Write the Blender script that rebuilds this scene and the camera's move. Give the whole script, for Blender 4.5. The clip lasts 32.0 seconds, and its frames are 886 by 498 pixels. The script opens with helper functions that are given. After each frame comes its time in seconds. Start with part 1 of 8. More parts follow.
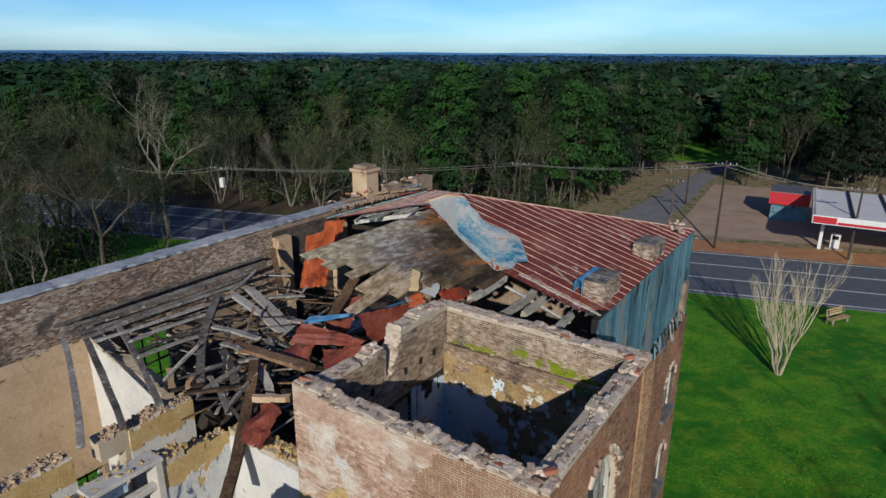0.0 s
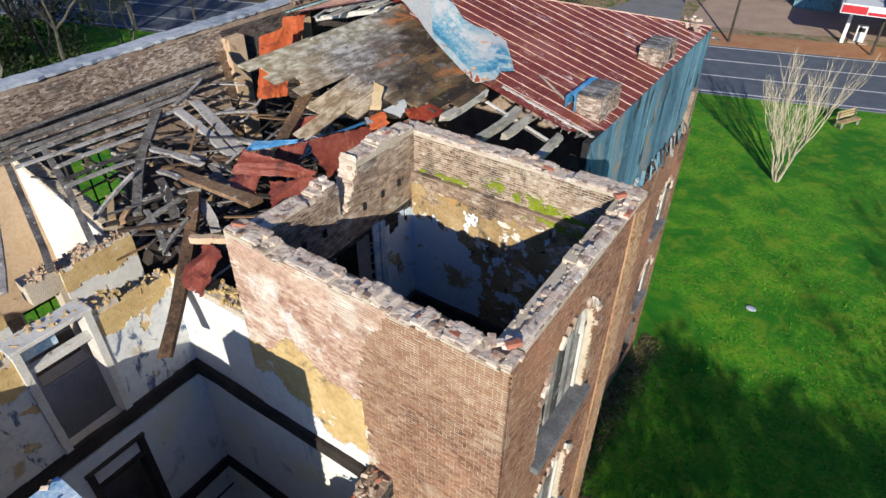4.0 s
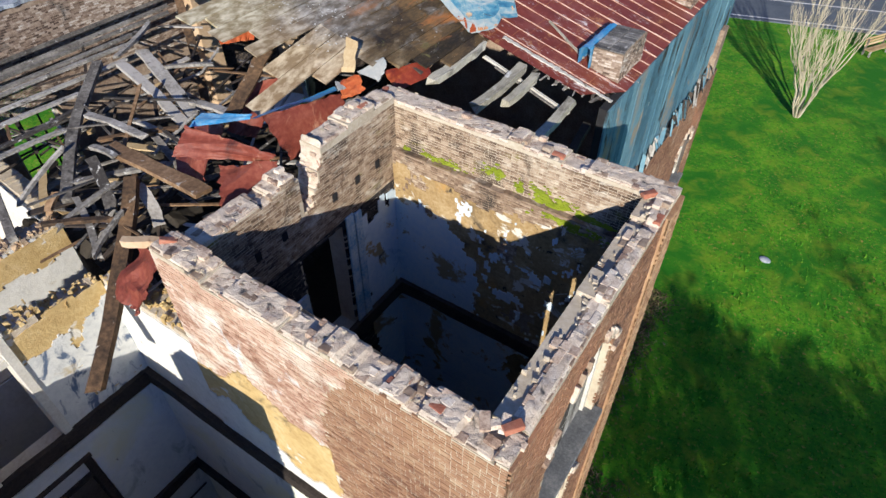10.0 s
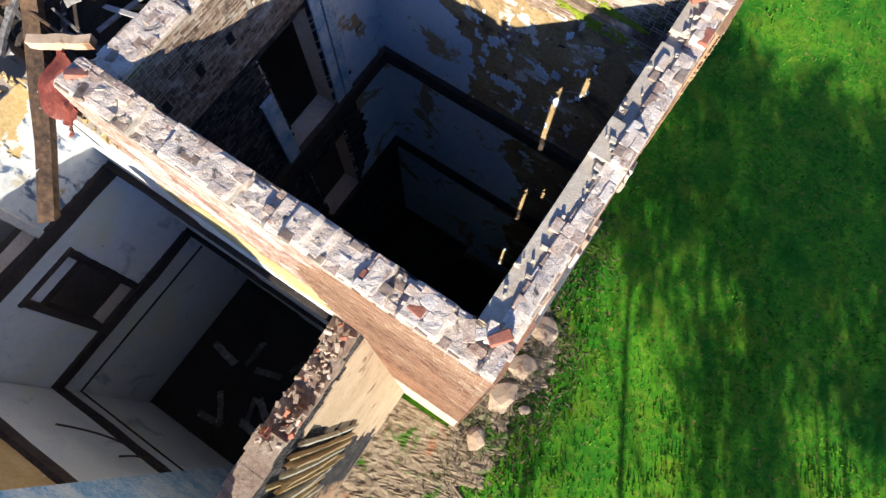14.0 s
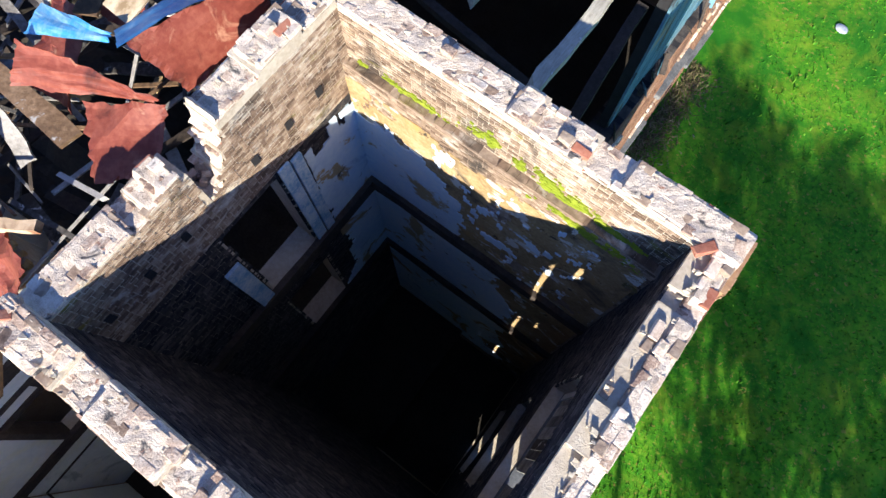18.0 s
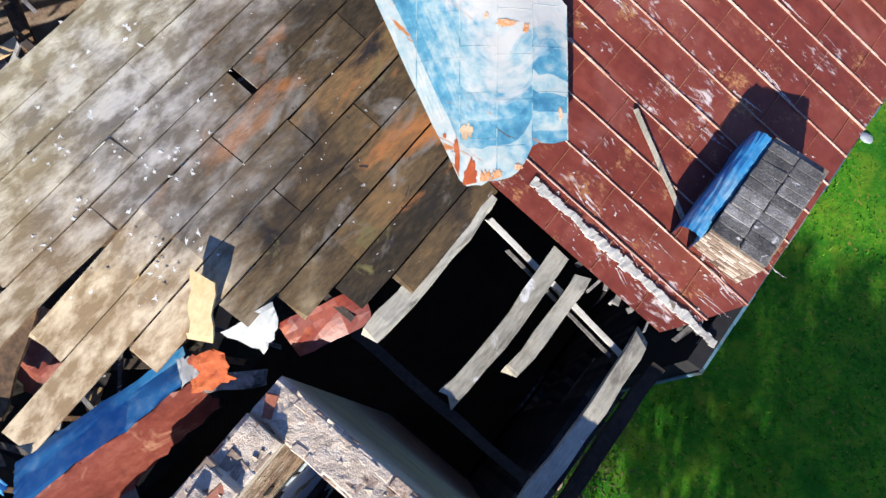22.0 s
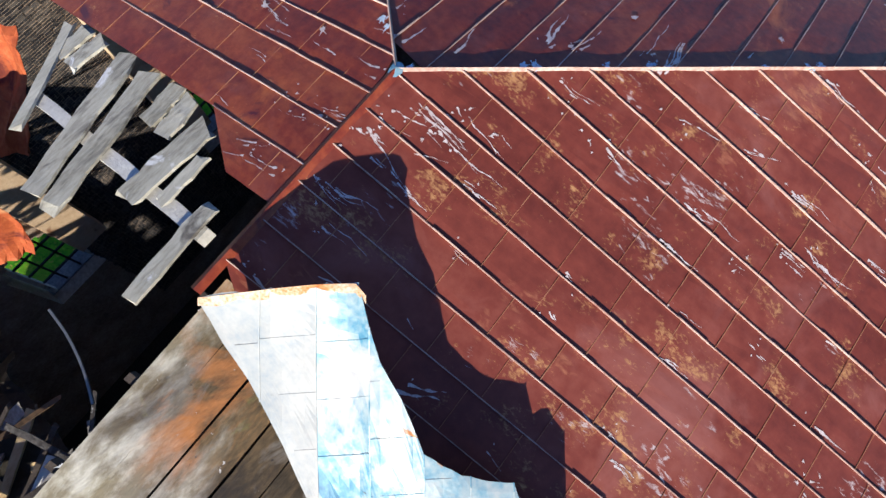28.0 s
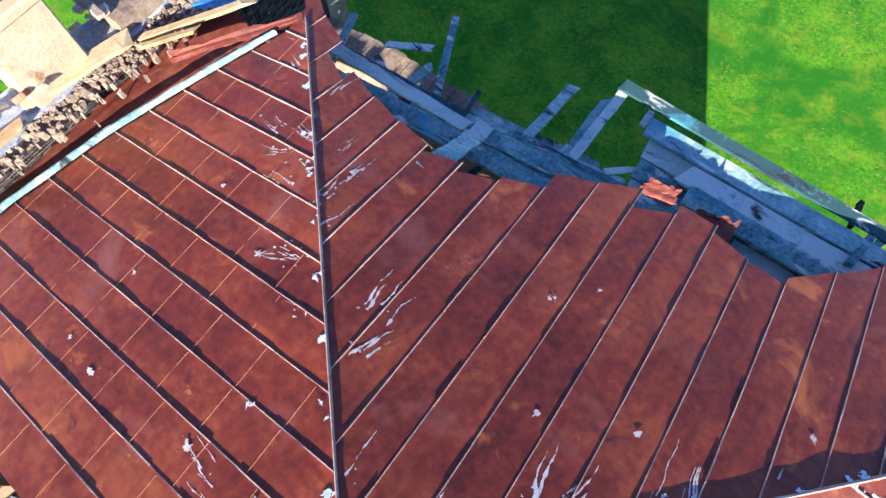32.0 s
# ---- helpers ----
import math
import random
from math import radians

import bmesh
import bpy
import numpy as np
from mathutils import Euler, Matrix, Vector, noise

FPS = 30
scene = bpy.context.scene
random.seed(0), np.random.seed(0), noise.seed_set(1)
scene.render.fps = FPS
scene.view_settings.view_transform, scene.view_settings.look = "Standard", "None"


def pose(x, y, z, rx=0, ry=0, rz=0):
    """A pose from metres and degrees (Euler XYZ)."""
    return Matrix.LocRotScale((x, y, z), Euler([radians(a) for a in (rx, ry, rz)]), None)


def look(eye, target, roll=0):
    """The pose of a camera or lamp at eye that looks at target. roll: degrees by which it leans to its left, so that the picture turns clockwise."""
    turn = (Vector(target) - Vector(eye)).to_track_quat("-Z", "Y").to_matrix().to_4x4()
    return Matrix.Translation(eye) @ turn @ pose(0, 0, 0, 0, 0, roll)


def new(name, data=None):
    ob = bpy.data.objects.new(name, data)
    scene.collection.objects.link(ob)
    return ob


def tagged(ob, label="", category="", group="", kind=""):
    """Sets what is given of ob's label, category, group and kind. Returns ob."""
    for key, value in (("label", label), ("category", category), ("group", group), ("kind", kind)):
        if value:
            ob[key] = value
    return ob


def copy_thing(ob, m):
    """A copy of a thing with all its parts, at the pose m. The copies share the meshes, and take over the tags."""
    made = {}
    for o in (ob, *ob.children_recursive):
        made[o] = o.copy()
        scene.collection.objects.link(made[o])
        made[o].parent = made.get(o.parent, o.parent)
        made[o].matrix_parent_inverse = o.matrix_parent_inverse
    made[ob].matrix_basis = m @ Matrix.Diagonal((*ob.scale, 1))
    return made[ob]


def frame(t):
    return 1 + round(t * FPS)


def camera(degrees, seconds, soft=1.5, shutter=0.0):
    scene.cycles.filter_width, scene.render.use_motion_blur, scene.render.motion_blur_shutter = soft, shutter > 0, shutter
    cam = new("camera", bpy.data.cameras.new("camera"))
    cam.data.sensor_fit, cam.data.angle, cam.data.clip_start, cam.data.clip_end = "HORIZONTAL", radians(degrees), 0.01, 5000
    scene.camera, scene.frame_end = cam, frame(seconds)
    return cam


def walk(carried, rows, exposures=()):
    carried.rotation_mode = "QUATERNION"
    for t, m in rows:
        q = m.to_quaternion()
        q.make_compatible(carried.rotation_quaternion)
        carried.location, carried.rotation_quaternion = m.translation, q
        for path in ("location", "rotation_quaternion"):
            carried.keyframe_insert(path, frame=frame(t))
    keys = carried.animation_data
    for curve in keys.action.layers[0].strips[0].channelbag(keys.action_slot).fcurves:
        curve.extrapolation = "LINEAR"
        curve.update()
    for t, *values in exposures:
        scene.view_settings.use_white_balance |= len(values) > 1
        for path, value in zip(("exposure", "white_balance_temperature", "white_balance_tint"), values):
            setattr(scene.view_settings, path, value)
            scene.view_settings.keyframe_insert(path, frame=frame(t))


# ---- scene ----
import functools

cam = camera(71.4, 32.0)
METRES, EYE, TILT, LEAN, TURN = 21.0, 20.0, -17.6, -0.3, 34.0
ROWS = [
    (0.0, 0.0, 0.0, 0.0, 0.0, 0.0, -0.0),
    (0.5, 0.0024, 0.0171, 0.0058, -0.06, -2.44, 0.01),
    (1.0, 0.0056, 0.0326, 0.0105, -0.09, -4.83, -0.01),
    (1.5, 0.0089, 0.0463, 0.0142, -0.13, -7.21, 0.0),
    (2.0, 0.0124, 0.0584, 0.0171, -0.15, -9.57, 0.01),
    (2.5, 0.0161, 0.069, 0.0187, -0.17, -11.9, 0.01),
    (3.0, 0.0202, 0.0779, 0.019, -0.21, -14.31, -0.0),
    (3.5, 0.0243, 0.0851, 0.0181, -0.23, -16.6, -0.01),
    (4.0, 0.0286, 0.0901, 0.0168, -0.22, -18.82, -0.02),
    (4.5, 0.0324, 0.0931, 0.0157, -0.23, -21.01, -0.02),
    (6.5, 0.0408, 0.1007, 0.0138, -0.29, -24.82, 0.04),
    (7.0, 0.0414, 0.1048, 0.0146, -0.27, -24.82, 0.06),
    (7.5, 0.0411, 0.1116, 0.0165, -0.26, -24.8, 0.06),
    (8.0, 0.0403, 0.1224, 0.0196, -0.29, -24.81, 0.08),
    (8.5, 0.0399, 0.1363, 0.0233, -0.26, -24.8, 0.09),
    (9.0, 0.0393, 0.1533, 0.0275, -0.26, -24.81, 0.09),
    (9.5, 0.0389, 0.1727, 0.0326, -0.25, -25.35, 0.1),
    (10.0, 0.0386, 0.1941, 0.0391, -0.24, -25.99, 0.1),
    (10.5, 0.0386, 0.2159, 0.0464, -0.26, -27.62, 0.09),
    (11.0, 0.0389, 0.2388, 0.0535, -0.24, -30.89, 0.06),
    (11.5, 0.0394, 0.2591, 0.0599, -0.21, -34.32, 0.02),
    (12.0, 0.0403, 0.2746, 0.0646, -0.18, -39.31, 0.01),
    (12.5, 0.042, 0.2824, 0.0668, -0.13, -44.37, -0.01),
    (13.0, 0.0441, 0.2851, 0.0674, -0.1, -49.31, 0.01),
    (13.5, 0.0458, 0.2863, 0.0683, -0.06, -53.94, -0.01),
    (15.5, 0.0536, 0.3003, 0.0753, -0.06, -55.7, 0.03),
    (16.0, 0.0555, 0.3125, 0.0792, -0.09, -55.66, 0.06),
    (16.5, 0.0574, 0.3287, 0.0851, -0.11, -55.63, 0.07),
    (17.0, 0.0589, 0.3489, 0.0926, 0.95, -55.62, -0.26),
    (17.5, 0.0609, 0.3724, 0.101, 1.93, -55.62, -0.56),
    (18.0, 0.0629, 0.3984, 0.1096, 2.75, -55.64, -0.82),
    (18.5, 0.064, 0.4259, 0.1183, 3.21, -55.68, -0.97),
    (19.0, 0.0652, 0.4542, 0.1278, 3.53, -55.73, -1.07),
    (19.5, 0.0664, 0.4814, 0.1369, 3.76, -55.74, -1.12),
    (20.0, 0.067, 0.5061, 0.1454, 3.94, -55.79, -1.21),
    (20.5, 0.0671, 0.5278, 0.1531, 4.08, -55.8, -1.25),
    (21.0, 0.0663, 0.5481, 0.1602, 4.22, -55.86, -1.29),
    (21.5, 0.065, 0.5664, 0.167, 4.32, -55.88, -1.32),
    (22.0, 0.0638, 0.5832, 0.1735, 4.38, -55.88, -1.34),
    (22.5, 0.0628, 0.599, 0.1799, 4.45, -55.9, -1.39),
    (23.0, 0.0611, 0.6144, 0.1859, 4.52, -55.87, -1.39),
    (23.5, 0.0595, 0.6295, 0.1919, 4.56, -55.9, -1.44),
    (24.0, 0.0586, 0.6453, 0.1982, 4.59, -55.84, -1.44),
    (24.5, 0.0584, 0.662, 0.2052, 4.49, -55.89, -1.42),
    (25.0, 0.059, 0.6785, 0.2117, 4.02, -55.86, -1.24),
    (25.5, 0.0594, 0.6948, 0.2175, 3.94, -55.88, -1.21),
    (27.5, 0.0611, 0.7603, 0.2395, 3.69, -55.84, -1.12),
    (28.0, 0.0609, 0.7773, 0.2449, 3.63, -55.71, -1.1),
    (28.5, 0.0611, 0.7956, 0.2508, 3.13, -55.8, -0.91),
    (29.0, 0.0618, 0.8139, 0.2564, 2.66, -55.76, -0.78),
    (29.5, 0.0626, 0.8324, 0.2622, 2.38, -55.78, -0.69),
    (30.0, 0.0634, 0.8508, 0.2684, 2.22, -55.85, -0.59),
    (30.5, 0.0638, 0.8696, 0.2753, 2.09, -55.92, -0.52),
    (31.0, 0.0634, 0.8898, 0.2825, 1.96, -55.22, -0.49),
    (31.5, 0.0635, 0.911, 0.29, 1.83, -53.25, -0.45),
    (32.0, 0.0635, 0.9334, 0.2979, 1.73, -51.35, -0.42),
]
walk(cam, [(t, pose(0, 0, EYE, TILT, LEAN, TURN) @ pose(METRES * x, METRES * y, METRES * z, 90 + pitch, roll, yaw)) for t, x, y, z, yaw, pitch, roll in ROWS],
     exposures=[(0.0, -0.5), (1.0, -0.13), (2.0, 0.15), (4.0, 0.32), (10.0, 0.42), (13.0, 0.85), (16.0, 1.3), (17.5, 1.33), (19.0, 1.33), (20.5, 1.15), (22.0, 0.85), (24.0, 0.56), (25.5, 0.5), (28.0, 0.73), (30.0, 1.45), (32.0, 1.65)])


# ---- world and sun ----
SUN_FROM = Vector((0.41, -0.84, 0.375)).normalized()
world = bpy.data.worlds.new("World")
scene.world = world
world.use_nodes = True
wn = world.node_tree
wn.nodes.clear()
sky = wn.nodes.new("ShaderNodeTexSky")
sky.sky_type = "NISHITA"
sky.sun_disc = False
sky.sun_elevation = math.asin(SUN_FROM.z)
sky.sun_rotation = math.atan2(SUN_FROM.x, SUN_FROM.y)
sky.altitude = 100
sky.air_density, sky.dust_density, sky.ozone_density = 1.0, 0.6, 3.0
bg = wn.nodes.new("ShaderNodeBackground")
bg.inputs["Strength"].default_value = 0.05
wo = wn.nodes.new("ShaderNodeOutputWorld")
tint = wn.nodes.new("ShaderNodeMix")
tint.data_type, tint.blend_type = "RGBA", "MULTIPLY"
tint.inputs["Factor"].default_value = 1.0
wn.links.new(sky.outputs["Color"], tint.inputs["A"])
# thin high cloud
wco = wn.nodes.new("ShaderNodeTexCoord")
wmap = wn.nodes.new("ShaderNodeMapping")
wmap.inputs["Scale"].default_value = (1.6, 1.6, 9.0)
wnoise = wn.nodes.new("ShaderNodeTexNoise")
wnoise.inputs["Scale"].default_value, wnoise.inputs["Detail"].default_value = 1.4, 8.0
wr = wn.nodes.new("ShaderNodeMapRange")
wr.inputs["From Min"].default_value, wr.inputs["From Max"].default_value, wr.inputs["To Max"].default_value = 0.42, 0.85, 0.35
cloud = wn.nodes.new("ShaderNodeMix")
cloud.data_type = "RGBA"
cloud.inputs["B"].default_value = (13.0, 15.0, 17.0, 1)
wn.links.new(wco.outputs["Generated"], wmap.inputs["Vector"])
wn.links.new(wmap.outputs["Vector"], wnoise.inputs["Vector"])
wn.links.new(wnoise.outputs["Fac"], wr.inputs["Value"])
wn.links.new(wr.outputs["Result"], cloud.inputs["Factor"])
wn.links.new(tint.outputs["Result"], cloud.inputs["A"])
# bright haze low down, deep blue overhead
wsep = wn.nodes.new("ShaderNodeSeparateXYZ")
wn.links.new(wco.outputs["Generated"], wsep.inputs["Vector"])
whz = wn.nodes.new("ShaderNodeMapRange")
whz.interpolation_type = "SMOOTHSTEP"
for key, val in (("From Min", 0.0), ("From Max", 0.24), ("To Min", 3.2), ("To Max", 0.85)):
    whz.inputs[key].default_value = val
wn.links.new(wsep.outputs["Z"], whz.inputs["Value"])
deep = wn.nodes.new("ShaderNodeMix")
deep.data_type = "RGBA"
deep.inputs["A"].default_value, deep.inputs["B"].default_value = (0.28, 0.84, 1.95, 1), (0.60, 0.96, 1.36, 1)
low_air = wn.nodes.new("ShaderNodeMapRange")
low_air.inputs["From Min"].default_value, low_air.inputs["From Max"].default_value = 0.34, 0.0
wn.links.new(wsep.outputs["Z"], low_air.inputs["Value"])
wn.links.new(low_air.outputs["Result"], deep.inputs["Factor"])
wn.links.new(deep.outputs["Result"], tint.inputs["B"])
haze = wn.nodes.new("ShaderNodeVectorMath")
haze.operation = "SCALE"
wn.links.new(cloud.outputs["Result"], haze.inputs[0])
wn.links.new(whz.outputs["Result"], haze.inputs["Scale"])
wn.links.new(haze.outputs["Vector"], bg.inputs["Color"])
wn.links.new(bg.outputs["Background"], wo.inputs["Surface"])

sun = new("sun", bpy.data.lights.new("sun", "SUN"))
sun.data.energy = 5.0
sun.data.angle = radians(0.5)
sun.data.color = (1.0, 0.93, 0.82)
sun.matrix_world = look(SUN_FROM * 60, (0, 0, 0))

# ---- materials ----
ONE = (1, 1, 1)


def surf(name, cols, scale=3.0, rough=0.85, bump=0.3, bump_scale=40.0, metal=0.0, island=0.0, obj_random=0.0,
         stains=(), stretch=(1, 1, 1), spec=0.3, detail=6.0, fade=()):
    """Base colours blended by two scales of noise; stains: (colour, scale, low, high, stretch)."""
    m = bpy.data.materials.new(name)
    m.use_nodes = True
    t = m.node_tree
    n, l = t.nodes, t.links
    b = n["Principled BSDF"]
    b.inputs["Roughness"].default_value = rough
    b.inputs["Metallic"].default_value = metal
    b.inputs["Specular IOR Level"].default_value = spec
    geo = n.new("ShaderNodeNewGeometry")

    def coords(st):
        mp = n.new("ShaderNodeMapping")
        mp.inputs["Scale"].default_value = st
        l.new(geo.outputs["Position"], mp.inputs["Vector"])
        return mp.outputs["Vector"]

    def noise_tex(sc, st, det=detail, dist=0.0):
        x = n.new("ShaderNodeTexNoise")
        x.inputs["Scale"].default_value = sc
        x.inputs["Detail"].default_value = det
        x.inputs["Roughness"].default_value = 0.62
        x.inputs["Distortion"].default_value = dist
        l.new(coords(st), x.inputs["Vector"])
        return x.outputs["Fac"]

    big = noise_tex(scale, stretch)
    fine = noise_tex(scale * 9, stretch)
    mixv = n.new("ShaderNodeMath")
    mixv.operation = "MULTIPLY_ADD"
    l.new(fine, mixv.inputs[0])
    mixv.inputs[1].default_value = 0.45
    sc2 = n.new("ShaderNodeMath")
    sc2.operation = "MULTIPLY"
    sc2.inputs[1].default_value = 0.55
    l.new(big, sc2.inputs[0])
    l.new(sc2.outputs[0], mixv.inputs[2])
    fac = mixv.outputs[0]
    if island:
        a = n.new("ShaderNodeMath")
        a.operation = "MULTIPLY_ADD"
        l.new(geo.outputs["Random Per Island"], a.inputs[0])
        a.inputs[1].default_value = island
        s = n.new("ShaderNodeMath")
        s.operation = "SUBTRACT"
        l.new(fac, s.inputs[0])
        s.inputs[1].default_value = island / 2
        l.new(s.outputs[0], a.inputs[2])
        fac = a.outputs[0]
    if obj_random:
        oi = n.new("ShaderNodeObjectInfo")
        a = n.new("ShaderNodeMath")
        a.operation = "MULTIPLY_ADD"
        l.new(oi.outputs["Random"], a.inputs[0])
        a.inputs[1].default_value = obj_random
        s = n.new("ShaderNodeMath")
        s.operation = "SUBTRACT"
        l.new(fac, s.inputs[0])
        s.inputs[1].default_value = obj_random / 2
        l.new(s.outputs[0], a.inputs[2])
        fac = a.outputs[0]
    ramp = n.new("ShaderNodeValToRGB")
    el = ramp.color_ramp.elements
    lo, hi = 0.3, 0.7
    while len(el) < len(cols):
        el.new(0.5)
    for i, c in enumerate(cols):
        el[i].position = lo + (hi - lo) * i / max(1, len(cols) - 1)
        el[i].color = (*c, 1)
    l.new(fac, ramp.inputs["Fac"])
    col = ramp.outputs["Color"]
    for c, sc, low, high, st, *patch in stains:
        f = noise_tex(sc, st, 8.0, 0.6)
        if patch:
            area = n.new("ShaderNodeMath")
            area.operation = "MULTIPLY_ADD"
            l.new(noise_tex(patch[0], ONE, 4.0), area.inputs[0])
            area.inputs[1].default_value = 0.6
            part_f = n.new("ShaderNodeMath")
            part_f.operation = "MULTIPLY"
            part_f.inputs[1].default_value = 0.4
            l.new(f, part_f.inputs[0])
            l.new(part_f.outputs[0], area.inputs[2])
            f = area.outputs[0]
        mr = n.new("ShaderNodeMapRange")
        mr.inputs["From Min"].default_value, mr.inputs["From Max"].default_value = low, high
        l.new(f, mr.inputs["Value"])
        mx = n.new("ShaderNodeMix")
        mx.data_type = "RGBA"
        l.new(mr.outputs["Result"], mx.inputs["Factor"])
        l.new(col, mx.inputs["A"])
        mx.inputs["B"].default_value = (*c, 1)
        col = mx.outputs["Result"]
    for c, c2, way, off, most in fade:
        # bleached towards the weather side: two colours, direction, offset, strength
        dot = n.new("ShaderNodeVectorMath")
        dot.operation = "DOT_PRODUCT"
        dot.inputs[1].default_value = way
        l.new(geo.outputs["Position"], dot.inputs[0])
        rag = n.new("ShaderNodeMath")
        rag.operation = "MULTIPLY_ADD"
        l.new(noise_tex(1.1, (1.6, 0.8, 1), 8.0, 0.5), rag.inputs[0])
        rag.inputs[1].default_value = 3.4
        l.new(dot.outputs["Value"], rag.inputs[2])
        mr = n.new("ShaderNodeMapRange")
        mr.inputs["From Min"].default_value, mr.inputs["From Max"].default_value, mr.inputs["To Max"].default_value = off, off + 1.1, most
        l.new(rag.outputs[0], mr.inputs["Value"])
        mx = n.new("ShaderNodeMix")
        mx.data_type = "RGBA"
        l.new(mr.outputs["Result"], mx.inputs["Factor"])
        l.new(col, mx.inputs["A"])
        two = n.new("ShaderNodeValToRGB")
        two.color_ramp.elements[0].position, two.color_ramp.elements[1].position = 0.42, 0.62
        two.color_ramp.elements[0].color, two.color_ramp.elements[1].color = (*c, 1), (*c2, 1)
        l.new(noise_tex(4.2, (1.8, 0.8, 1), 9.0, 0.15), two.inputs["Fac"])
        l.new(two.outputs["Color"], mx.inputs["B"])
        col = mx.outputs["Result"]
    l.new(col, b.inputs["Base Color"])
    if bump:
        bp = n.new("ShaderNodeBump")
        bp.inputs["Strength"].default_value = bump
        bp.inputs["Distance"].default_value = 0.02
        l.new(noise_tex(bump_scale, stretch, 4.0), bp.inputs["Height"])
        l.new(bp.outputs["Normal"], b.inputs["Normal"])
    return m


M_BRICK = surf("brick_warm", [(0.12, 0.06, 0.04), (0.23, 0.12, 0.075), (0.32, 0.18, 0.11), (0.42, 0.29, 0.19)], 0.6, 0.9, 0.5, 60,
               island=0.2, stains=[((0.09, 0.07, 0.06), 0.8, 0.58, 0.75, ONE), ((0.52, 0.42, 0.30), 1.3, 0.60, 0.72, (1, 1, 0.6)), ((0.40, 0.19, 0.11), 0.5, 0.52, 0.7, ONE)])
M_BRICK_TAN = surf("brick_tan", [(0.26, 0.14, 0.08), (0.42, 0.26, 0.15), (0.54, 0.37, 0.23)], 0.9, 0.9, 0.5, 60, island=0.3)
M_BRICK_OLD = surf("brick_weathered", [(0.075, 0.05, 0.036), (0.20, 0.135, 0.093), (0.37, 0.275, 0.195), (0.60, 0.52, 0.41)], 0.9, 0.92, 0.5, 60,
                   island=0.2, stains=[((0.66, 0.61, 0.52), 2.2, 0.56, 0.70, (1, 1, 2.2)), ((0.06, 0.05, 0.042), 1.5, 0.55, 0.68, (1, 1, 0.7)), ((0.17, 0.15, 0.03), 1.7, 0.60, 0.70, (0.8, 1, 2.5))])
M_BRICK_PARAPET = surf("parapet_brick", [(0.08, 0.055, 0.045), (0.21, 0.15, 0.115), (0.37, 0.29, 0.23), (0.56, 0.50, 0.44)], 1.1, 0.92, 0.5, 60, island=0.35, stains=[((0.05, 0.05, 0.05), 1.3, 0.56, 0.68, ONE)])
M_BRICK_WHITE = surf("brick_limewashed", [(0.26, 0.13, 0.09), (0.42, 0.25, 0.18), (0.56, 0.39, 0.30), (0.68, 0.57, 0.48)], 1.1, 0.92, 0.5, 60,
                     island=0.22, stains=[((0.72, 0.67, 0.59), 0.75, 0.50, 0.62, (1, 1, 1.6)), ((0.30, 0.16, 0.11), 1.6, 0.58, 0.70, ONE), ((0.62, 0.63, 0.64), 3.0, 0.62, 0.68, (1, 1, 0.5))])
M_MORTAR = surf("lime_mortar", [(0.34, 0.27, 0.20), (0.50, 0.43, 0.33), (0.62, 0.56, 0.46)], 2.0, 0.95, 0.5, 50)
M_OLDWALL = surf("old_wall", [(0.10, 0.065, 0.05), (0.24, 0.17, 0.125), (0.36, 0.28, 0.21), (0.5, 0.43, 0.35)], 1.5, 0.95, 0.5, 30)
M_RIM = surf("rim_brick", [(0.20, 0.13, 0.10), (0.46, 0.34, 0.26), (0.62, 0.51, 0.41), (0.74, 0.67, 0.58)], 6.0, 0.95, 0.6, 50, obj_random=0.3, stains=[((0.10, 0.085, 0.08), 6.0, 0.62, 0.70, ONE), ((0.30, 0.15, 0.10), 3.0, 0.64, 0.72, ONE)])
M_BED = surf("bedding_mortar", [(0.27, 0.20, 0.155), (0.60, 0.50, 0.40), (0.76, 0.69, 0.60)], 9.0, 0.95, 0.7, 60, stains=[((0.08, 0.075, 0.075), 5.0, 0.58, 0.66, ONE), ((0.30, 0.14, 0.09), 6.0, 0.62, 0.68, ONE)])
M_RED_BRICK = surf("red_brick", [(0.20, 0.06, 0.04), (0.36, 0.13, 0.08), (0.45, 0.22, 0.15)], 3.0, 0.9, 0.4, 60, island=0.3)
M_PLASTER = surf("white_plaster", [(0.50, 0.50, 0.47), (0.66, 0.66, 0.63), (0.76, 0.76, 0.72)], 1.2, 0.9, 0.25, 30,
                 stains=[((0.42, 0.36, 0.24), 1.1, 0.62, 0.74, ONE), ((0.12, 0.11, 0.10), 3.5, 0.66, 0.72, (1, 1, 0.5))])
M_PLASTER_MOULD = surf("mouldy_plaster", [(0.40, 0.42, 0.43), (0.60, 0.61, 0.60), (0.74, 0.74, 0.70)], 1.4, 0.9, 0.3, 30,
                       stains=[((0.10, 0.14, 0.22), 4.2, 0.56, 0.63, (1, 1, 0.5)), ((0.44, 0.36, 0.22), 1.2, 0.6, 0.68, ONE)])
M_PLASTER_BLUE = surf("whitewashed_plaster", [(0.58, 0.63, 0.64), (0.70, 0.74, 0.73), (0.80, 0.82, 0.79)], 1.0, 0.9, 0.25, 30,
                      stains=[((0.72, 0.72, 0.54), 0.6, 0.55, 0.7, ONE), ((0.40, 0.46, 0.46), 1.8, 0.60, 0.70, (1, 1, 0.5)), ((0.10, 0.09, 0.08), 5.0, 0.70, 0.73, ONE)])
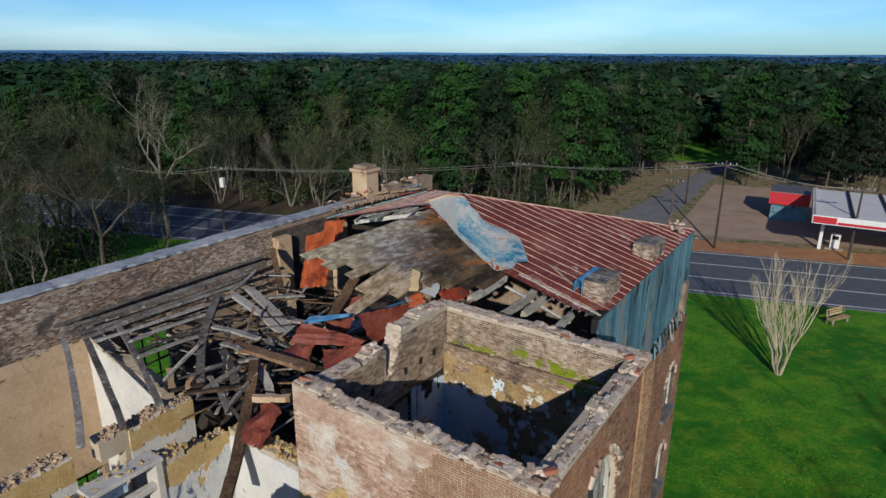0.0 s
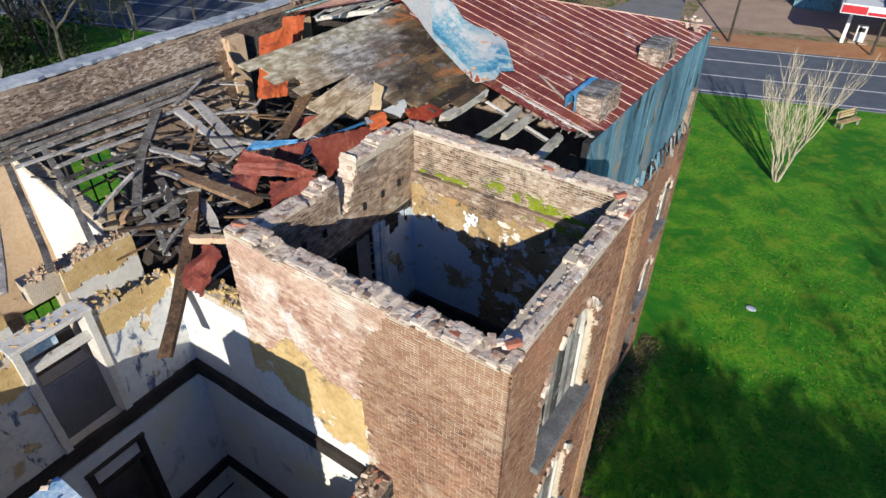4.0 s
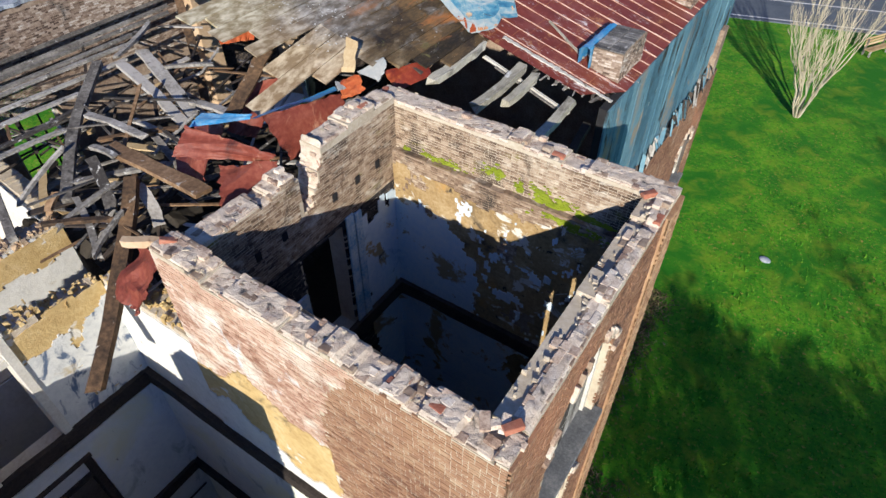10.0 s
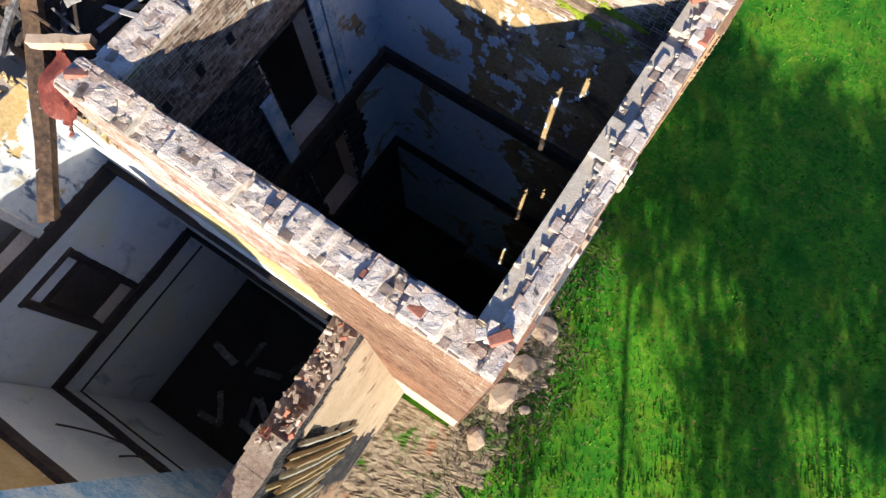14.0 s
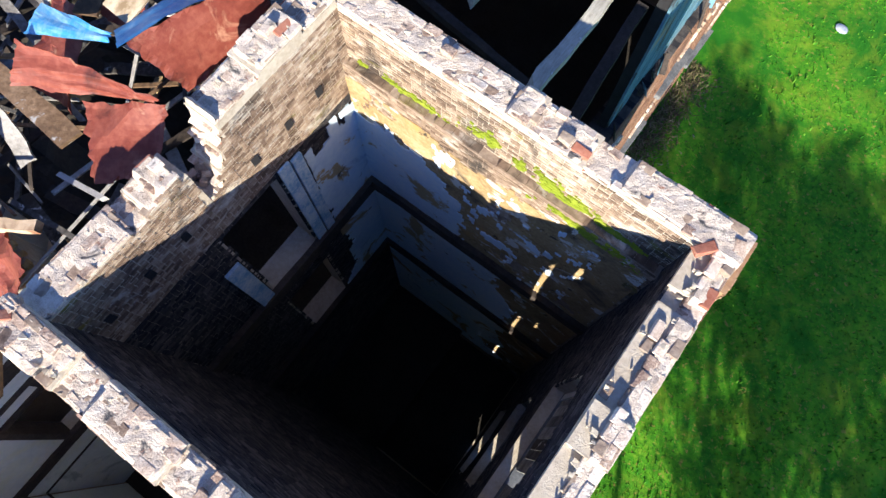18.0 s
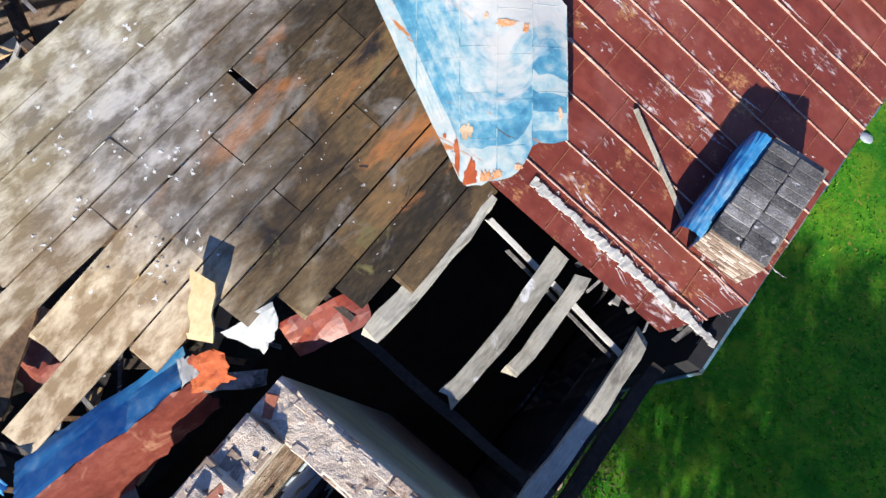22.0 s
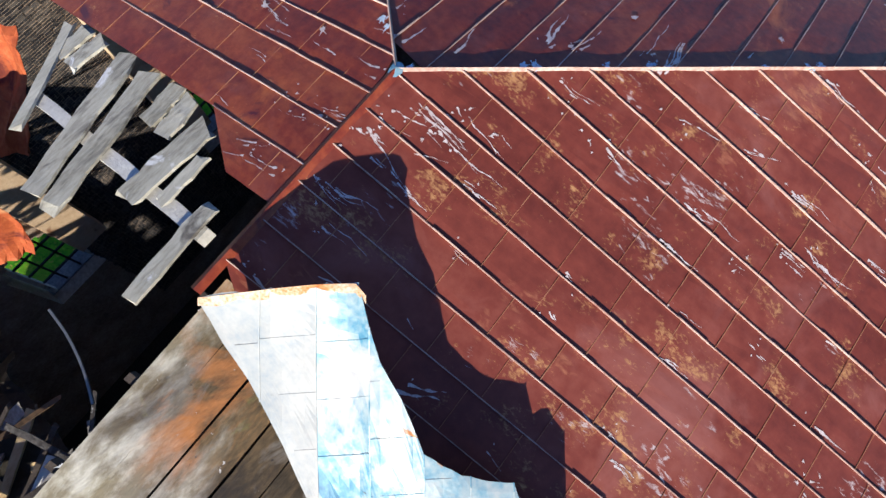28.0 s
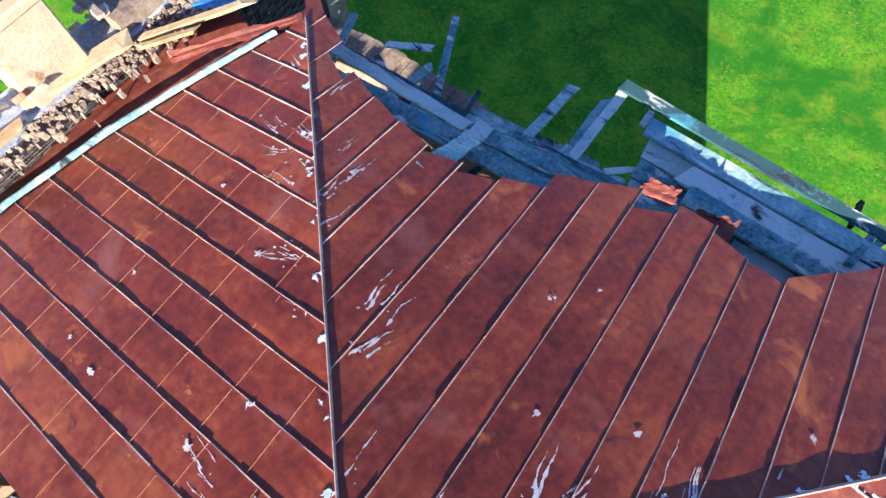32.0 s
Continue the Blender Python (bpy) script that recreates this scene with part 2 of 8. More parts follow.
# stained white plaster, the blue of skylit shade put into its colour
M_PLASTER_SKYBLUE = surf("sky_blue_plaster", [(0.46, 0.61, 0.74), (0.62, 0.74, 0.82), (0.78, 0.82, 0.82)], 1.2, 0.85, 0.3, 30,
                      stains=[((0.42, 0.32, 0.17), 0.9, 0.57, 0.60, ONE), ((0.20, 0.34, 0.50), 1.3, 0.60, 0.72, ONE), ((0.10, 0.09, 0.08), 4.0, 0.66, 0.70, ONE)])
M_PAINT_BLUE = surf("flaking_blue_paint", [(0.07, 0.24, 0.50), (0.22, 0.42, 0.62), (0.55, 0.66, 0.72), (0.76, 0.78, 0.76)], 2.6, 0.85, 0.4, 30)
M_OCHRE = surf("ochre_scratch_coat", [(0.38, 0.25, 0.10), (0.53, 0.38, 0.17), (0.66, 0.52, 0.30)], 1.6, 0.95, 0.5, 25,
               stains=[((0.11, 0.08, 0.05), 1.3, 0.60, 0.68, ONE), ((0.66, 0.63, 0.56), 2.6, 0.62, 0.66, ONE)])
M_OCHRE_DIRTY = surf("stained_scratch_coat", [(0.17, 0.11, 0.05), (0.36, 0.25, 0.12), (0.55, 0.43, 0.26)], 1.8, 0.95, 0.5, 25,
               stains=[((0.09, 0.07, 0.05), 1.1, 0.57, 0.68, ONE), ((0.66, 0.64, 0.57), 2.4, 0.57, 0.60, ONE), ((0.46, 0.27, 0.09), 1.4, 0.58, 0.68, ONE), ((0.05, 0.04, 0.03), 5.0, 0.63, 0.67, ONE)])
M_TIN_BROWN = surf("brown_red_tin", [(0.10, 0.022, 0.015), (0.19, 0.045, 0.03), (0.30, 0.10, 0.065)], 1.4, 0.55, 0.2, 14, spec=0.3,
                   stains=[((0.42, 0.22, 0.14), 2.4, 0.6, 0.7, ONE), ((0.05, 0.014, 0.012), 1.8, 0.58, 0.7, ONE)])
M_TAN = surf("tan_render", [(0.40, 0.28, 0.17), (0.52, 0.38, 0.25), (0.62, 0.49, 0.35)], 1.3, 0.95, 0.4, 25,
             stains=[((0.22, 0.11, 0.06), 2.2, 0.6, 0.7, ONE)])
M_TIN_RED = surf("red_painted_tin", [(0.07, 0.009, 0.008), (0.195, 0.031, 0.015), (0.34, 0.08, 0.03)], 1.3, 0.42, 0.15, 10, spec=0.4, obj_random=0.16,
                 stains=[((0.48, 0.21, 0.08), 26.0, 0.62, 0.70, (0.7, 1.2, 1), 2.6), ((0.27, 0.09, 0.07), 0.8, 0.56, 0.74, ONE), ((0.45, 0.12, 0.035), 1.7, 0.60, 0.72, ONE), ((0.08, 0.012, 0.02), 2.6, 0.62, 0.72, ONE)])
M_TIN_EAST = surf("faded_red_tin", [(0.115, 0.022, 0.015), (0.19, 0.040, 0.026), (0.26, 0.072, 0.048)], 0.9, 0.5, 0.1, 10, spec=0.35, obj_random=0.12,
                  stains=[((0.28, 0.095, 0.075), 0.9, 0.54, 0.72, ONE), ((0.48, 0.24, 0.10), 30.0, 0.57, 0.66, (0.7, 1.2, 1), 2.2), ((0.36, 0.13, 0.07), 12.0, 0.59, 0.68, (0.6, 1.3, 1), 1.4), ((0.62, 0.54, 0.52), 14.0, 0.585, 0.64, (0.5, 1.5, 1), 0.8)])
M_RUST_EDGE = surf("rusted_tin_edge", [(0.40, 0.11, 0.03), (0.52, 0.22, 0.08), (0.60, 0.48, 0.36), (0.66, 0.64, 0.58)], 5.0, 0.8, 0.2, 20)
M_TIN_WHITE = surf("chalky_white_tin", [(0.24, 0.29, 0.32), (0.35, 0.36, 0.35), (0.44, 0.425, 0.395)], 2.0, 0.5, 0.1, 8, spec=0.4,
                   stains=[((0.22, 0.38, 0.52), 1.2, 0.60, 0.72, ONE), ((0.45, 0.19, 0.06), 2.2, 0.68, 0.72, ONE)])
# pale tone joins worn paint with the highlight of the seams' sunlit edges
M_SEAM = surf("worn_sunlit_seam", [(0.24, 0.09, 0.07), (0.47, 0.31, 0.25), (0.68, 0.57, 0.50)], 3.0, 0.6, 0.1, 20)
M_JOINT = surf("rusty_joint", [(0.26, 0.07, 0.04), (0.40, 0.16, 0.08), (0.54, 0.30, 0.17)], 3.0, 0.7, 0.1, 20)
M_LIME = surf("lime_splash", [(0.36, 0.24, 0.22), (0.60, 0.52, 0.50), (0.74, 0.70, 0.68)], 9.0, 0.9, 0.1, 20)
M_RUST = surf("orange_rust_tin", [(0.20, 0.035, 0.013), (0.36, 0.075, 0.022), (0.48, 0.15, 0.055)], 1.6, 0.8, 0.3, 20,
              stains=[((0.14, 0.025, 0.015), 2.4, 0.56, 0.66, ONE), ((0.60, 0.30, 0.14), 1.2, 0.6, 0.7, ONE)])
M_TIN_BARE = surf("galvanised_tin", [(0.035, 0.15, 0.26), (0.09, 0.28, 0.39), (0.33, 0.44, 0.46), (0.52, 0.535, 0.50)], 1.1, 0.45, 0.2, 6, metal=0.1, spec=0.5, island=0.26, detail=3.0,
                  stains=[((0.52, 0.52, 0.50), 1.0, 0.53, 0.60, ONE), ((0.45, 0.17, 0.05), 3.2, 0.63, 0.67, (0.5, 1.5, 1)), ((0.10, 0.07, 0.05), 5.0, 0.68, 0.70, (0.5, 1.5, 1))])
# bare tin whose base colour holds the reflected blue of the sky
M_TIN_BARE_BLUE = surf("sky_blue_tin_back", [(0.02, 0.17, 0.44), (0.05, 0.29, 0.56), (0.36, 0.52, 0.62)], 1.2, 0.45, 0.1, 10, metal=0.1, spec=0.5)
# board tones take in the blue of the shade under the north eave
M_WOOD_BLUE = surf("blue_grey_board", [(0.03, 0.085, 0.095), (0.13, 0.28, 0.29), (0.30, 0.45, 0.435), (0.57, 0.64, 0.58)], 2.6, 0.85, 0.4, 18, obj_random=0.5,
                   stains=[((0.62, 0.63, 0.58), 3.5, 0.57, 0.64, (0.6, 1.6, 1)), ((0.025, 0.035, 0.045), 3.0, 0.57, 0.65, (0.5, 1.8, 1)), ((0.08, 0.31, 0.40), 1.6, 0.60, 0.70, ONE)])
M_CLAD = surf("blue_grey_cladding", [(0.05, 0.12, 0.17), (0.09, 0.20, 0.27), (0.15, 0.28, 0.34)], 0.8, 0.7, 0.3, 20, obj_random=0.25,
              stains=[((0.03, 0.03, 0.03), 2.2, 0.56, 0.62, (1, 1.6, 0.35)), ((0.34, 0.24, 0.15), 0.8, 0.58, 0.68, (1, 1, 0.6)), ((0.55, 0.56, 0.52), 3.0, 0.66, 0.70, (1, 2, 0.5))])
M_WOOD_BLEACHED = surf("bleached_plank", [(0.21, 0.195, 0.15), (0.38, 0.355, 0.285), (0.50, 0.475, 0.39), (0.62, 0.595, 0.50)], 1.6, 0.9, 0.3, 14, obj_random=0.15, stretch=(2.6, 0.6, 1.5),
                       stains=[((0.14, 0.125, 0.105), 2.4, 0.56, 0.68, (2.0, 0.7, 1)), ((0.72, 0.71, 0.68), 3.0, 0.62, 0.68, ONE)])
M_WOOD_GREY = surf("grey_weathered_wood", [(0.045, 0.04, 0.037), (0.125, 0.115, 0.105), (0.25, 0.235, 0.215), (0.42, 0.40, 0.375)], 1.8, 0.9, 0.6, 18,
                   obj_random=0.42, stains=[((0.62, 0.61, 0.58), 6.0, 0.62, 0.67, ONE), ((0.03, 0.027, 0.025), 3.0, 0.60, 0.68, ONE)])
M_WOOD_BROWN = surf("brown_plank", [(0.022, 0.017, 0.010), (0.058, 0.040, 0.022), (0.115, 0.075, 0.036), (0.21, 0.12, 0.05)], 1.3, 0.85, 0.45, 16,
                    obj_random=0.22, stretch=(2.6, 0.7, 1),
                    fade=(((0.17, 0.152, 0.132), (0.50, 0.475, 0.44), (-1.0, -0.75, 0.0), 1.05, 0.88), ((0.26, 0.17, 0.08), (0.56, 0.44, 0.27), (0.1, -1.0, 0.0), -10.75, 0.7), ((0.29, 0.24, 0.14), (0.66, 0.61, 0.46), (-1.0, -0.2, 0.0), 8.7, 0.80)),
                    stains=[((0.018, 0.015, 0.015), 1.6, 0.52, 0.66, (1.2, 0.7, 1)), ((0.21, 0.19, 0.165), 1.9, 0.56, 0.70, (1.8, 0.7, 1)), ((0.15, 0.13, 0.05), 2.4, 0.62, 0.70, ONE),
                            ((0.40, 0.155, 0.05), 0.9, 0.54, 0.64, (1.5, 0.6, 1)), ((0.55, 0.52, 0.48), 14.0, 0.69, 0.72, ONE), ((0.03, 0.025, 0.025), 9.0, 0.66, 0.70, (1, 0.7, 1))])
M_TIMBER_BROWN = surf("brown_timber", [(0.03, 0.02, 0.014), (0.10, 0.06, 0.034), (0.20, 0.12, 0.065), (0.34, 0.22, 0.13)], 1.5, 0.85, 0.4, 18, obj_random=0.25, stains=[((0.5, 0.48, 0.44), 5.0, 0.64, 0.69, ONE)])
M_WOOD_YELLOW = surf("fresh_broken_plank", [(0.26, 0.17, 0.08), (0.42, 0.30, 0.16), (0.54, 0.42, 0.26)], 1.5, 0.85, 0.4, 20, obj_random=0.25, stretch=(2, 0.7, 1))
M_WOOD_DARK = surf("charred_timber", [(0.016, 0.014, 0.013), (0.045, 0.035, 0.03), (0.09, 0.07, 0.055)], 2.0, 0.9, 0.5, 20, obj_random=0.2)
M_WHITE_WOOD = surf("old_white_paint", [(0.36, 0.34, 0.30), (0.56, 0.54, 0.49), (0.68, 0.67, 0.62)], 2.5, 0.8, 0.3, 30,
                    stains=[((0.20, 0.16, 0.12), 4.0, 0.62, 0.68, (1, 1, 0.3))])
M_SILL = surf("weathered_sill", [(0.06, 0.065, 0.07), (0.13, 0.135, 0.14), (0.26, 0.255, 0.25)], 2.5, 0.9, 0.4, 30)
M_STONE = surf("coping_stone", [(0.12, 0.15, 0.19), (0.34, 0.38, 0.43), (0.60, 0.61, 0.60)], 3.5, 0.9, 0.5, 30, obj_random=0.1)
# near-black base colour stands in for the lack of light deep inside
M_UNLIT_DEPTH = surf("unlit_depth", [(0.015, 0.013, 0.011), (0.035, 0.03, 0.024), (0.06, 0.05, 0.04)], 1.5, 0.95, 0.5, 15)
M_GRASS = surf("lawn", [(0.006, 0.085, 0.002), (0.024, 0.18, 0.003), (0.08, 0.29, 0.006), (0.24, 0.36, 0.03)], 0.5, 0.95, 0.9, 30,
               stains=[((0.02, 0.12, 0.003), 7.0, 0.54, 0.64, ONE), ((0.20, 0.30, 0.02), 11.0, 0.60, 0.68, ONE), ((0.30, 0.22, 0.05), 6.5, 0.58, 0.66, ONE), ((0.014, 0.15, 0.003), 0.16, 0.5, 0.6, ONE), ((0.22, 0.30, 0.015), 0.9, 0.50, 0.85, ONE)])
M_BLADE = surf("grass_blades", [(0.008, 0.10, 0.003), (0.035, 0.20, 0.004), (0.13, 0.28, 0.015)], 0.8, 0.8, 0, island=0.4)
M_LITTER = surf("leaf_litter", [(0.035, 0.03, 0.018), (0.075, 0.055, 0.03), (0.11, 0.085, 0.045)], 0.4, 0.95, 0.4, 8)
M_WEED = surf("dry_weeds", [(0.06, 0.05, 0.025), (0.14, 0.11, 0.055), (0.10, 0.13, 0.03), (0.24, 0.19, 0.11)], 0.9, 0.95, 0, island=0.5)
M_ASPHALT = surf("asphalt", [(0.065, 0.08, 0.10), (0.10, 0.12, 0.145), (0.14, 0.16, 0.18)], 0.8, 0.85, 0.3, 30)
M_LOT = surf("old_paved_lot", [(0.28, 0.20, 0.145), (0.38, 0.28, 0.21), (0.46, 0.36, 0.27)], 0.4, 0.95, 0.3, 15)
M_DIRT = surf("bare_tan_ground", [(0.15, 0.115, 0.07), (0.27, 0.205, 0.13), (0.40, 0.32, 0.22)], 1.4, 0.95, 0.6, 18, stains=[((0.05, 0.13, 0.012), 0.9, 0.52, 0.60, ONE), ((0.10, 0.075, 0.05), 5.0, 0.58, 0.66, ONE), ((0.34, 0.14, 0.06), 0.6, 0.62, 0.70, ONE)])
M_CLAY = surf("red_clay_bank", [(0.30, 0.13, 0.06), (0.40, 0.20, 0.10), (0.42, 0.28, 0.16)], 0.6, 0.95, 0.4, 12)
M_LINE = surf("road_paint", [(0.5, 0.5, 0.5), (0.66, 0.66, 0.66)], 4, 0.8, 0.1)
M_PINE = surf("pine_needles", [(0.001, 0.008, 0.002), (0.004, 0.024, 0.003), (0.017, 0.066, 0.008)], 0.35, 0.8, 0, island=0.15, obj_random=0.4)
M_WOODS = surf("winter_twigs", [(0.03, 0.025, 0.018), (0.07, 0.055, 0.036), (0.14, 0.105, 0.068)], 0.5, 0.9, 0, island=0.3, obj_random=0.3)
M_BUD = surf("spring_leaf", [(0.012, 0.024, 0.006), (0.034, 0.054, 0.013), (0.085, 0.105, 0.034)], 0.8, 0.8, 0, island=0.3, obj_random=0.3)
M_BARK = surf("bark", [(0.035, 0.03, 0.024), (0.075, 0.062, 0.05), (0.15, 0.13, 0.105)], 1.5, 0.9, 0.4, 20, obj_random=0.3)
M_BARK_GREY = surf("grey_bark", [(0.055, 0.052, 0.04), (0.12, 0.112, 0.088), (0.24, 0.23, 0.185)], 1.5, 0.9, 0.4, 20, obj_random=0.2)
M_ROAD_OLD = surf("worn_asphalt", [(0.13, 0.135, 0.14), (0.19, 0.195, 0.20), (0.24, 0.24, 0.24)], 0.6, 0.9, 0.3, 20)
M_BARK_PALE = surf("pale_bark", [(0.30, 0.25, 0.17), (0.42, 0.37, 0.27), (0.52, 0.47, 0.37)], 3.0, 0.85, 0.3, 30)
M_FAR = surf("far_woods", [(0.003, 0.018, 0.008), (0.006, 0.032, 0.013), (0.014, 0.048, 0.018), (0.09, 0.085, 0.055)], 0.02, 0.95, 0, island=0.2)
# the next two colours hold the blue of distance haze
M_FARTHEST = surf("haze_blue_woods", [(0.006, 0.032, 0.085), (0.010, 0.05, 0.12), (0.022, 0.075, 0.15), (0.15, 0.15, 0.15)], 0.004, 0.95, 0, island=0.12)
M_HILL = surf("haze_blue_hills", [(0.03, 0.12, 0.30), (0.045, 0.15, 0.34)], 0.002, 1.0, 0)
M_METAL_WHITE = surf("white_sheet_metal", [(0.62, 0.63, 0.62), (0.74, 0.75, 0.74)], 0.5, 0.6, 0.05)
M_SIGN_RED = surf("red_fascia", [(0.42, 0.02, 0.03), (0.50, 0.03, 0.04)], 0.5, 0.5, 0)
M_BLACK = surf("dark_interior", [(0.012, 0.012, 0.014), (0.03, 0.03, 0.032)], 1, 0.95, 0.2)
M_STEEL = surf("dull_steel", [(0.16, 0.16, 0.16), (0.28, 0.28, 0.28)], 4, 0.55, 0.1, metal=0.6)
M_MOSS = surf("bright_moss", [(0.12, 0.17, 0.01), (0.22, 0.28, 0.02), (0.32, 0.36, 0.05)], 6, 0.95, 0.6, 40)
M_STACK = surf("sooty_tile", [(0.05, 0.05, 0.05), (0.11, 0.105, 0.10), (0.20, 0.19, 0.175), (0.40, 0.385, 0.36)], 6.0, 0.9, 0.5, 40, obj_random=0.25, stains=[((0.62, 0.60, 0.57), 9.0, 0.62, 0.66, ONE)])
# brick with shade put into its colour, for faces out of the sun
M_BRICK_DARK = surf("shade_dark_brick", [(0.010, 0.011, 0.016), (0.026, 0.026, 0.03), (0.055, 0.05, 0.048), (0.12, 0.105, 0.095)], 1.2, 0.95, 0.4, 50, island=0.3)

# ---- mesh helpers ----


def mesh_ob(name, verts, faces, mat, parent=None, label="", kind=""):
    me = bpy.data.meshes.new(name)
    me.from_pydata([tuple(v) for v in verts], [], faces)
    me.update()
    me.materials.append(mat)
    ob = new(name, me)
    if parent is not None:
        ob.parent = parent
    return tagged(ob, label=label, kind=kind)


def part(name, bm, mat, parent=None, label="", kind=""):
    me = bpy.data.meshes.new(name)
    bm.normal_update()
    bm.to_mesh(me)
    bm.free()
    me.materials.append(mat)
    ob = new(name, me)
    if parent is not None:
        ob.parent = parent
    return tagged(ob, label=label, kind=kind)


def thing(name, label, category, group="", kind=""):
    return tagged(new(name), label, category, group, kind)


BOX_F = [(0, 1, 3, 2), (4, 6, 7, 5), (0, 4, 5, 1), (2, 3, 7, 6), (0, 2, 6, 4), (1, 5, 7, 3)]


class Soup:
    """Vertices and faces gathered into one mesh."""

    def __init__(self):
        self.v, self.f = [], []

    def add(self, verts, faces):
        k = len(self.v)
        self.v.extend(verts)
        self.f.extend([tuple(i + k for i in f) for f in faces])

    def box(self, lo, hi, m=None, jit=0.0):
        pts = []
        for z in (lo[2], hi[2]):
            for y in (lo[1], hi[1]):
                for x in (lo[0], hi[0]):
                    p = Vector((x, y, z))
                    if jit:
                        p += Vector([random.uniform(-jit, jit) for _ in range(3)])
                    pts.append(m @ p if m is not None else p)
        self.add(pts, BOX_F_OUT)

    def make(self, name, mat, parent=None, label="", kind=""):
        return mesh_ob(name, self.v, self.f, mat, parent, label, kind)


BOX_F_OUT = [(0, 2, 3, 1), (4, 5, 7, 6), (0, 1, 5, 4), (2, 6, 7, 3), (0, 4, 6, 2), (1, 3, 7, 5)]


def box_part(name, lo, hi, mat, parent=None, label="", bevel=0.0, kind="", m=None):
    bm = bmesh.new()
    s = Soup()
    s.box(lo, hi, m)
    vs = [bm.verts.new(v) for v in s.v]
    for f in s.f:
        bm.faces.new([vs[i] for i in f])
    if bevel:
        bmesh.ops.bevel(bm, geom=bm.edges[:], offset=bevel, segments=1, affect="EDGES")
    return part(name, bm, mat, parent, label, kind)


def frame_of(a, b, up=(0, 0, 1)):
    """A matrix whose x runs from a to b, z near up; origin at a."""
    a, b = Vector(a), Vector(b)
    x = (b - a).normalized()
    y = Vector(up).cross(x)
    y = y.normalized() if y.length > 1e-4 else Vector((0, 1, 0))
    z = x.cross(y)
    return Matrix.Translation(a) @ Matrix((x, y, z)).transposed().to_4x4()


def beam_mesh(a, b, w, h, bow=0.0, seed=0, seg=7, rag=0.0, up=(0, 0, 1), twist=0.0, rough=1.0):
    """A rough timber from a to b, a little crooked, with splintered ends."""
    r = random.Random(seed)
    L = (Vector(b) - Vector(a)).length
    m = frame_of(a, b, up)
    vs, fs = [], []
    for i in range(seg + 1):
        t = i / seg
        x = L * t
        off_y = bow * math.sin(math.pi * t) + r.uniform(-1, 1) * w * 0.07 * rough
        off_z = r.uniform(-1, 1) * h * 0.06 * rough
        k = 1.0 + r.uniform(-0.08, 0.08) * rough
        ang = twist * t
        for sy, sz in ((-1, -1), (1, -1), (1, 1), (-1, 1)):
            yy, zz = sy * w / 2 * k, sz * h / 2 * k
            dx = r.uniform(0, rag) * (-1 if i == seg else 1) if i in (0, seg) else 0.0
            vs.append(m @ Vector((x + dx, off_y + yy * math.cos(ang) - zz * math.sin(ang), off_z + yy * math.sin(ang) + zz * math.cos(ang))))
    for i in range(seg):
        for j in range(4):
            k0, k1 = i * 4 + j, i * 4 + (j + 1) % 4
            fs.append((k0, k1, k1 + 4, k0 + 4))
    fs.append((3, 2, 1, 0))
    e = seg * 4
    fs.append((e, e + 1, e + 2, e + 3))
    return vs, fs


def beam(name, a, b, w, h, mat, parent=None, label="", **kw):
    v, f = beam_mesh(a, b, w, h, **kw)
    return mesh_ob(name, v, f, mat, parent, label)


def nz(x, y, z=0.0):
    return noise.noise(Vector((x, y, z)))


def fbm(x, y, z=0.0, o=4):
    return noise.fractal(Vector((x, y, z)), 0.8, 2.1, o)
# ---- plan of the ruin: x east, y north ----
TX0, TX1, TY0, TY1 = -7.32, -2.55, 6.3, 10.88      # tower, outside
WALL = 0.38
RIM = 14.55
RIDGE_X, APEX_Y, RIDGE_Z, PITCH = -10.54, 16.93, 15.55, 0.27
EAVE_E, EAVE_W, EAVE_N = -4.45, -15.9, 22.9
FLOORS = (10.7, 7.6)


def roof_z(x, y):
    """The height of the hipped roof's planes."""
    return RIDGE_Z - PITCH * max(abs(x - RIDGE_X), y - APEX_Y)


def ragged_wall(o, u, length, thick, z0, top, mat, name, parent=None, openings=(), step=0.12, kind="structure", label=""):
    """A masonry wall with a broken top; inner side lies to the left of u. openings: (s0, s1, sill, spring, arch height)."""
    s = Soup()
    ux, uy = u
    nx, ny = -uy, ux
    k = int(math.ceil(length / step))
    ds = length / k
    for i in range(k):
        a, b = i * ds, (i + 1) * ds
        c = (a + b) / 2
        spans = [(z0, top(c))]
        for s0, s1, sill, spring, rise in openings:
            if s0 < c < s1:
                q = (2 * (c - s0) / (s1 - s0) - 1)
                head = spring + rise * math.sqrt(max(0, 1 - q * q))
                out = []
                for lo, hi in spans:
                    if lo < sill:
                        out.append((lo, min(hi, sill)))
                    if hi > head:
                        out.append((max(lo, head), hi))
                spans = out
        for lo, hi in spans:
            if hi - lo < 0.01:
                continue
            pts = []
            for z in (lo, hi):
                for tt in (0, thick):
                    for d in (a, b):
                        pts.append(Vector((o[0] + ux * d + nx * tt, o[1] + uy * d + ny * tt, z)))
            s.add(pts, BOX_F_OUT)
    return s.make(name, mat, parent, label, kind)


@functools.lru_cache(maxsize=None)
def single_mesh(mat):
    """One brick of unit size, its arrises a little rounded."""
    bm = bmesh.new()
    bmesh.ops.create_cube(bm, size=1.0)
    bmesh.ops.bevel(bm, geom=bm.edges[:], offset=0.05, segments=1, affect="EDGES")
    me = bpy.data.meshes.new("brick")
    bm.to_mesh(me)
    bm.free()
    me.materials.append(mat)
    return me


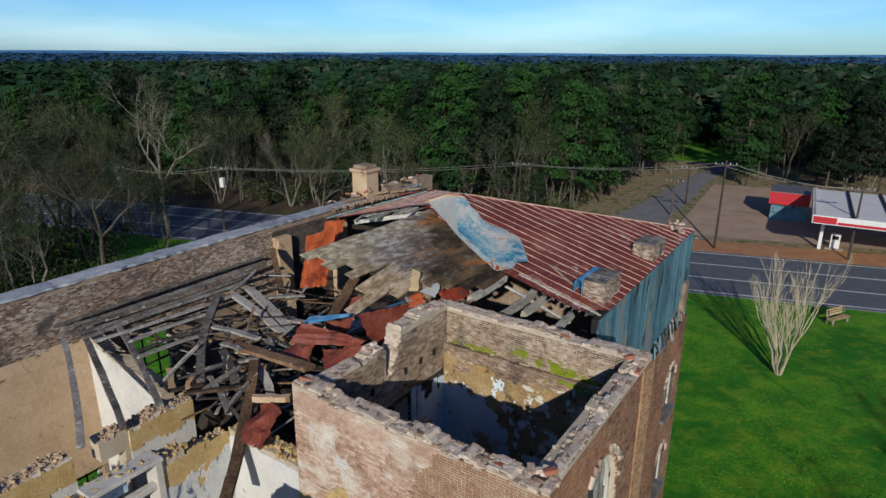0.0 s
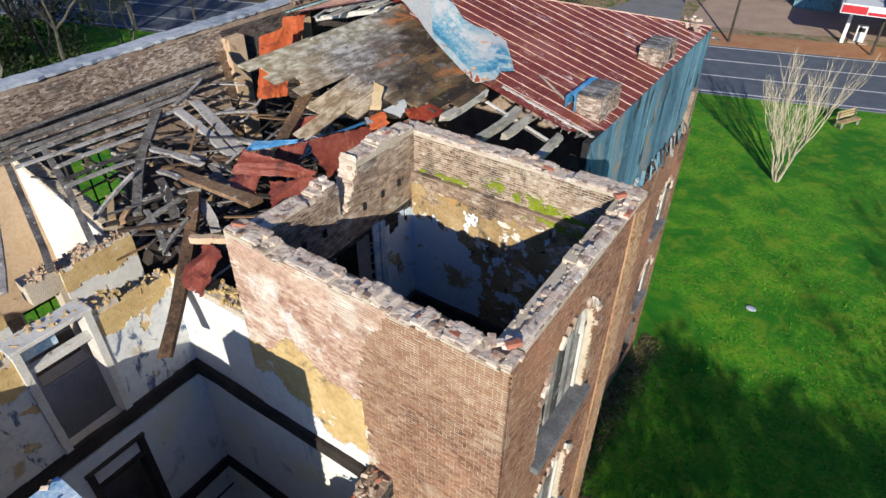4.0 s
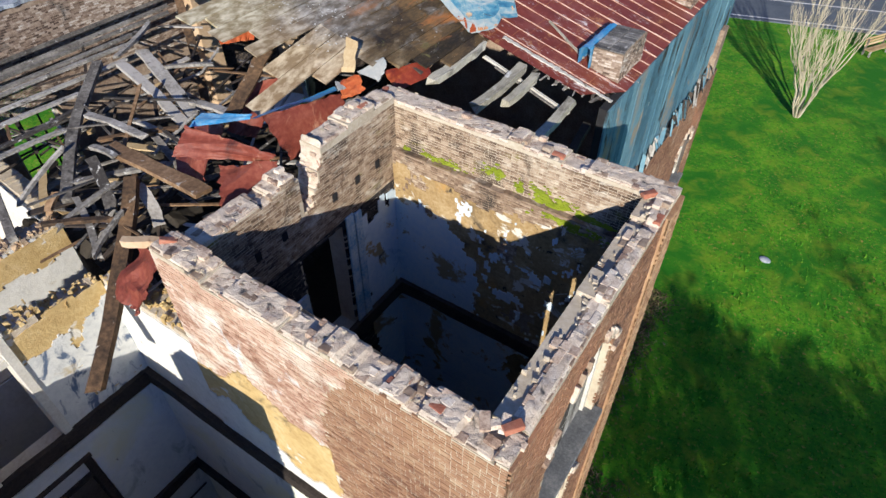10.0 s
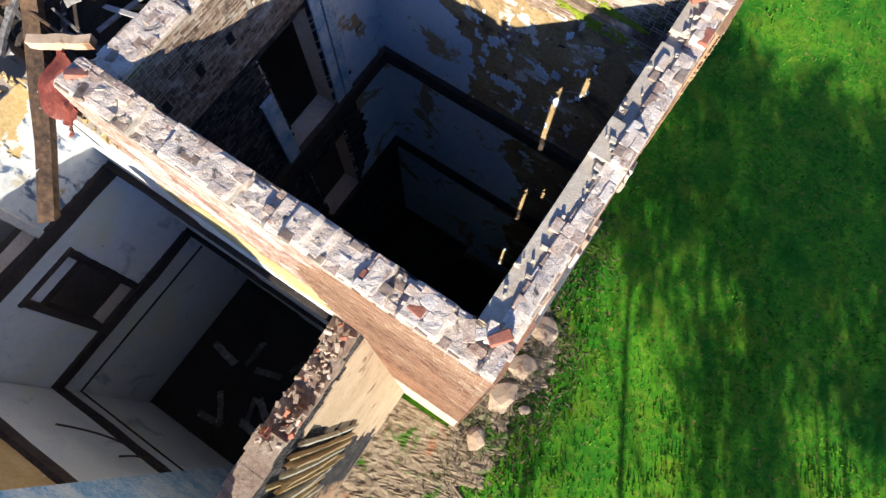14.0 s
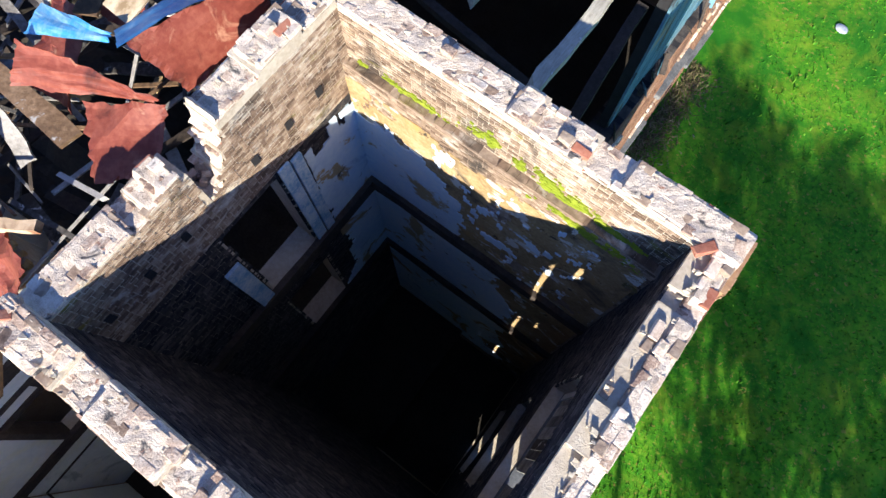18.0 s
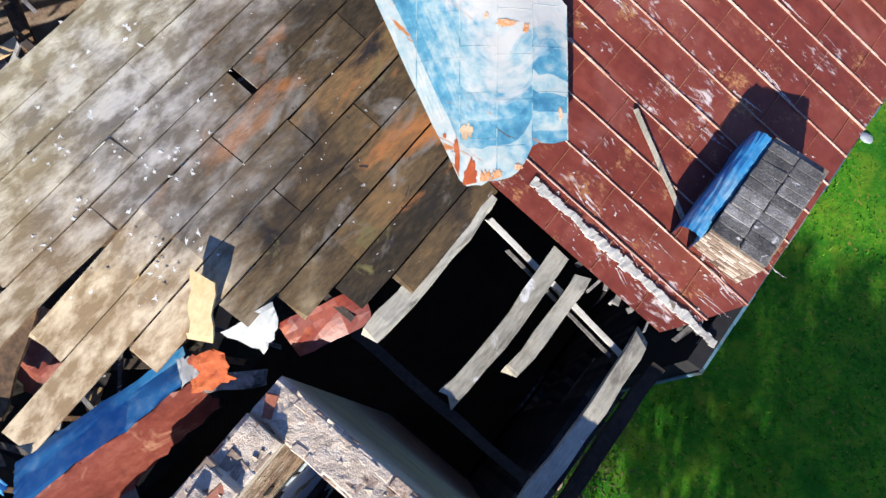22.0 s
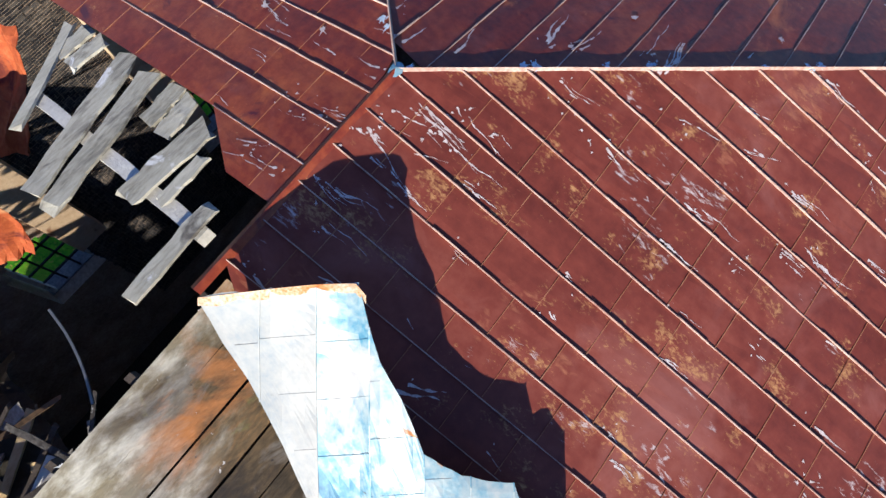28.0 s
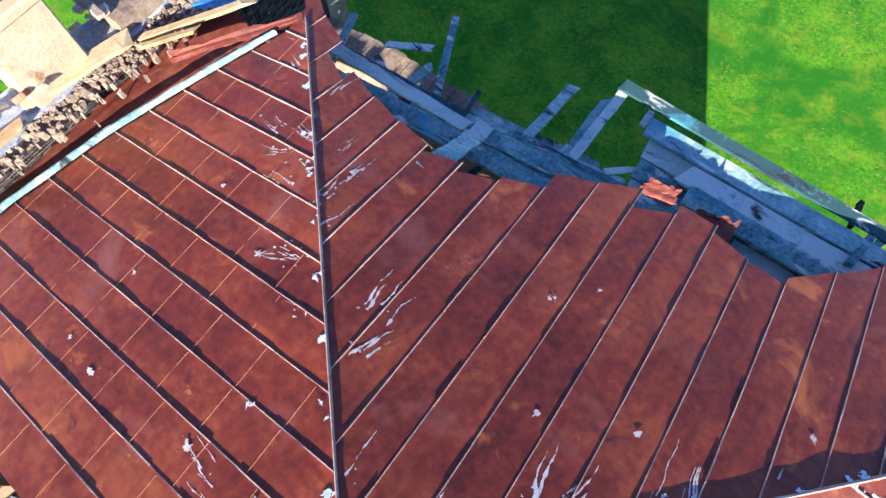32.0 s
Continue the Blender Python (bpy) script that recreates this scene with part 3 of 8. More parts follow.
def brick_face(name, o, u, n, length, z0, z1, mat, parent, keep=None, bl=0.118, bh=0.037, joint=0.009, proud=0.007, seed=1, label="", single=None):
    """Single bricks laid in running bond on a face, joined into one mesh."""
    r = random.Random(seed)
    vs, fs = [], []
    row = 0
    z = z0
    while z + bh < z1:
        s = -bl * (0.5 if row % 2 else 0.0)
        while s < length:
            head = r.random() < 0.3
            w = (bl * 0.5 - joint / 2) if head else bl
            a, b = max(0, s), min(length, s + w)
            if b - a > 0.03 and (keep is None or keep((a + b) / 2, z + bh / 2)):
                p = proud + r.uniform(-0.005, 0.005)
                if single and single((a + b) / 2, z + bh / 2):
                    ob = new("brick", single_mesh(mat))
                    ob.parent = parent
                    ob.matrix_basis = Matrix(((u[0] * (b - a), n[0] * (p + 0.02), 0, o[0] + u[0] * (a + b) / 2 + n[0] * (p - 0.02) / 2), (u[1] * (b - a), n[1] * (p + 0.02), 0, o[1] + u[1] * (a + b) / 2 + n[1] * (p - 0.02) / 2),
                                              (0, 0, bh - r.uniform(0, 0.006), z + bh / 2), (0, 0, 0, 1)))
                    s += w + joint
                    continue
                k = len(vs)
                for zz in (z + r.uniform(0, 0.004), z + bh - r.uniform(0, 0.005)):
                    for d, q in ((a, -0.02), (b, -0.02), (b, p), (a, p)):
                        vs.append((o[0] + u[0] * d + n[0] * q, o[1] + u[1] * d + n[1] * q, zz))
                fs += [(k + 3, k + 2, k + 6, k + 7), (k + 1, k + 5, k + 6, k + 2), (k, k + 3, k + 7, k + 4), (k + 4, k + 7, k + 6, k + 5), (k, k + 1, k + 2, k + 3)]
            s += w + joint
        z += bh + joint
        row += 1
    return mesh_ob(name, vs, fs, mat, parent, label, "stuff")


def plaster(name, o, u, n, length, z0, z1, mat, parent, keep, cell=0.06, out=0.02, label="", seed=0):
    """A coat of plaster with broken edges, a little proud of the masonry."""
    nu, nzc = int(length / cell), int((z1 - z0) / cell)
    kept = [[keep((i + 0.5) * cell, z0 + (j + 0.5) * cell) for j in range(nzc)] for i in range(nu)]
    vs, fs, idx = [], [], {}

    def vert(i, j, lev):
        key = (i, j, lev)
        if key not in idx:
            s = i * cell + 0.022 * nz(i * 0.7 + seed, j * 0.7, 3.1) * (0 < i < nu)
            z = z0 + j * cell + 0.022 * nz(i * 0.7, j * 0.7 + seed, 9.2)
            q = (out + 0.004 * nz(i * 0.21, j * 0.21, seed)) if lev else -0.005
            idx[key] = len(vs)
            vs.append((o[0] + u[0] * s + n[0] * q, o[1] + u[1] * s + n[1] * q, z))
        return idx[key]

    for i in range(nu):
        for j in range(nzc):
            if not kept[i][j]:
                continue
            fs.append((vert(i, j, 1), vert(i + 1, j, 1), vert(i + 1, j + 1, 1), vert(i, j + 1, 1)))
            for di, dj, e0, e1 in ((-1, 0, (0, 1), (0, 0)), (1, 0, (1, 0), (1, 1)), (0, -1, (0, 0), (1, 0)), (0, 1, (1, 1), (0, 1))):
                a, b = i + di, j + dj
                if 0 <= a < nu and 0 <= b < nzc and kept[a][b]:
                    continue
                p0, p1 = (i + e0[0], j + e0[1]), (i + e1[0], j + e1[1])
                fs.append((vert(*p0, 1), vert(*p0, 0), vert(*p1, 0), vert(*p1, 1)))
    return mesh_ob(name, vs, fs, mat, parent, label)


def step_top(base, amp, seed, course=0.066, block=0.2):
    """A broken wall head that goes in whole courses."""
    def f(s):
        v = base + amp * fbm(math.floor(s / block) * 0.31 + seed * 7.3, seed * 1.7)
        return base + round((v - base) / course) * course
    return f


# ---- tower ----
E_WIN = [(1.2, 3.0, 11.45, 12.9, 0.88), (1.25, 2.95, 8.05, 9.45, 0.82), (1.25, 2.95, 4.6, 6.0, 0.82), (1.25, 2.95, 1.1, 2.5, 0.82)]
W_DOOR = [(1.95, 3.05, 7.7, 9.9, 0.0), (1.75, 2.75, 10.75, 13.15, 0.0)]


def w_top(s):
    y = TY1 - s
    whole = step_top(RIM + (0.17 if y > 8.5 else -0.05), 0.14, 5)(s)
    if 8.3 < y < 8.84:
        return min(whole, 13.85 + max(0.0, y - 8.5) * 2.1 + 0.10 * nz(y * 14.0, 2.0))
    return whole


wall_ts = ragged_wall((TX0, TY0), (1, 0), TX1 - TX0, WALL, 0, step_top(RIM, 0.12, 2), M_MORTAR, "wall_tower_south")
wall_te = ragged_wall((TX1, TY0 + WALL), (0, 1), TY1 - TY0 - 2 * WALL, WALL, 0, step_top(RIM + 0.02, 0.12, 3), M_MORTAR, "wall_tower_east",
                      openings=[(a - WALL, b - WALL, c, d, e) for a, b, c, d, e in E_WIN], step=0.06)
wall_tn = ragged_wall((TX1, TY1), (-1, 0), TX1 - TX0, WALL, 0, step_top(RIM + 0.08, 0.12, 4), M_MORTAR, "wall_tower_north")
wall_tw = ragged_wall((TX0, TY1 - WALL), (0, -1), TY1 - TY0 - 2 * WALL, WALL, 0, lambda s: w_top(s + WALL), M_MORTAR, "wall_tower_west",
                      openings=[(TY1 - WALL - 9.05, TY1 - WALL - 8.1, 10.75, 13.15, 0.0), (TY1 - WALL - 9.05, TY1 - WALL - 8.1, 7.7, 9.9, 0.0)])
for w, lab in ((wall_ts, "broken brick tower wall, plaster scars on its inner half"), (wall_te, "sunlit brick tower wall with arched windows"),
               (wall_tn, "weathered brick tower wall with a mossy inner face"), (wall_tw, "notched brick tower wall with a dark doorway")):
    tagged(w, lab, "wall")

JX = -4.85                                         # where the main east wall met the tower


def lime(s, z):
    x = TX0 + s
    return x < JX + 0.35 * fbm(z * 0.8, 1.7) + 0.5 * max(0, z - 13.2)


brick_face("brick_facing", (TX0, TY0), (1, 0), (0, -1), TX1 - TX0, 11.2, RIM, M_BRICK_WHITE, wall_ts, lambda s, z: lime(s, z) and z < step_top(RIM, 0.12, 2)(s), single=lambda s, z: z > 14.16)
brick_face("brick_facing", (TX0, TY0), (1, 0), (0, -1), TX1 - TX0, 5.0, RIM, M_BRICK, wall_ts, lambda s, z: not lime(s, z) and TX0 + s > -5.0 and z < step_top(RIM, 0.12, 2)(s), seed=2, single=lambda s, z: z > 13.75)


def clear_of(openings, shift=0.0):
    def f(s, z):
        s = s - shift
        for s0, s1, sill, spring, rise in openings:
            if s0 - 0.02 < s < s1 + 0.02 and sill - 0.02 < z:
                q = max(-1, min(1, 2 * (s - s0) / (s1 - s0) - 1))
                if z < spring + rise * math.sqrt(1 - q * q) + 0.02:
                    return False
        return True
    return f


ok_e = clear_of(E_WIN)
brick_face("brick_facing", (TX1, TY0), (0, 1), (1, 0), TY1 - TY0, 0.0, RIM, M_BRICK, wall_te, lambda s, z: ok_e(s, z), seed=3)
for s0, s1, mat, out in ((0.0, 0.62, M_BRICK, 0.03), (4.0, 4.58, M_BRICK_TAN, 0.06)):
    box_part("pilaster_core", (TX1, TY0 + s0, 0.0), (TX1 + out, TY0 + s1, RIM - 0.02), mat, wall_te)
    brick_face("pilaster_facing", (TX1 + out, TY0 + s0), (0, 1), (1, 0), s1 - s0, 0.0, RIM - 0.02, mat, wall_te, seed=int(30 + s0))
IN_N = TY1 - WALL
IN_L = IN_N - 0.11
box_part("inner_ledge", (TX0 + WALL, IN_L, 2.3), (TX1 - WALL, IN_N + 0.02, 13.82), M_OLDWALL, wall_tn, "masonry ledge that carried the roof")
for i in range(34):
    xx = TX0 + WALL + 0.06 + i * 0.118
    if random.random() < 0.9:
        box_part("ledge_brick", (xx, IN_L + 0.005, 13.81), (xx + 0.113, IN_N - 0.004, 13.84 + random.uniform(0, 0.012)), M_BRICK_OLD, wall_tn)
brick_face("brick_facing", (TX0 + WALL, IN_N), (1, 0), (0, -1), TX1 - TX0 - 2 * WALL, 13.85, RIM + 0.05, M_BRICK_OLD, wall_tn, seed=4)
brick_face("brick_facing", (TX0 + WALL, IN_L), (1, 0), (0, -1), TX1 - TX0 - 2 * WALL, 12.2, 13.82, M_BRICK_OLD, wall_tn, seed=14)
brick_face("brick_facing", (TX0 + WALL, IN_N), (0, -1), (1, 0), TY1 - TY0 - 2 * WALL, 13.25, RIM + 0.1, M_BRICK_OLD, wall_tw,
           lambda s, z: z < w_top(s + WALL) and not (8.1 < IN_N - s < 9.05 and z < 13.15), seed=5)
IN_X0, IN_X1, IN_Y0 = TX0 + WALL, TX1 - WALL, TY0 + WALL


def coat(level, amp, seed, lo=-9):
    def f(s, z):
        return lo < z < level + amp * fbm(s * 0.9 + seed, z * 0.9, seed) and fbm(s * 1.3 - seed, z * 1.3, seed + 4) > -0.42
    return f


def banded(keep):
    """Leaves bare the bands where the floors were."""
    return lambda s, z: keep(s, z) and all(abs(z - f) > 0.17 for f in FLOORS)


# inner coats of the tower; the white plaster's colour holds the blue of its shade
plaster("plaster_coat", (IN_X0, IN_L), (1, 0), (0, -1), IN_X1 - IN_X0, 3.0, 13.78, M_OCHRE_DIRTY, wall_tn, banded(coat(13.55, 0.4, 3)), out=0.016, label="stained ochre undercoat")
plaster("plaster_coat", (IN_X0, IN_L), (1, 0), (0, -1), IN_X1 - IN_X0, 3.0, 13.6, M_PLASTER_SKYBLUE, wall_tn,
        banded(lambda s, z: (z > 10.8 and s < 1.62 + 0.2 * fbm(z * 2.0, 4.0, s) and z < 12.84 - 1.1 * max(0.0, s - 0.8) ** 1.8 + 0.22 * fbm(s * 3.0, z * 3.0, 8)) or (10.8 < z < 13.45 and 0.5 < s < 3.5 and fbm(s * 3.4, z * 2.6, 21) > 0.40) or (z < 10.5 and s < 2.9 + 0.8 * fbm(s, z, 2))), cell=0.04, out=0.03, label="flaking white plaster")
plaster("plaster_coat", (IN_X0, IN_N), (0, -1), (1, 0), IN_N - IN_Y0, 3.0, 13.4, M_PLASTER_SKYBLUE, wall_tw,
        banded(lambda s, z: s < 1.05 + 0.35 * fbm(z * 1.1, s, 12) and z < 13.0 + 0.4 * fbm(s * 2, z, 6) and z > 7.8), out=0.025, label="flaking white plaster")
# below the sunlit band the bricks take the shade-darkened colour, here and on two more faces
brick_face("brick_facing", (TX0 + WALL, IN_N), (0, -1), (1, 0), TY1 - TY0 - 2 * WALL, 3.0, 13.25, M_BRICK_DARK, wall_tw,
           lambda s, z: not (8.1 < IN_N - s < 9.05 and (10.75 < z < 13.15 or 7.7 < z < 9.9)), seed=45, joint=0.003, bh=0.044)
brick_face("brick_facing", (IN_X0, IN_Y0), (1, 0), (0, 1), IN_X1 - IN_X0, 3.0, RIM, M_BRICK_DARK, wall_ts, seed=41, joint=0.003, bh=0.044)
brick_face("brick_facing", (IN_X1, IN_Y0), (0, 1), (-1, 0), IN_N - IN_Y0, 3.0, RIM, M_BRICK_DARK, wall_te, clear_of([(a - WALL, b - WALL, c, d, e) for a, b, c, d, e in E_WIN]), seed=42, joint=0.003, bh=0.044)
# moss along the inner face
s = Soup()
for i in range(2600):
    x = random.gauss(-4.05, 0.33) if i < 1700 else random.gauss(-5.05, 0.08) if i < 1950 else random.uniform(-6.9, -3.2)
    if not IN_X0 + 0.1 < x < IN_X1 - 0.1:
        continue
    z = 13.93 - 0.16 * (x + 4.3) + random.gauss(0, 0.075) if i < 1700 else 14.08 + random.gauss(0, 0.05) if i < 1950 else 13.9 + random.gauss(0, 0.03)
    if fbm(x * 3.4, z * 5.0, 3.0) < (-0.05 if i < 1950 else 0.16):
        continue
    d = random.uniform(0.005, 0.022)
    face = IN_L if z < 13.8 else IN_N
    s.box((x - d * 1.5, face - 0.018 - d * 0.3, z - d * 0.6), (x + d * 1.5, face + 0.01, z + d * 0.6), None, d * 0.4)
moss = s.make("moss", M_MOSS, None, "bright green moss on the inner brick face", "stuff")
tagged(moss, category="moss")

# rim bricks, laid loosely on the wall heads
brick_meshes = []
for k in range(6):
    bm = bmesh.new()
    bmesh.ops.create_cube(bm, size=1.0)
    for v in bm.verts:
        v.co = Vector((v.co.x * 0.195, v.co.y * 0.098, v.co.z * 0.062)) + Vector([random.uniform(-0.009, 0.009) for _ in range(3)])
    bmesh.ops.bevel(bm, geom=bm.edges[:], offset=0.008, segments=1, affect="EDGES")
    me = bpy.data.meshes.new("brick")
    bm.to_mesh(me)
    bm.free()
    me.materials.append(M_RED_BRICK if k == 5 else M_OLDWALL if k == 4 else M_RIM)
    brick_meshes.append(me)


def loose_brick(parent, p, rz, tilt=0.0, red=False, size=1.0, sooty=False):
    ob = new("brick", brick_meshes[5 if red else 4 if sooty and random.random() < 0.75 else random.randrange(5)])
    ob.parent = parent
    ob.matrix_basis = pose(p[0], p[1], p[2], random.gauss(0, tilt), random.gauss(0, tilt), rz) @ Matrix.Scale(size, 4)


def rim(parent, o, u, n, length, top, seed, groove=False):
    """Wall head: rows of bricks bedded nearly flush in mortar, with lumps of it left between them."""
    r = random.Random(seed)
    ang = math.degrees(math.atan2(u[1], u[0]))
    for row, off in enumerate((0.056, 0.158, 0.258, 0.332)):
        s = r.uniform(0.0, 0.1)
        while s < length - 0.08:
            k = r.uniform(0.55, 1.0)
            w = 0.2 * k
            c = s + w / 2
            if r.random() < ((0.97, 0.86, 0.15, 0.9) if groove else (0.97, 0.86, 0.82, 0.94))[row] and c < length - 0.05:
                lift = r.random()
                z = top(c) + 0.004 + 0.012 * r.random() + (0.05 if lift < 0.035 else 0.0) - (0.012 if lift > 0.5 else 0.0) - (0.07 if groove and row == 3 else 0.0)
                ob = new("brick", brick_meshes[5 if r.random() < 0.035 else r.randrange(5)])
                ob.parent = parent
                wide = (0.95, 1.0, 0.95, 0.8)[row]
                ob.matrix_basis = pose(o[0] + u[0] * c + n[0] * off, o[1] + u[1] * c + n[1] * off, z,
                                       r.gauss(0, 1.1), r.gauss(0, 1.1), ang + r.gauss(0, 1.6)) @ Matrix.Diagonal((k, wide, 1.0, 1.0))
            s += w + r.uniform(0.004, 0.016)
    # smeared bedding mortar, its crumbs half over the bricks
    vs, fs = [], []
    ni, nj = int(length / 0.045), 9
    for i in range(ni + 1):
        c = min(length, i * length / ni)
        t = top(min(max(c, 0.02), length - 0.02))
        for j in range(nj + 1):
            q = 0.004 + (WALL - 0.008) * j / nj
            x, y = o[0] + u[0] * c + n[0] * q, o[1] + u[1] * c + n[1] * q
            edge = 0.03 if j in (0, nj) else 0.0
            sunk = (0.12 if 0.2 < q < 0.29 else 0.06 if q >= 0.29 else 0.0) if groove else 0.0
            vs.append((x, y, t + 0.040 + 0.018 * fbm(x * 4.0, y * 4.0, seed) + 0.006 * nz(x * 17, y * 17, seed) - edge - sunk))
    fs = [(i * (nj + 1) + j, (i + 1) * (nj + 1) + j, (i + 1) * (nj + 1) + j + 1, i * (nj + 1) + j + 1) for i in range(ni) for j in range(nj)]
    if u[0] * n[1] - u[1] * n[0] < 0:
        fs = [tuple(reversed(q)) for q in fs]
    mesh_ob("mortar_bed", vs, fs, M_BED, parent, "crumbling cream bedding mortar")
    lumps = Soup()
    for _ in range(int(length * 14)):
        c, q = r.uniform(0.03, length - 0.03), r.uniform(0.02, WALL - 0.02)
        d = r.uniform(0.006, 0.03)
        x, y, z = o[0] + u[0] * c + n[0] * q, o[1] + u[1] * c + n[1] * q, top(c) + 0.015
        lumps.box((x - d, y - d * r.uniform(0.5, 1), z - 0.02), (x + d, y + d * r.uniform(0.5, 1), z + r.uniform(0.012, 0.035)), None, d * 0.45)
    lumps.make("mortar_lumps", M_MORTAR, parent, "crumbling cream mortar on the wall head", "stuff")


# ---- south room: scars on the tower's face, corridor walls ----
plaster("plaster_coat", (-9.2, TY0), (1, 0), (0, -1), 4.4, 10.4, 13.2, M_OCHRE, wall_ts,
        lambda s, z: -7.35 < -9.2 + s < JX + 0.06 * fbm(z * 2, 4) and 10.9 < z < 12.75 + 0.45 * fbm(s * 0.8, z * 0.5, 2.0) - 0.25 * s * 0.2, out=0.016, label="ochre scratch coat")
plaster("plaster_coat", (TX0, TY0), (1, 0), (0, -1), -4.82 - TX0, 10.5, 12.6, M_PLASTER, wall_ts,
        banded(lambda s, z: TX0 + s < JX + 0.05 * fbm(z * 2, 4) and z < 11.75 + 0.5 * fbm(s * 0.9 + 3, z * 0.6, 7.0) - 0.22 * s), out=0.032, label="sunlit white plaster")


plaster("plaster_coat", (TX0, TY0), (1, 0), (0, -1), -4.9 - TX0, 3.6, 10.5, M_PLASTER_BLUE, wall_ts, banded(lambda s, z: True), out=0.032, cell=0.09, label="pale green painted plaster")


def low(base, amp, seed):
    return lambda s: base + amp * fbm(s * 0.6 + seed, seed * 1.3)


wall_room_n = ragged_wall((-9.27, TY0 + 0.02), (1, 0), -TX0 * -1 + 9.27 - 0.004, 0.36, 0, lambda s: 13.0 - 0.05 * s + 0.1 * fbm(s * 2, 3), M_MORTAR, "wall_room_north")
tagged(wall_room_n, "sunlit white plastered wall with a broken head", "wall")
plaster("plaster_coat", (-9.25, TY0 + 0.02), (1, 0), (0, -1), 1.93, 10.5, 12.95, M_PLASTER, wall_room_n, banded(lambda s, z: z < 12.85 + 0.08 * fbm(s * 3, 1)), out=0.025)
plaster("plaster_coat", (-9.25, TY0 + 0.02), (1, 0), (0, -1), 1.93, 3.6, 10.5, M_PLASTER_BLUE, wall_room_n, banded(lambda s, z: True), out=0.025, cell=0.09)
DOORS_C = [(6.3 - 4.85, 6.3 - 3.72, 10.72, 13.15, 0.0), (6.3 - 4.85, 6.3 - 3.8, 7.62, 10.1, 0.0)]
wall_cor_e = ragged_wall((-9.6, 6.3), (0, -1), 8.3, 0.33, 0, lambda s: 13.15 + 0.12 * fbm(s * 1.1, 8) - (0.25 if s < 0.9 else 0) - 0.1 * max(0, s - 3), M_MORTAR, "wall_corridor_east", openings=DOORS_C)
tagged(wall_cor_e, "peeling plastered wall with two stacked doorways", "wall")
ok_c = clear_of(DOORS_C)
plaster("plaster_coat", (-9.27, 6.3), (0, -1), (1, 0), 8.3, 10.5, 13.2, M_OCHRE, wall_cor_e, banded(lambda s, z: ok_c(s, z) and z < 13.0 + 0.1 * fbm(s * 1.1, 8) and z > 10.9), out=0.014)
plaster("plaster_coat", (-9.27, 6.3), (0, -1), (1, 0), 8.3, 10.5, 13.0, M_PLASTER_MOULD, wall_cor_e,
        banded(lambda s, z: ok_c(s, z) and z < 12.55 + 0.3 * fbm(s * 0.9, z, 8) and fbm(s * 2.2, z * 2.2, 5) > -0.5), out=0.028, cell=0.04, label="blistered white plaster")
plaster("plaster_coat", (-9.27, 6.3), (0, -1), (1, 0), 8.3, 3.6, 10.5, M_PLASTER_BLUE, wall_cor_e, banded(lambda s, z: ok_c(s, z)), out=0.028, cell=0.09, label="pale green painted plaster")
wall_cor_w = ragged_wall((-11.45, 6.75), (0, -1), 8.8, 0.33, 0, lambda s: 12.85 + 0.1 * fbm(s * 1.3, 4) - (0.9 if 2.0 < s < 2.6 else 0), M_MORTAR, "wall_corridor_west",
                         openings=[(1.5, 2.5, 10.72, 12.4, 0.0)])
tagged(wall_cor_w, "white plastered corridor wall, broken at its head", "wall")
plaster("plaster_coat", (-11.12, 6.75), (0, -1), (1, 0), 8.8, 9.0, 12.9, M_PLASTER, wall_cor_w, lambda s, z: not (1.45 < s < 2.55 and z > 10.7) and z < 12.8 + 0.08 * fbm(s * 1.3, 4), out=0.025)
plaster("plaster_coat", (-11.45, 6.75), (1, 0), (0, 1), 0.33, 9.0, 12.7, M_PLASTER, wall_cor_w, lambda s, z: True, out=0.02)
plaster("plaster_coat", (-11.12, 6.75), (0, -1), (1, 0), 8.8, 11.6, 12.9, M_OCHRE, wall_cor_w, lambda s, z: not (1.45 < s < 2.55) and 12.35 + 0.3 * fbm(s * 1.4, 9) < z < 12.8 + 0.08 * fbm(s * 1.3, 4), out=0.04, label="cream undercoat along the broken head")


def crumbled_head(parent, o, u, n, length, top, thick, mat, seed):
    """Crumbs of mortar, lath ends and brick bits along a broken wall head."""
    r = random.Random(seed)
    s = Soup()
    for _ in range(int(length * 70)):
        c, q = r.uniform(0.0, length), r.uniform(-0.01, thick + 0.01)
        d = r.uniform(0.01, 0.042)
        x, y, z = o[0] + u[0] * c + n[0] * q, o[1] + u[1] * c + n[1] * q, top(c)
        s.box((x - d, y - d * r.uniform(0.5, 1.2), z - 0.05), (x + d, y + d * r.uniform(0.5, 1.2), z + r.uniform(0.0, 0.07)), None, d * 0.5)
    s.make("crumbled_head", mat, parent, "crumbling cream mortar along the head", "stuff")


crumbled_head(wall_cor_e, (-9.6, 6.3), (0, -1), (1, 0), 8.3, lambda s: 13.15 + 0.12 * fbm(s * 1.1, 8) - (0.25 if s < 0.9 else 0) - 0.1 * max(0, s - 3), 0.33, M_OCHRE, 3)
crumbled_head(wall_cor_w, (-11.45, 6.75), (0, -1), (1, 0), 8.8, lambda s: 12.85 + 0.1 * fbm(s * 1.3, 4) - (0.9 if 2.0 < s < 2.6 else 0), 0.33, M_TAN, 4)
crumbled_head(wall_room_n, (-9.27, TY0 + 0.02), (1, 0), (0, 1), 1.95, lambda s: 13.0 - 0.05 * s + 0.1 * fbm(s * 2, 3), 0.36, M_OCHRE, 5)
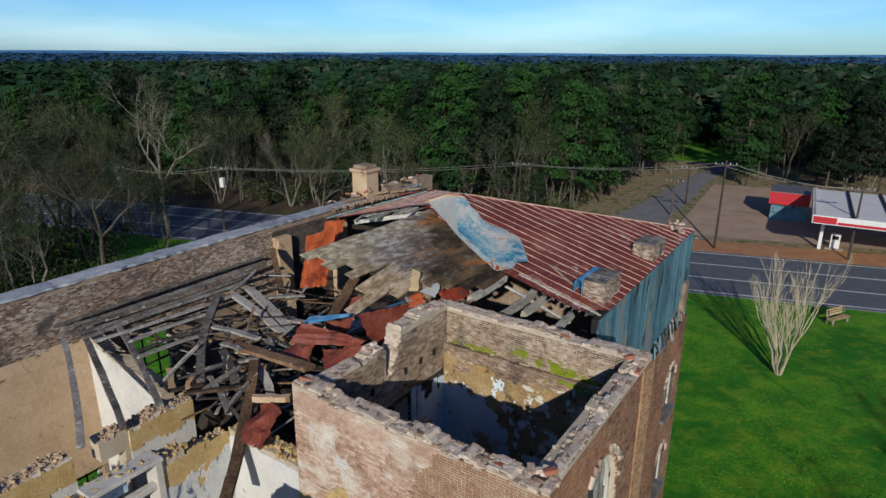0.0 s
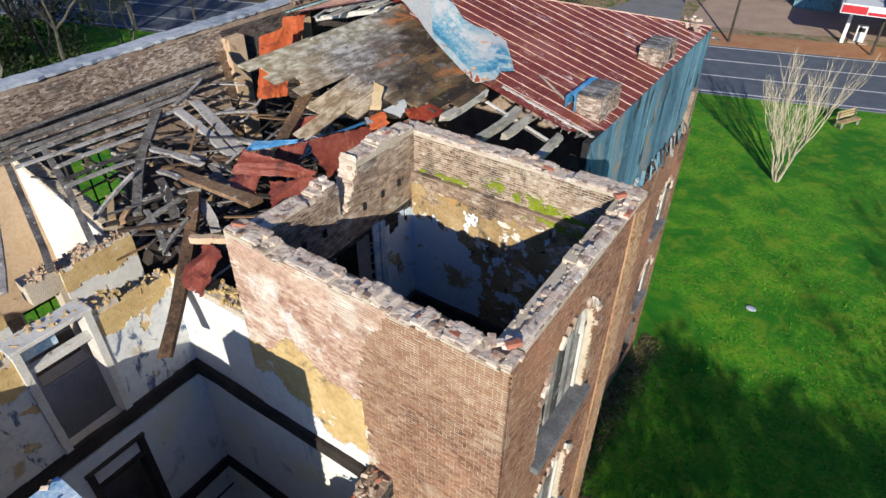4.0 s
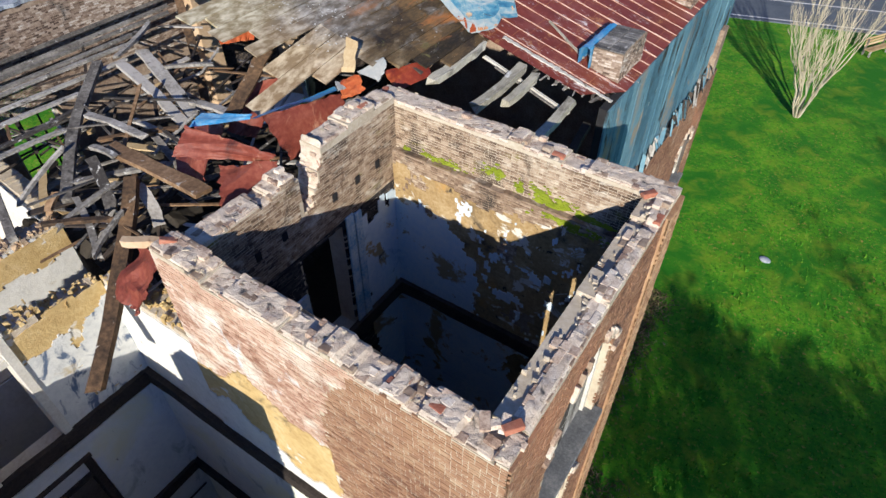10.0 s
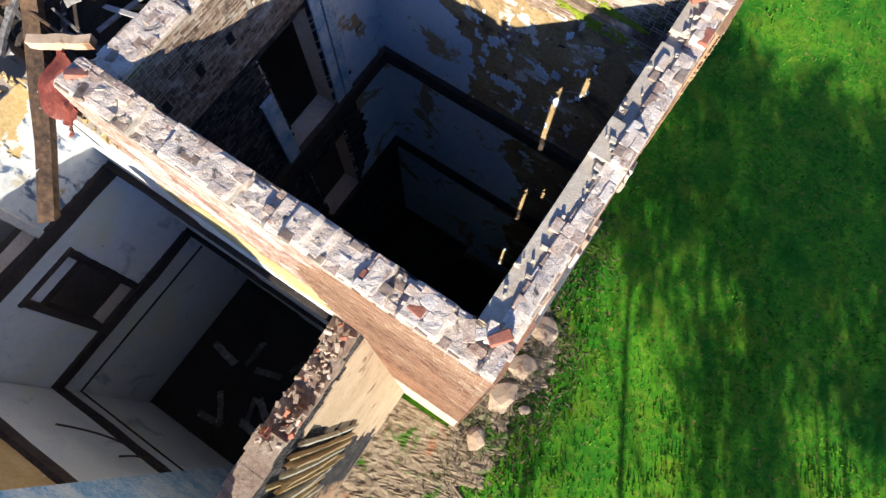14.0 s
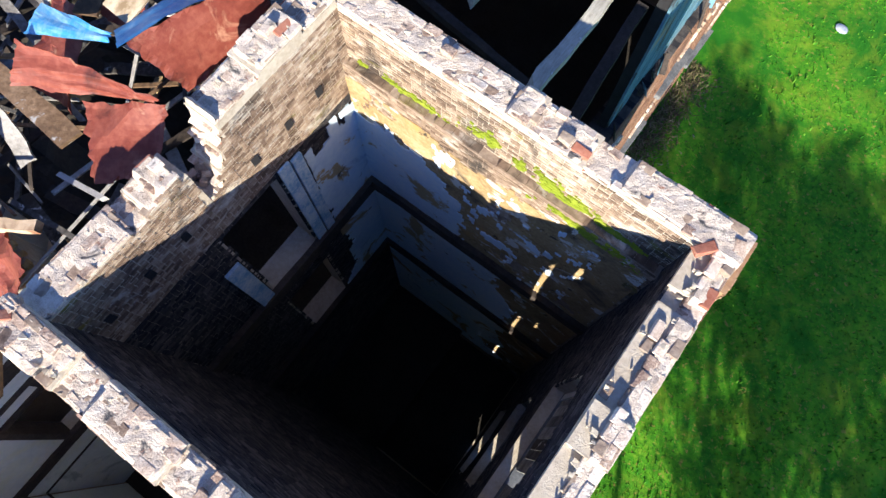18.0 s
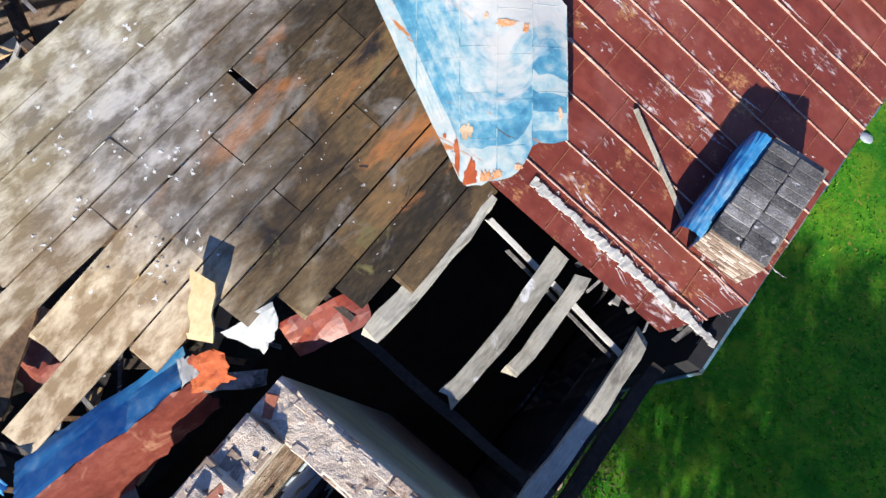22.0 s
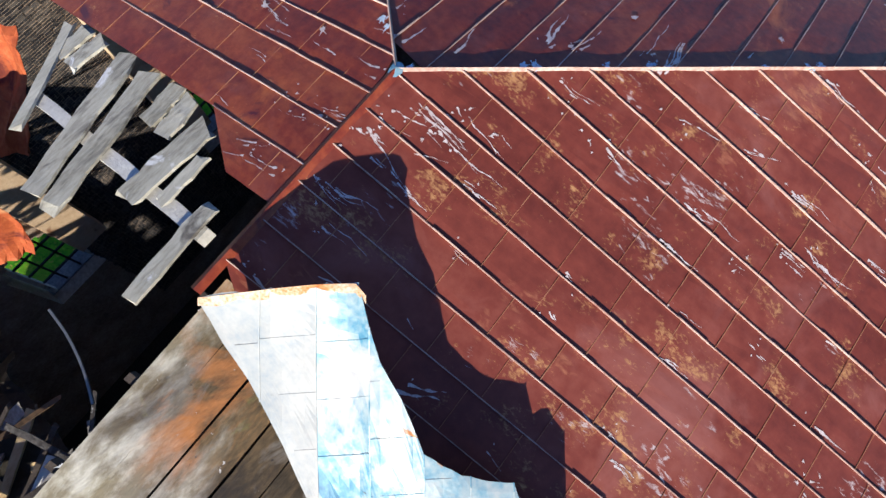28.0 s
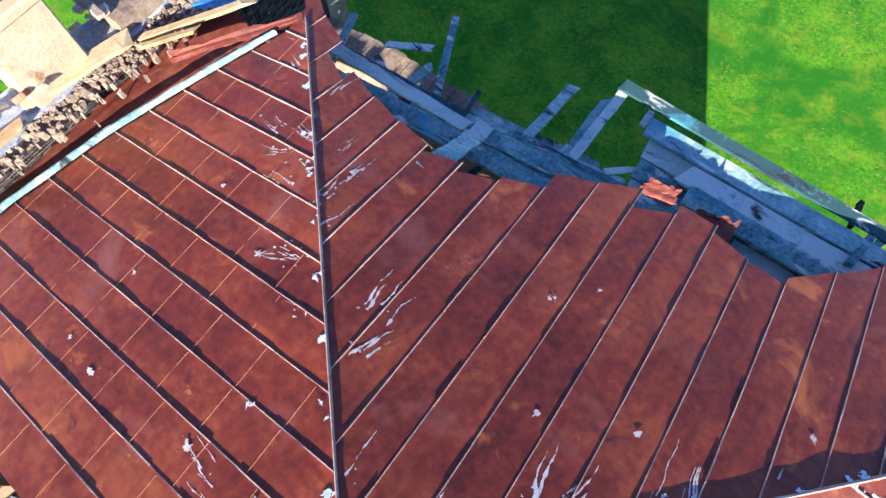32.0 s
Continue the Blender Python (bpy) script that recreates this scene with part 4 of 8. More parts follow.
# cross wall by the west range, plaster lit by the sun
wall_x = ragged_wall((-15.98, 7.0), (1, 0), 3.2, 0.33, 0, lambda s: 12.95 - 0.22 * s + 0.1 * fbm(s, 6), M_MORTAR, "wall_cross")
tagged(wall_x, "sunlit cream plastered cross wall", "wall")
plaster("plaster_coat", (-15.98, 7.0), (1, 0), (0, -1), 3.2, 8.0, 12.9, M_PLASTER, wall_x, lambda s, z: z < 12.8 - 0.22 * s, out=0.025, label="sunlit cream plaster")

# ---- outer walls of the main block ----
W_OPEN = [(22.9 - 13.4, 22.9 - 12.3, 7.8, 9.4, 0.55), (22.9 - 9.5, 22.9 - 8.2, 10.3, 12.2, 0.65), (22.9 - 6.9, 22.9 - 5.7, 7.8, 9.4, 0.55), (22.9 - 17.5, 22.9 - 16.4, 7.8, 9.4, 0.55)]
wall_west = ragged_wall((-16.5, 22.9), (0, -1), 24.9, 0.5, 0, lambda s: 14.35 + 0.06 * fbm(s * 0.8, 2) + (0.35 if s < 3.4 else 0) * (1 if s < 1.2 or fbm(s, 3) > -0.1 else 0.3), M_OLDWALL, "wall_west", openings=W_OPEN)
tagged(wall_west, "long weathered brick parapet wall with a stone coping", "wall")
brick_face("brick_facing", (-16.0, 13.4), (0, -1), (1, 0), 11.4, 12.2, 14.3, M_BRICK_PARAPET, wall_west, seed=8)
ok_w = clear_of([(b0 - 0.4, b1 - 0.4, c0, d0, e0) for b0, b1, c0, d0, e0 in W_OPEN])
# inner face under the roof, its shade put into the brick colour
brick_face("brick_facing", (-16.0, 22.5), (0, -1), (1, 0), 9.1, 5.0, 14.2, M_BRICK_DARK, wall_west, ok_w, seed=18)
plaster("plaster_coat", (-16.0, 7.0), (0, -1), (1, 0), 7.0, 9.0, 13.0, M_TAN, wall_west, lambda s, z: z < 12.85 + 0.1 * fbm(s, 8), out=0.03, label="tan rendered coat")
# core coloured near black so that the wall head reads as shaded
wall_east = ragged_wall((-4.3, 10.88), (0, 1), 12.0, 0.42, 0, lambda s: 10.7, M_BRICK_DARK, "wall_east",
                        openings=[(a, a + 1.3, z, z + 1.35, 0.6) for a in (2.2, 6.0, 9.8) for z in (7.3, 3.9, 0.9)])
tagged(wall_east, "tan brick wall with arched windows below a clad storey", "wall")
ok_m = clear_of([(a, a + 1.3, z, z + 1.35, 0.6) for a in (2.2, 6.0, 9.8) for z in (7.3, 3.9, 0.9)])
brick_face("brick_facing", (-4.3, 10.88), (0, 1), (1, 0), 12.0, 0.3, 10.7, M_BRICK, wall_east, ok_m, seed=9)
wall_north = ragged_wall((-4.3, 22.5), (-1, 0), 11.7, 0.42, 0, lambda s: 12.2 + 0.2 * fbm(s, 2), M_OLDWALL, "wall_north")
tagged(wall_north, "shaded brick end wall under a broken eave", "wall")
# wall that closes the room opposite the tower
CROSS_Y = 2.42
wall_room_s = ragged_wall((-9.26, CROSS_Y - 0.42), (1, 0), 4.4, 0.42, 0, lambda s: 13.06 + 0.10 * fbm(s * 1.2, 5) if s < 3.2 else 13.9, M_OLDWALL, "wall_room_south")
tagged(wall_room_s, "plastered cross wall closing the roofless room", "wall")
plaster("plaster_coat", (-4.86, CROSS_Y), (-1, 0), (0, 1), 4.4, 10.5, 13.0, M_OCHRE, wall_room_s, banded(lambda s, z: z < 12.9 + 0.1 * fbm(s, 7)), out=0.02, cell=0.09, label="ochre scratch coat")
plaster("plaster_coat", (-4.86, CROSS_Y), (-1, 0), (0, 1), 4.4, 3.6, 10.5, M_PLASTER_BLUE, wall_room_s, banded(lambda s, z: True), out=0.028, cell=0.09, label="whitewashed plaster")
# broken stub of the east wall beside the tower, and its tall remainder
def stub_top(s):
    y = 6.3 - s
    if y > 2.95:
        return 10.62 + 0.5 * max(0.0, y - 5.6) - 0.35 * max(0.0, 4.3 - y) + 0.16 * fbm(s * 2.3, 5)
    return 13.9 + 0.2 * fbm(s, 3)


wall_stub = ragged_wall((-4.85, 6.29), (0, -1), 8.3, 0.45, 0, stub_top, M_OLDWALL, "wall_east_stub", step=0.2)
tagged(wall_stub, "collapsed brick wall stub with crumbling rubble head", "wall")
brick_face("brick_facing", (-4.4, 6.29), (0, -1), (1, 0), 8.3, 0.3, 13.9, M_BRICK_TAN, wall_stub, lambda s, z: z < stub_top(s) - 0.5 - 0.4 * fbm(s * 1.5, z) and s > 3.0, seed=10)
# near-black brick stands in for the shade between the leaning boards
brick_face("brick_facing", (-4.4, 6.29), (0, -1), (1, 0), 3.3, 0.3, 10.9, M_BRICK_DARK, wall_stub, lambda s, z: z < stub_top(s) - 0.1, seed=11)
plaster("render_coat", (-4.4, 6.29), (0, -1), (1, 0), 2.2, 0.3, 10.6, M_TAN, wall_stub, lambda s, z: s < 1.45 + 0.5 * fbm(z * 0.9, 3.0) and z < stub_top(s) - 0.25 - 0.5 * abs(fbm(s * 1.4, 2)), out=0.035, cell=0.12, label="smooth tan rendered face")
plaster("plaster_coat", (-4.85, 6.29), (0, -1), (-1, 0), 8.3, 3.0, 13.9, M_PLASTER, wall_stub, lambda s, z: z < stub_top(s) - 0.15, out=0.02, cell=0.1)
for i in range(120):
    sy = random.uniform(0.05, 2.0)
    loose_brick(wall_stub, (-4.62 + random.uniform(-0.2, 0.2), 6.29 - sy, stub_top(sy) + random.uniform(0.0, 0.16)), random.uniform(0, 180), 24, random.random() < 0.16, random.uniform(0.3, 0.75), True)

# splintered boards leaning out of the broken stub
for k in range(13):
    y0 = 5.0 - 0.125 * k + random.uniform(-0.03, 0.03)
    ob = beam("splintered_board", (-4.34 + 0.03 * (k % 2), y0, 4.2 + 2.2 * random.random()), (-4.36 + 0.05 * (k % 3), y0 - 0.45 - 0.1 * random.random(), 10.45 + random.uniform(-0.7, 0.15)), random.uniform(0.07, 0.15), 0.04, M_WOOD_YELLOW if k % 4 else M_WOOD_BLEACHED, None,
              "long splintered cream board leaning in the wall breach", seed=700 + k, rag=0.6, bow=0.03)
    tagged(ob, category="board", group="boards in the breach")

frag = tagged(ragged_wall((-6.05, 2.3), (1, 0), 1.2, 0.55, 0, lambda s: 13.95 + 0.12 * fbm(s * 2, 7), M_PAINT_BLUE, "wall_fragment", step=0.1), "lone plastered wall fragment with a rubble top", "wall")
for i in range(30):
    loose_brick(frag, (-6.0 + random.uniform(0, 1.1), 2.35 + random.uniform(0, 0.45), 13.97 + random.uniform(-0.02, 0.04)), random.uniform(0, 180), 8, False, random.uniform(0.25, 0.6))
# floor bands: burnt joist ends and ledgers round the rooms
def ledger(name, a, b, z, mat=M_WOOD_DARK):
    ob = beam(name, (*a, z), (*b, z), 0.10, 0.3, mat, None, "charred timber ledger along the wall", seed=int(z * 10))
    return tagged(ob, category="timber")


for z in FLOORS:
    ledger("floor_ledger", (-9.22, 6.24), (-4.95, 6.24), z)
    ledger("floor_ledger", (-9.22, 6.2), (-9.22, 2.45), z)
    ledger("floor_ledger", (-9.17, CROSS_Y + 0.05), (-4.9, CROSS_Y + 0.05), z)
    ledger("floor_ledger", (IN_X0 + 0.06, IN_L - 0.05), (IN_X1, IN_L - 0.05), z)
    ledger("floor_ledger", (IN_X0 + 0.06, IN_N - 0.1), (IN_X0 + 0.06, IN_Y0), z)

for a, b in (((-9.235, 6.2), (-9.235, 2.45)), ((-9.2, CROSS_Y + 0.04), (-4.9, CROSS_Y + 0.04))):
    tagged(beam("dado_rail", (*a, 6.75), (*b, 6.75), 0.03, 0.05, M_WOOD_DARK, None, "thin dark rail along the whitewashed wall", seed=12, rough=0.3), category="rail")
for a, b in (((-7.9, 2.5, 9.3), (-6.6, 2.75, 8.5)), ((-7.0, 2.5, 8.6), (-6.5, 2.6, 8.0))):
    tagged(beam("bent_rod", a, b, 0.03, 0.03, M_WOOD_DARK, None, "thin dark rod hanging from the wall", seed=13, bow=0.08), category="rod")
# floors deep inside, near black in place of the shade down there
floor = box_part("floor", (-16.0, -1.9, 3.4), (-4.85, 22.5, 3.55), M_UNLIT_DEPTH, None, "dark debris-strewn floor deep inside the ruin", kind="structure")
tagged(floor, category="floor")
floor2 = box_part("floor_tower", (IN_X0, IN_Y0, 2.2), (IN_X1, IN_N, 2.35), M_UNLIT_DEPTH, None, "dark floor at the foot of the tower", kind="structure")
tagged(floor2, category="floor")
# added wall out of view; its height sets the light in the room
ws = ragged_wall((-16.0, -2.0), (1, 0), 11.2, 0.4, 0, lambda s: 12.3 + 0.2 * fbm(s, 4), M_OLDWALL, "wall_south")
tagged(ws, "unseen brick end wall added to shade the roofless range", "wall")

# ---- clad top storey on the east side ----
# black backing box stands in for the dark behind the broken sheets
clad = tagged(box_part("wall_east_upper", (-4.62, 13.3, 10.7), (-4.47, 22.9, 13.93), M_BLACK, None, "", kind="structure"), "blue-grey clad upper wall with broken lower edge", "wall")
r = random.Random(4)
y = 13.28
while y < 22.9:
    w = r.uniform(0.28, 0.4)
    zb = 10.72 + max(0, 0.25 + 0.55 * fbm(y * 0.9, 2.2)) * r.uniform(0.3, 1.3)
    box_part("cladding_sheet", (-4.47, y, zb), (-4.44 + r.uniform(0, 0.012), min(22.95, y + w - 0.006), 13.9), M_CLAD, clad)
    y += w
for k in range(44):
    y = 12.6 + 10.1 * random.random()
    h = random.uniform(0.25, 0.8)
    beam("hanging_slat", (-4.40 + random.uniform(0, 0.06), y, 11.2), (-4.34 + random.uniform(0, 0.12), y + random.uniform(-0.25, 0.25), 11.2 - h), random.uniform(0.04, 0.11), 0.015, random.choice((M_WOOD_DARK, M_WOOD_GREY, M_CLAD)), clad, seed=k, seg=3, rag=0.1)
# ---- roof ----
roof = thing("roof", "red painted standing-seam tin roof, rusted and torn", "roof", kind="structure")
PAN = 0.4


def tin_strip(fx, a0, b0, a1, b1, v0, v1, mat, parent, seed, lift=0.02, seam=0.036, joints=0.005):
    """A pan between the lines v0 and v1; it runs from a to b on each line. fx maps (run, across) to x, y."""
    r = random.Random(seed)
    s = Soup()
    n = max(2, int(max(abs(b0 - a0), abs(b1 - a1)) / 0.33))
    cols = 4
    grid = []
    for i in range(n + 1):
        row = []
        for j in range(cols + 1):
            t = j / cols
            a, b = a0 + (a1 - a0) * t, b0 + (b1 - b0) * t
            run = a + (b - a) * i / n
            x, y = fx(run, v0 + (v1 - v0) * t)
            z = roof_z(x, y) + lift + 0.009 * nz(x * 2.3, y * 2.3, 1.0) + 0.004 * nz(x * 7.0, y * 7.0, 3.0) + (0.006 * math.sin(math.pi * t))
            row.append((x, y, z))
        grid.append(row)
    vs = [p for row in grid for p in row]
    fs = []
    for i in range(n):
        for j in range(cols):
            k = i * (cols + 1) + j
            fs.append((k, k + 1, k + cols + 2, k + cols + 1))
    k = len(vs)
    vs += [(x, y, z - 0.006) for x, y, z in vs]
    fs += [tuple(reversed([i + k for i in f])) for f in fs]
    s.add(vs, fs)
    ob = s.make("roof_pan", mat, parent)
    # standing seam
    s = Soup()
    pts = [grid[i][cols] for i in range(n + 1)]
    for p0, p1 in zip(pts, pts[1:]):
        d = Vector(p1) - Vector(p0)
        if d.length < 0.02:
            continue
        h = seam + r.uniform(-0.006, 0.006)
        s.box((-0.003, -0.004, -0.004), (d.length + 0.003, 0.004, h), frame_of(p0, p1), 0.0015)
    if s.v:
        s.make("standing_seam", M_SEAM, parent)
    # cross joints
    s = Soup()
    c = min(a0, b0, a1, b1) + r.uniform(0.1, 0.5)
    while joints and c < max(a0, b0, a1, b1):
        if all(min(a, b) + 0.03 < c < max(a, b) - 0.03 for a, b in ((a0, b0), (a1, b1))):
            x0, y0 = fx(c, v0)
            x1, y1 = fx(c, v1)
            p0 = Vector((x0, y0, roof_z(x0, y0) + lift + joints))
            p1 = Vector((x1, y1, roof_z(x1, y1) + lift + joints))
            s.box((0.015, -0.003, -0.003), ((p1 - p0).length - 0.015, 0.003, 0.002), frame_of(p0, p1))
        c += 0.55
    if s.v:
        s.make("cross_joint", M_JOINT, parent)
    return ob


def fold_x(y):
    return -10.53 + (14.55 - y) / 0.45


def piecewise(pts):
    def f(x):
        for (x0, y0), (x1, y1) in zip(pts, pts[1:]):
            if x0 <= x <= x1:
                return y0 + (y1 - y0) * (x - x0) / (x1 - x0)
        return pts[0][1] if x < pts[0][0] else pts[-1][1]
    return f


east_slope = tagged(new("east_slope"), "red tin slope streaked white with lime")
east_slope.parent = roof
k = 0
y = 13.31
while y < EAVE_N - 0.05:
    y1 = min(y + PAN, EAVE_N)

    def start(v):
        if v < 14.55:
            return fold_x(v) + 0.5
        return RIDGE_X + max(0.0, v - APEX_Y)

    def end(v):
        return EAVE_E if v > 14.0 else EAVE_E - 0.55 * (14.0 - v) / 0.8 - 0.1 * random.random()
    a0, a1 = start(y), start(y1)
    if end(y) - a0 > 0.1 or end(y1) - a1 > 0.1:
        tin_strip(lambda run, v: (run, v), a0, max(end(y), a0), a1, max(end(y1), a1), y, y1, M_TIN_EAST, east_slope, 100 + k, 0.02, 0.02, 0.0095)
    k += 1
    y += PAN
west_edge = piecewise([(15.4, -15.9), (17.37, -15.62), (18.6, -15.35), (19.86, -14.9), (20.86, -14.49), (22.9, -13.4)])
west_slope = tagged(new("west_slope"), "brighter red tin slope with a straight torn edge")
west_slope.parent = roof
y = 15.44
while y < EAVE_N - 0.1:
    y1 = min(y + PAN, EAVE_N)
    st = lambda v: RIDGE_X - max(0.0, v - APEX_Y)
    en = lambda v: EAVE_W
    a0, a1 = st(y), st(y1)
    b0, b1 = west_edge(y), west_edge(y1)
    if y < 15.7:
        b0, b1 = -11.1, -11.7
    if a1 > EAVE_W + 0.05:
        tin_strip(lambda run, v: (run, v), a0, min(b0, a0), a1, min(b1, a1), y, y1, M_TIN_RED, west_slope, 200 + k, 0.02, 0.015)
    k += 1
    y += PAN
torn = piecewise([(-16, 22.0), (-14.6, 21.2), (-13.6, 20.57), (-12.2, 20.17), (-11.3, 20.77), (-10.47, 21.1), (-10.0, 21.47), (-8.87, 21.3), (-8.0, 22.16), (-6.5, 22.6), (-4.4, 22.85)])
north_slope = tagged(new("north_slope"), "shaded red tin slope with a ragged torn eave")
north_slope.parent = roof
x = -14.78
while x < EAVE_E - 0.1:
    x1 = x + PAN
    st = lambda v: APEX_Y + abs(v - RIDGE_X)
    j = random.uniform(-0.16, 0.12)
    b0, b1 = torn(x) + j, torn(x1) + j + random.uniform(-0.1, 0.1)
    a0, a1 = st(x), st(x1)
    if b0 > a0 + 0.05 or b1 > a1 + 0.05:
        tin_strip(lambda run, v: (v, run), a0, max(a0, b0), a1, max(a1, b1), x, x1, M_TIN_RED, north_slope, 300 + k, 0.02, 0.013, 0)
    k += 1
    x += PAN
# ridge and hip caps
def cap(name, a, b, mat=M_TIN_RED, w=0.05):
    a, b = Vector(a), Vector(b)
    vs, fs = [], []
    n = int((b - a).length / 0.3) + 1
    m = frame_of(a, b)
    L = (b - a).length
    for i in range(n + 1):
        dz = 0.006 * nz(i * 1.7, 4.4)
        for yy, zz in ((-w, -0.02), (-0.4 * w, 0.015), (0.0, 0.03), (0.4 * w, 0.015), (w, -0.02)):
            vs.append(m @ Vector((L * i / n, yy, zz + dz)))
    for i in range(n):
        for j in range(4):
            k0 = i * 5 + j
            fs.append((k0, k0 + 1, k0 + 6, k0 + 5))
    mesh_ob(name, vs, fs, mat, roof)


def on_roof(x, y, up=0.03):
    return (x, y, roof_z(x, y) + up)


cap("ridge_cap", on_roof(RIDGE_X, 14.6), on_roof(RIDGE_X, APEX_Y))
cap("hip_cap", on_roof(RIDGE_X, APEX_Y), on_roof(EAVE_E - 0.05, APEX_Y + EAVE_E - RIDGE_X), M_SEAM, 0.02)
cap("hip_cap", on_roof(RIDGE_X, APEX_Y), on_roof(RIDGE_X - 3.95, APEX_Y + 3.95), M_SEAM, 0.016)

vs = [(RIDGE_X, APEX_Y, RIDGE_Z + 0.062)]
for i in range(9):
    a = 2 * math.pi * i / 9
    px, py = RIDGE_X + (0.06 + 0.015 * nz(i * 1.9, 1)) * math.cos(a), APEX_Y + (0.09 + 0.03 * nz(i * 1.3, 5)) * math.sin(a)
    vs.append((px, py, roof_z(px, py) + 0.045))
mesh_ob("apex_flashing", vs, [(0, 1 + i, 1 + (i + 1) % 9) for i in range(9)], M_TIN_BARE, roof, "small blue-white patch of flashing at the peak")
# bare deck boards where the tin is gone
deck = tagged(new("board_deck"), "wide weathered roof boards, grey and brown, ends broken")
deck.parent = roof
ends = [9.5, 9.8, 9.6, 10.1, 9.75, 9.85, 9.15, 10.25, 11.0, 11.35, 11.7, 12.1]
edges = [-10.46, -10.16, -9.86, -9.54, -9.27, -9.0, -8.66, -8.36, -8.06, -7.76, -7.46, -7.16, -6.93]
# butt joints over the rafters
BUTTS = {0: (11.47,), 1: (10.95, 13.0), 2: (12.0,), 3: (11.47, 13.56), 4: (10.95, 12.53), 5: (12.0, 13.56), 6: (12.53,), 7: (12.0, 13.03), 8: (12.53,), 9: (12.0,)}
for row, (x, x_next) in enumerate(zip(edges, edges[1:])):
    south = ends[row]
    north = 14.55 - (x - RIDGE_X) * 0.45 + 0.3
    r = random.Random(row + 40)
    bend = 11.2 if row > 4 and south < 10.9 else south
    cuts = [south] if bend == south else [south, bend]
    cuts += [c for c in BUTTS.get(row, ()) if bend + 0.3 < c < north - 0.2]
    cuts.append(north)
    for c0, c1 in zip(cuts, cuts[1:]):
        xm = (x + x_next) / 2
        z = roof_z(xm, 13) - 0.025 + r.uniform(-0.0025, 0.0025)
        sag = 0.2 * (bend - c0) if c0 < bend else 0.0
        a0 = (xm - 0.3 * sag + (0.05 if row == 0 and c0 < 12.5 else 0.0), c0 + (-0.02 if c0 == bend else 0.03 if row == 4 and c0 == 12.53 else 0.002), z - sag)
        v, f = beam_mesh(a0, (xm, c1 - (0.03 if row == 4 and c1 == 12.53 else -0.025 if c0 == south and c1 < north else 0.002), z), x_next - x - r.uniform(0.003, 0.009), 0.028, seed=r.random(), seg=4, rag=0.05 if c0 == south else 0.008, rough=0.25,
                         up=(PITCH, 0, 1))
        ob = mesh_ob("board", v, f, M_WOOD_BROWN, deck)
# rafters below the deck, and purlins bared beside the tower
frame_roof = tagged(new("roof_frame"), "weathered rafters bared where the boards have gone")
frame_roof.parent = roof
for y in np.arange(11.6, 22.0, 0.75):
    yy = float(y)
    lim = -7.2 if yy < 13.2 else EAVE_E - 0.1
    st = RIDGE_X + max(0.0, yy - APEX_Y)
    if lim - st < 0.4:
        continue
    beam("rafter", (st, yy, roof_z(st, yy) - 0.13), (lim, yy, roof_z(lim, yy) - 0.13), 0.06, 0.15, M_WOOD_DARK, frame_roof, seed=int(yy * 10))
for (x0, y0, x1, y1, w) in ((-7.0, 13.35, -6.99, 11.5, 0.19), (-6.14, 13.3, -6.16, 11.5, 0.17), (-5.86, 13.3, -5.87, 11.98, 0.14), (-5.08, 13.3, -5.08, 11.2, 0.16)):
    beam("bared_beam", (x0, y0, roof_z(x0, y0) - 0.08), (x1, y1, roof_z(x1, y1) - 0.12), w, 0.12, M_WOOD_BLEACHED, frame_roof, seed=int(w * 999 + x0 * 10), rag=0.2, bow=0.03)


# peeled tin, curled back over itself: pans run obliquely across the slope

def flap_xy(u, v):
    x, y = -12.168 + 0.0033145 * u + 0.0027361 * v, 13.773 + 0.0029167 * u - 0.0034343 * v
    lean = flap_lift(u, v) / 4.5
    return x + lean * (-8.73 - x), y + lean * (15.24 - y)


flap_top = piecewise([(410, 122), (600, 118), (688, 120), (698, 215), (770, 350), (776, 385), (855, 430), (930, 440), (934, 490), (965, 470), (1000, 515)])
flap_bot = piecewise([(410, 126), (522, 306), (640, 560), (700, 690), (790, 870), (850, 862), (912, 845), (918, 792), (1000, 790)])
flap = thing("peeled_tin", "bare galvanised tin peeled back and curled over the roof", "tin sheet")


def flap_h(u, v):
    d = (u - 425) - (v - 112) * 0.47
    h = 0.05 + 0.46 * math.sin(min(1.0, max(0.0, d) / 380) * 1.75) * (1 - 0.45 * v / 880)
    h = 0.05 + (h - 0.05) * (0.62 + 0.38 * min(1.0, v / 320))
    return h + 0.025 * nz(u * 0.01, v * 0.01, 2.0) + 0.005 * nz(u * 0.03, v * 0.03, 5.0) + flap_lift(u, v)


def flap_lift(u, v):
    """Extra height of the curl at its upper edge."""
    k = piecewise([(410, 0.28), (540, 0.42), (690, 0.26), (780, 0.10), (860, 0.0)])(u)
    return k * math.exp(-max(0.0, v - flap_top(u)) / 150)


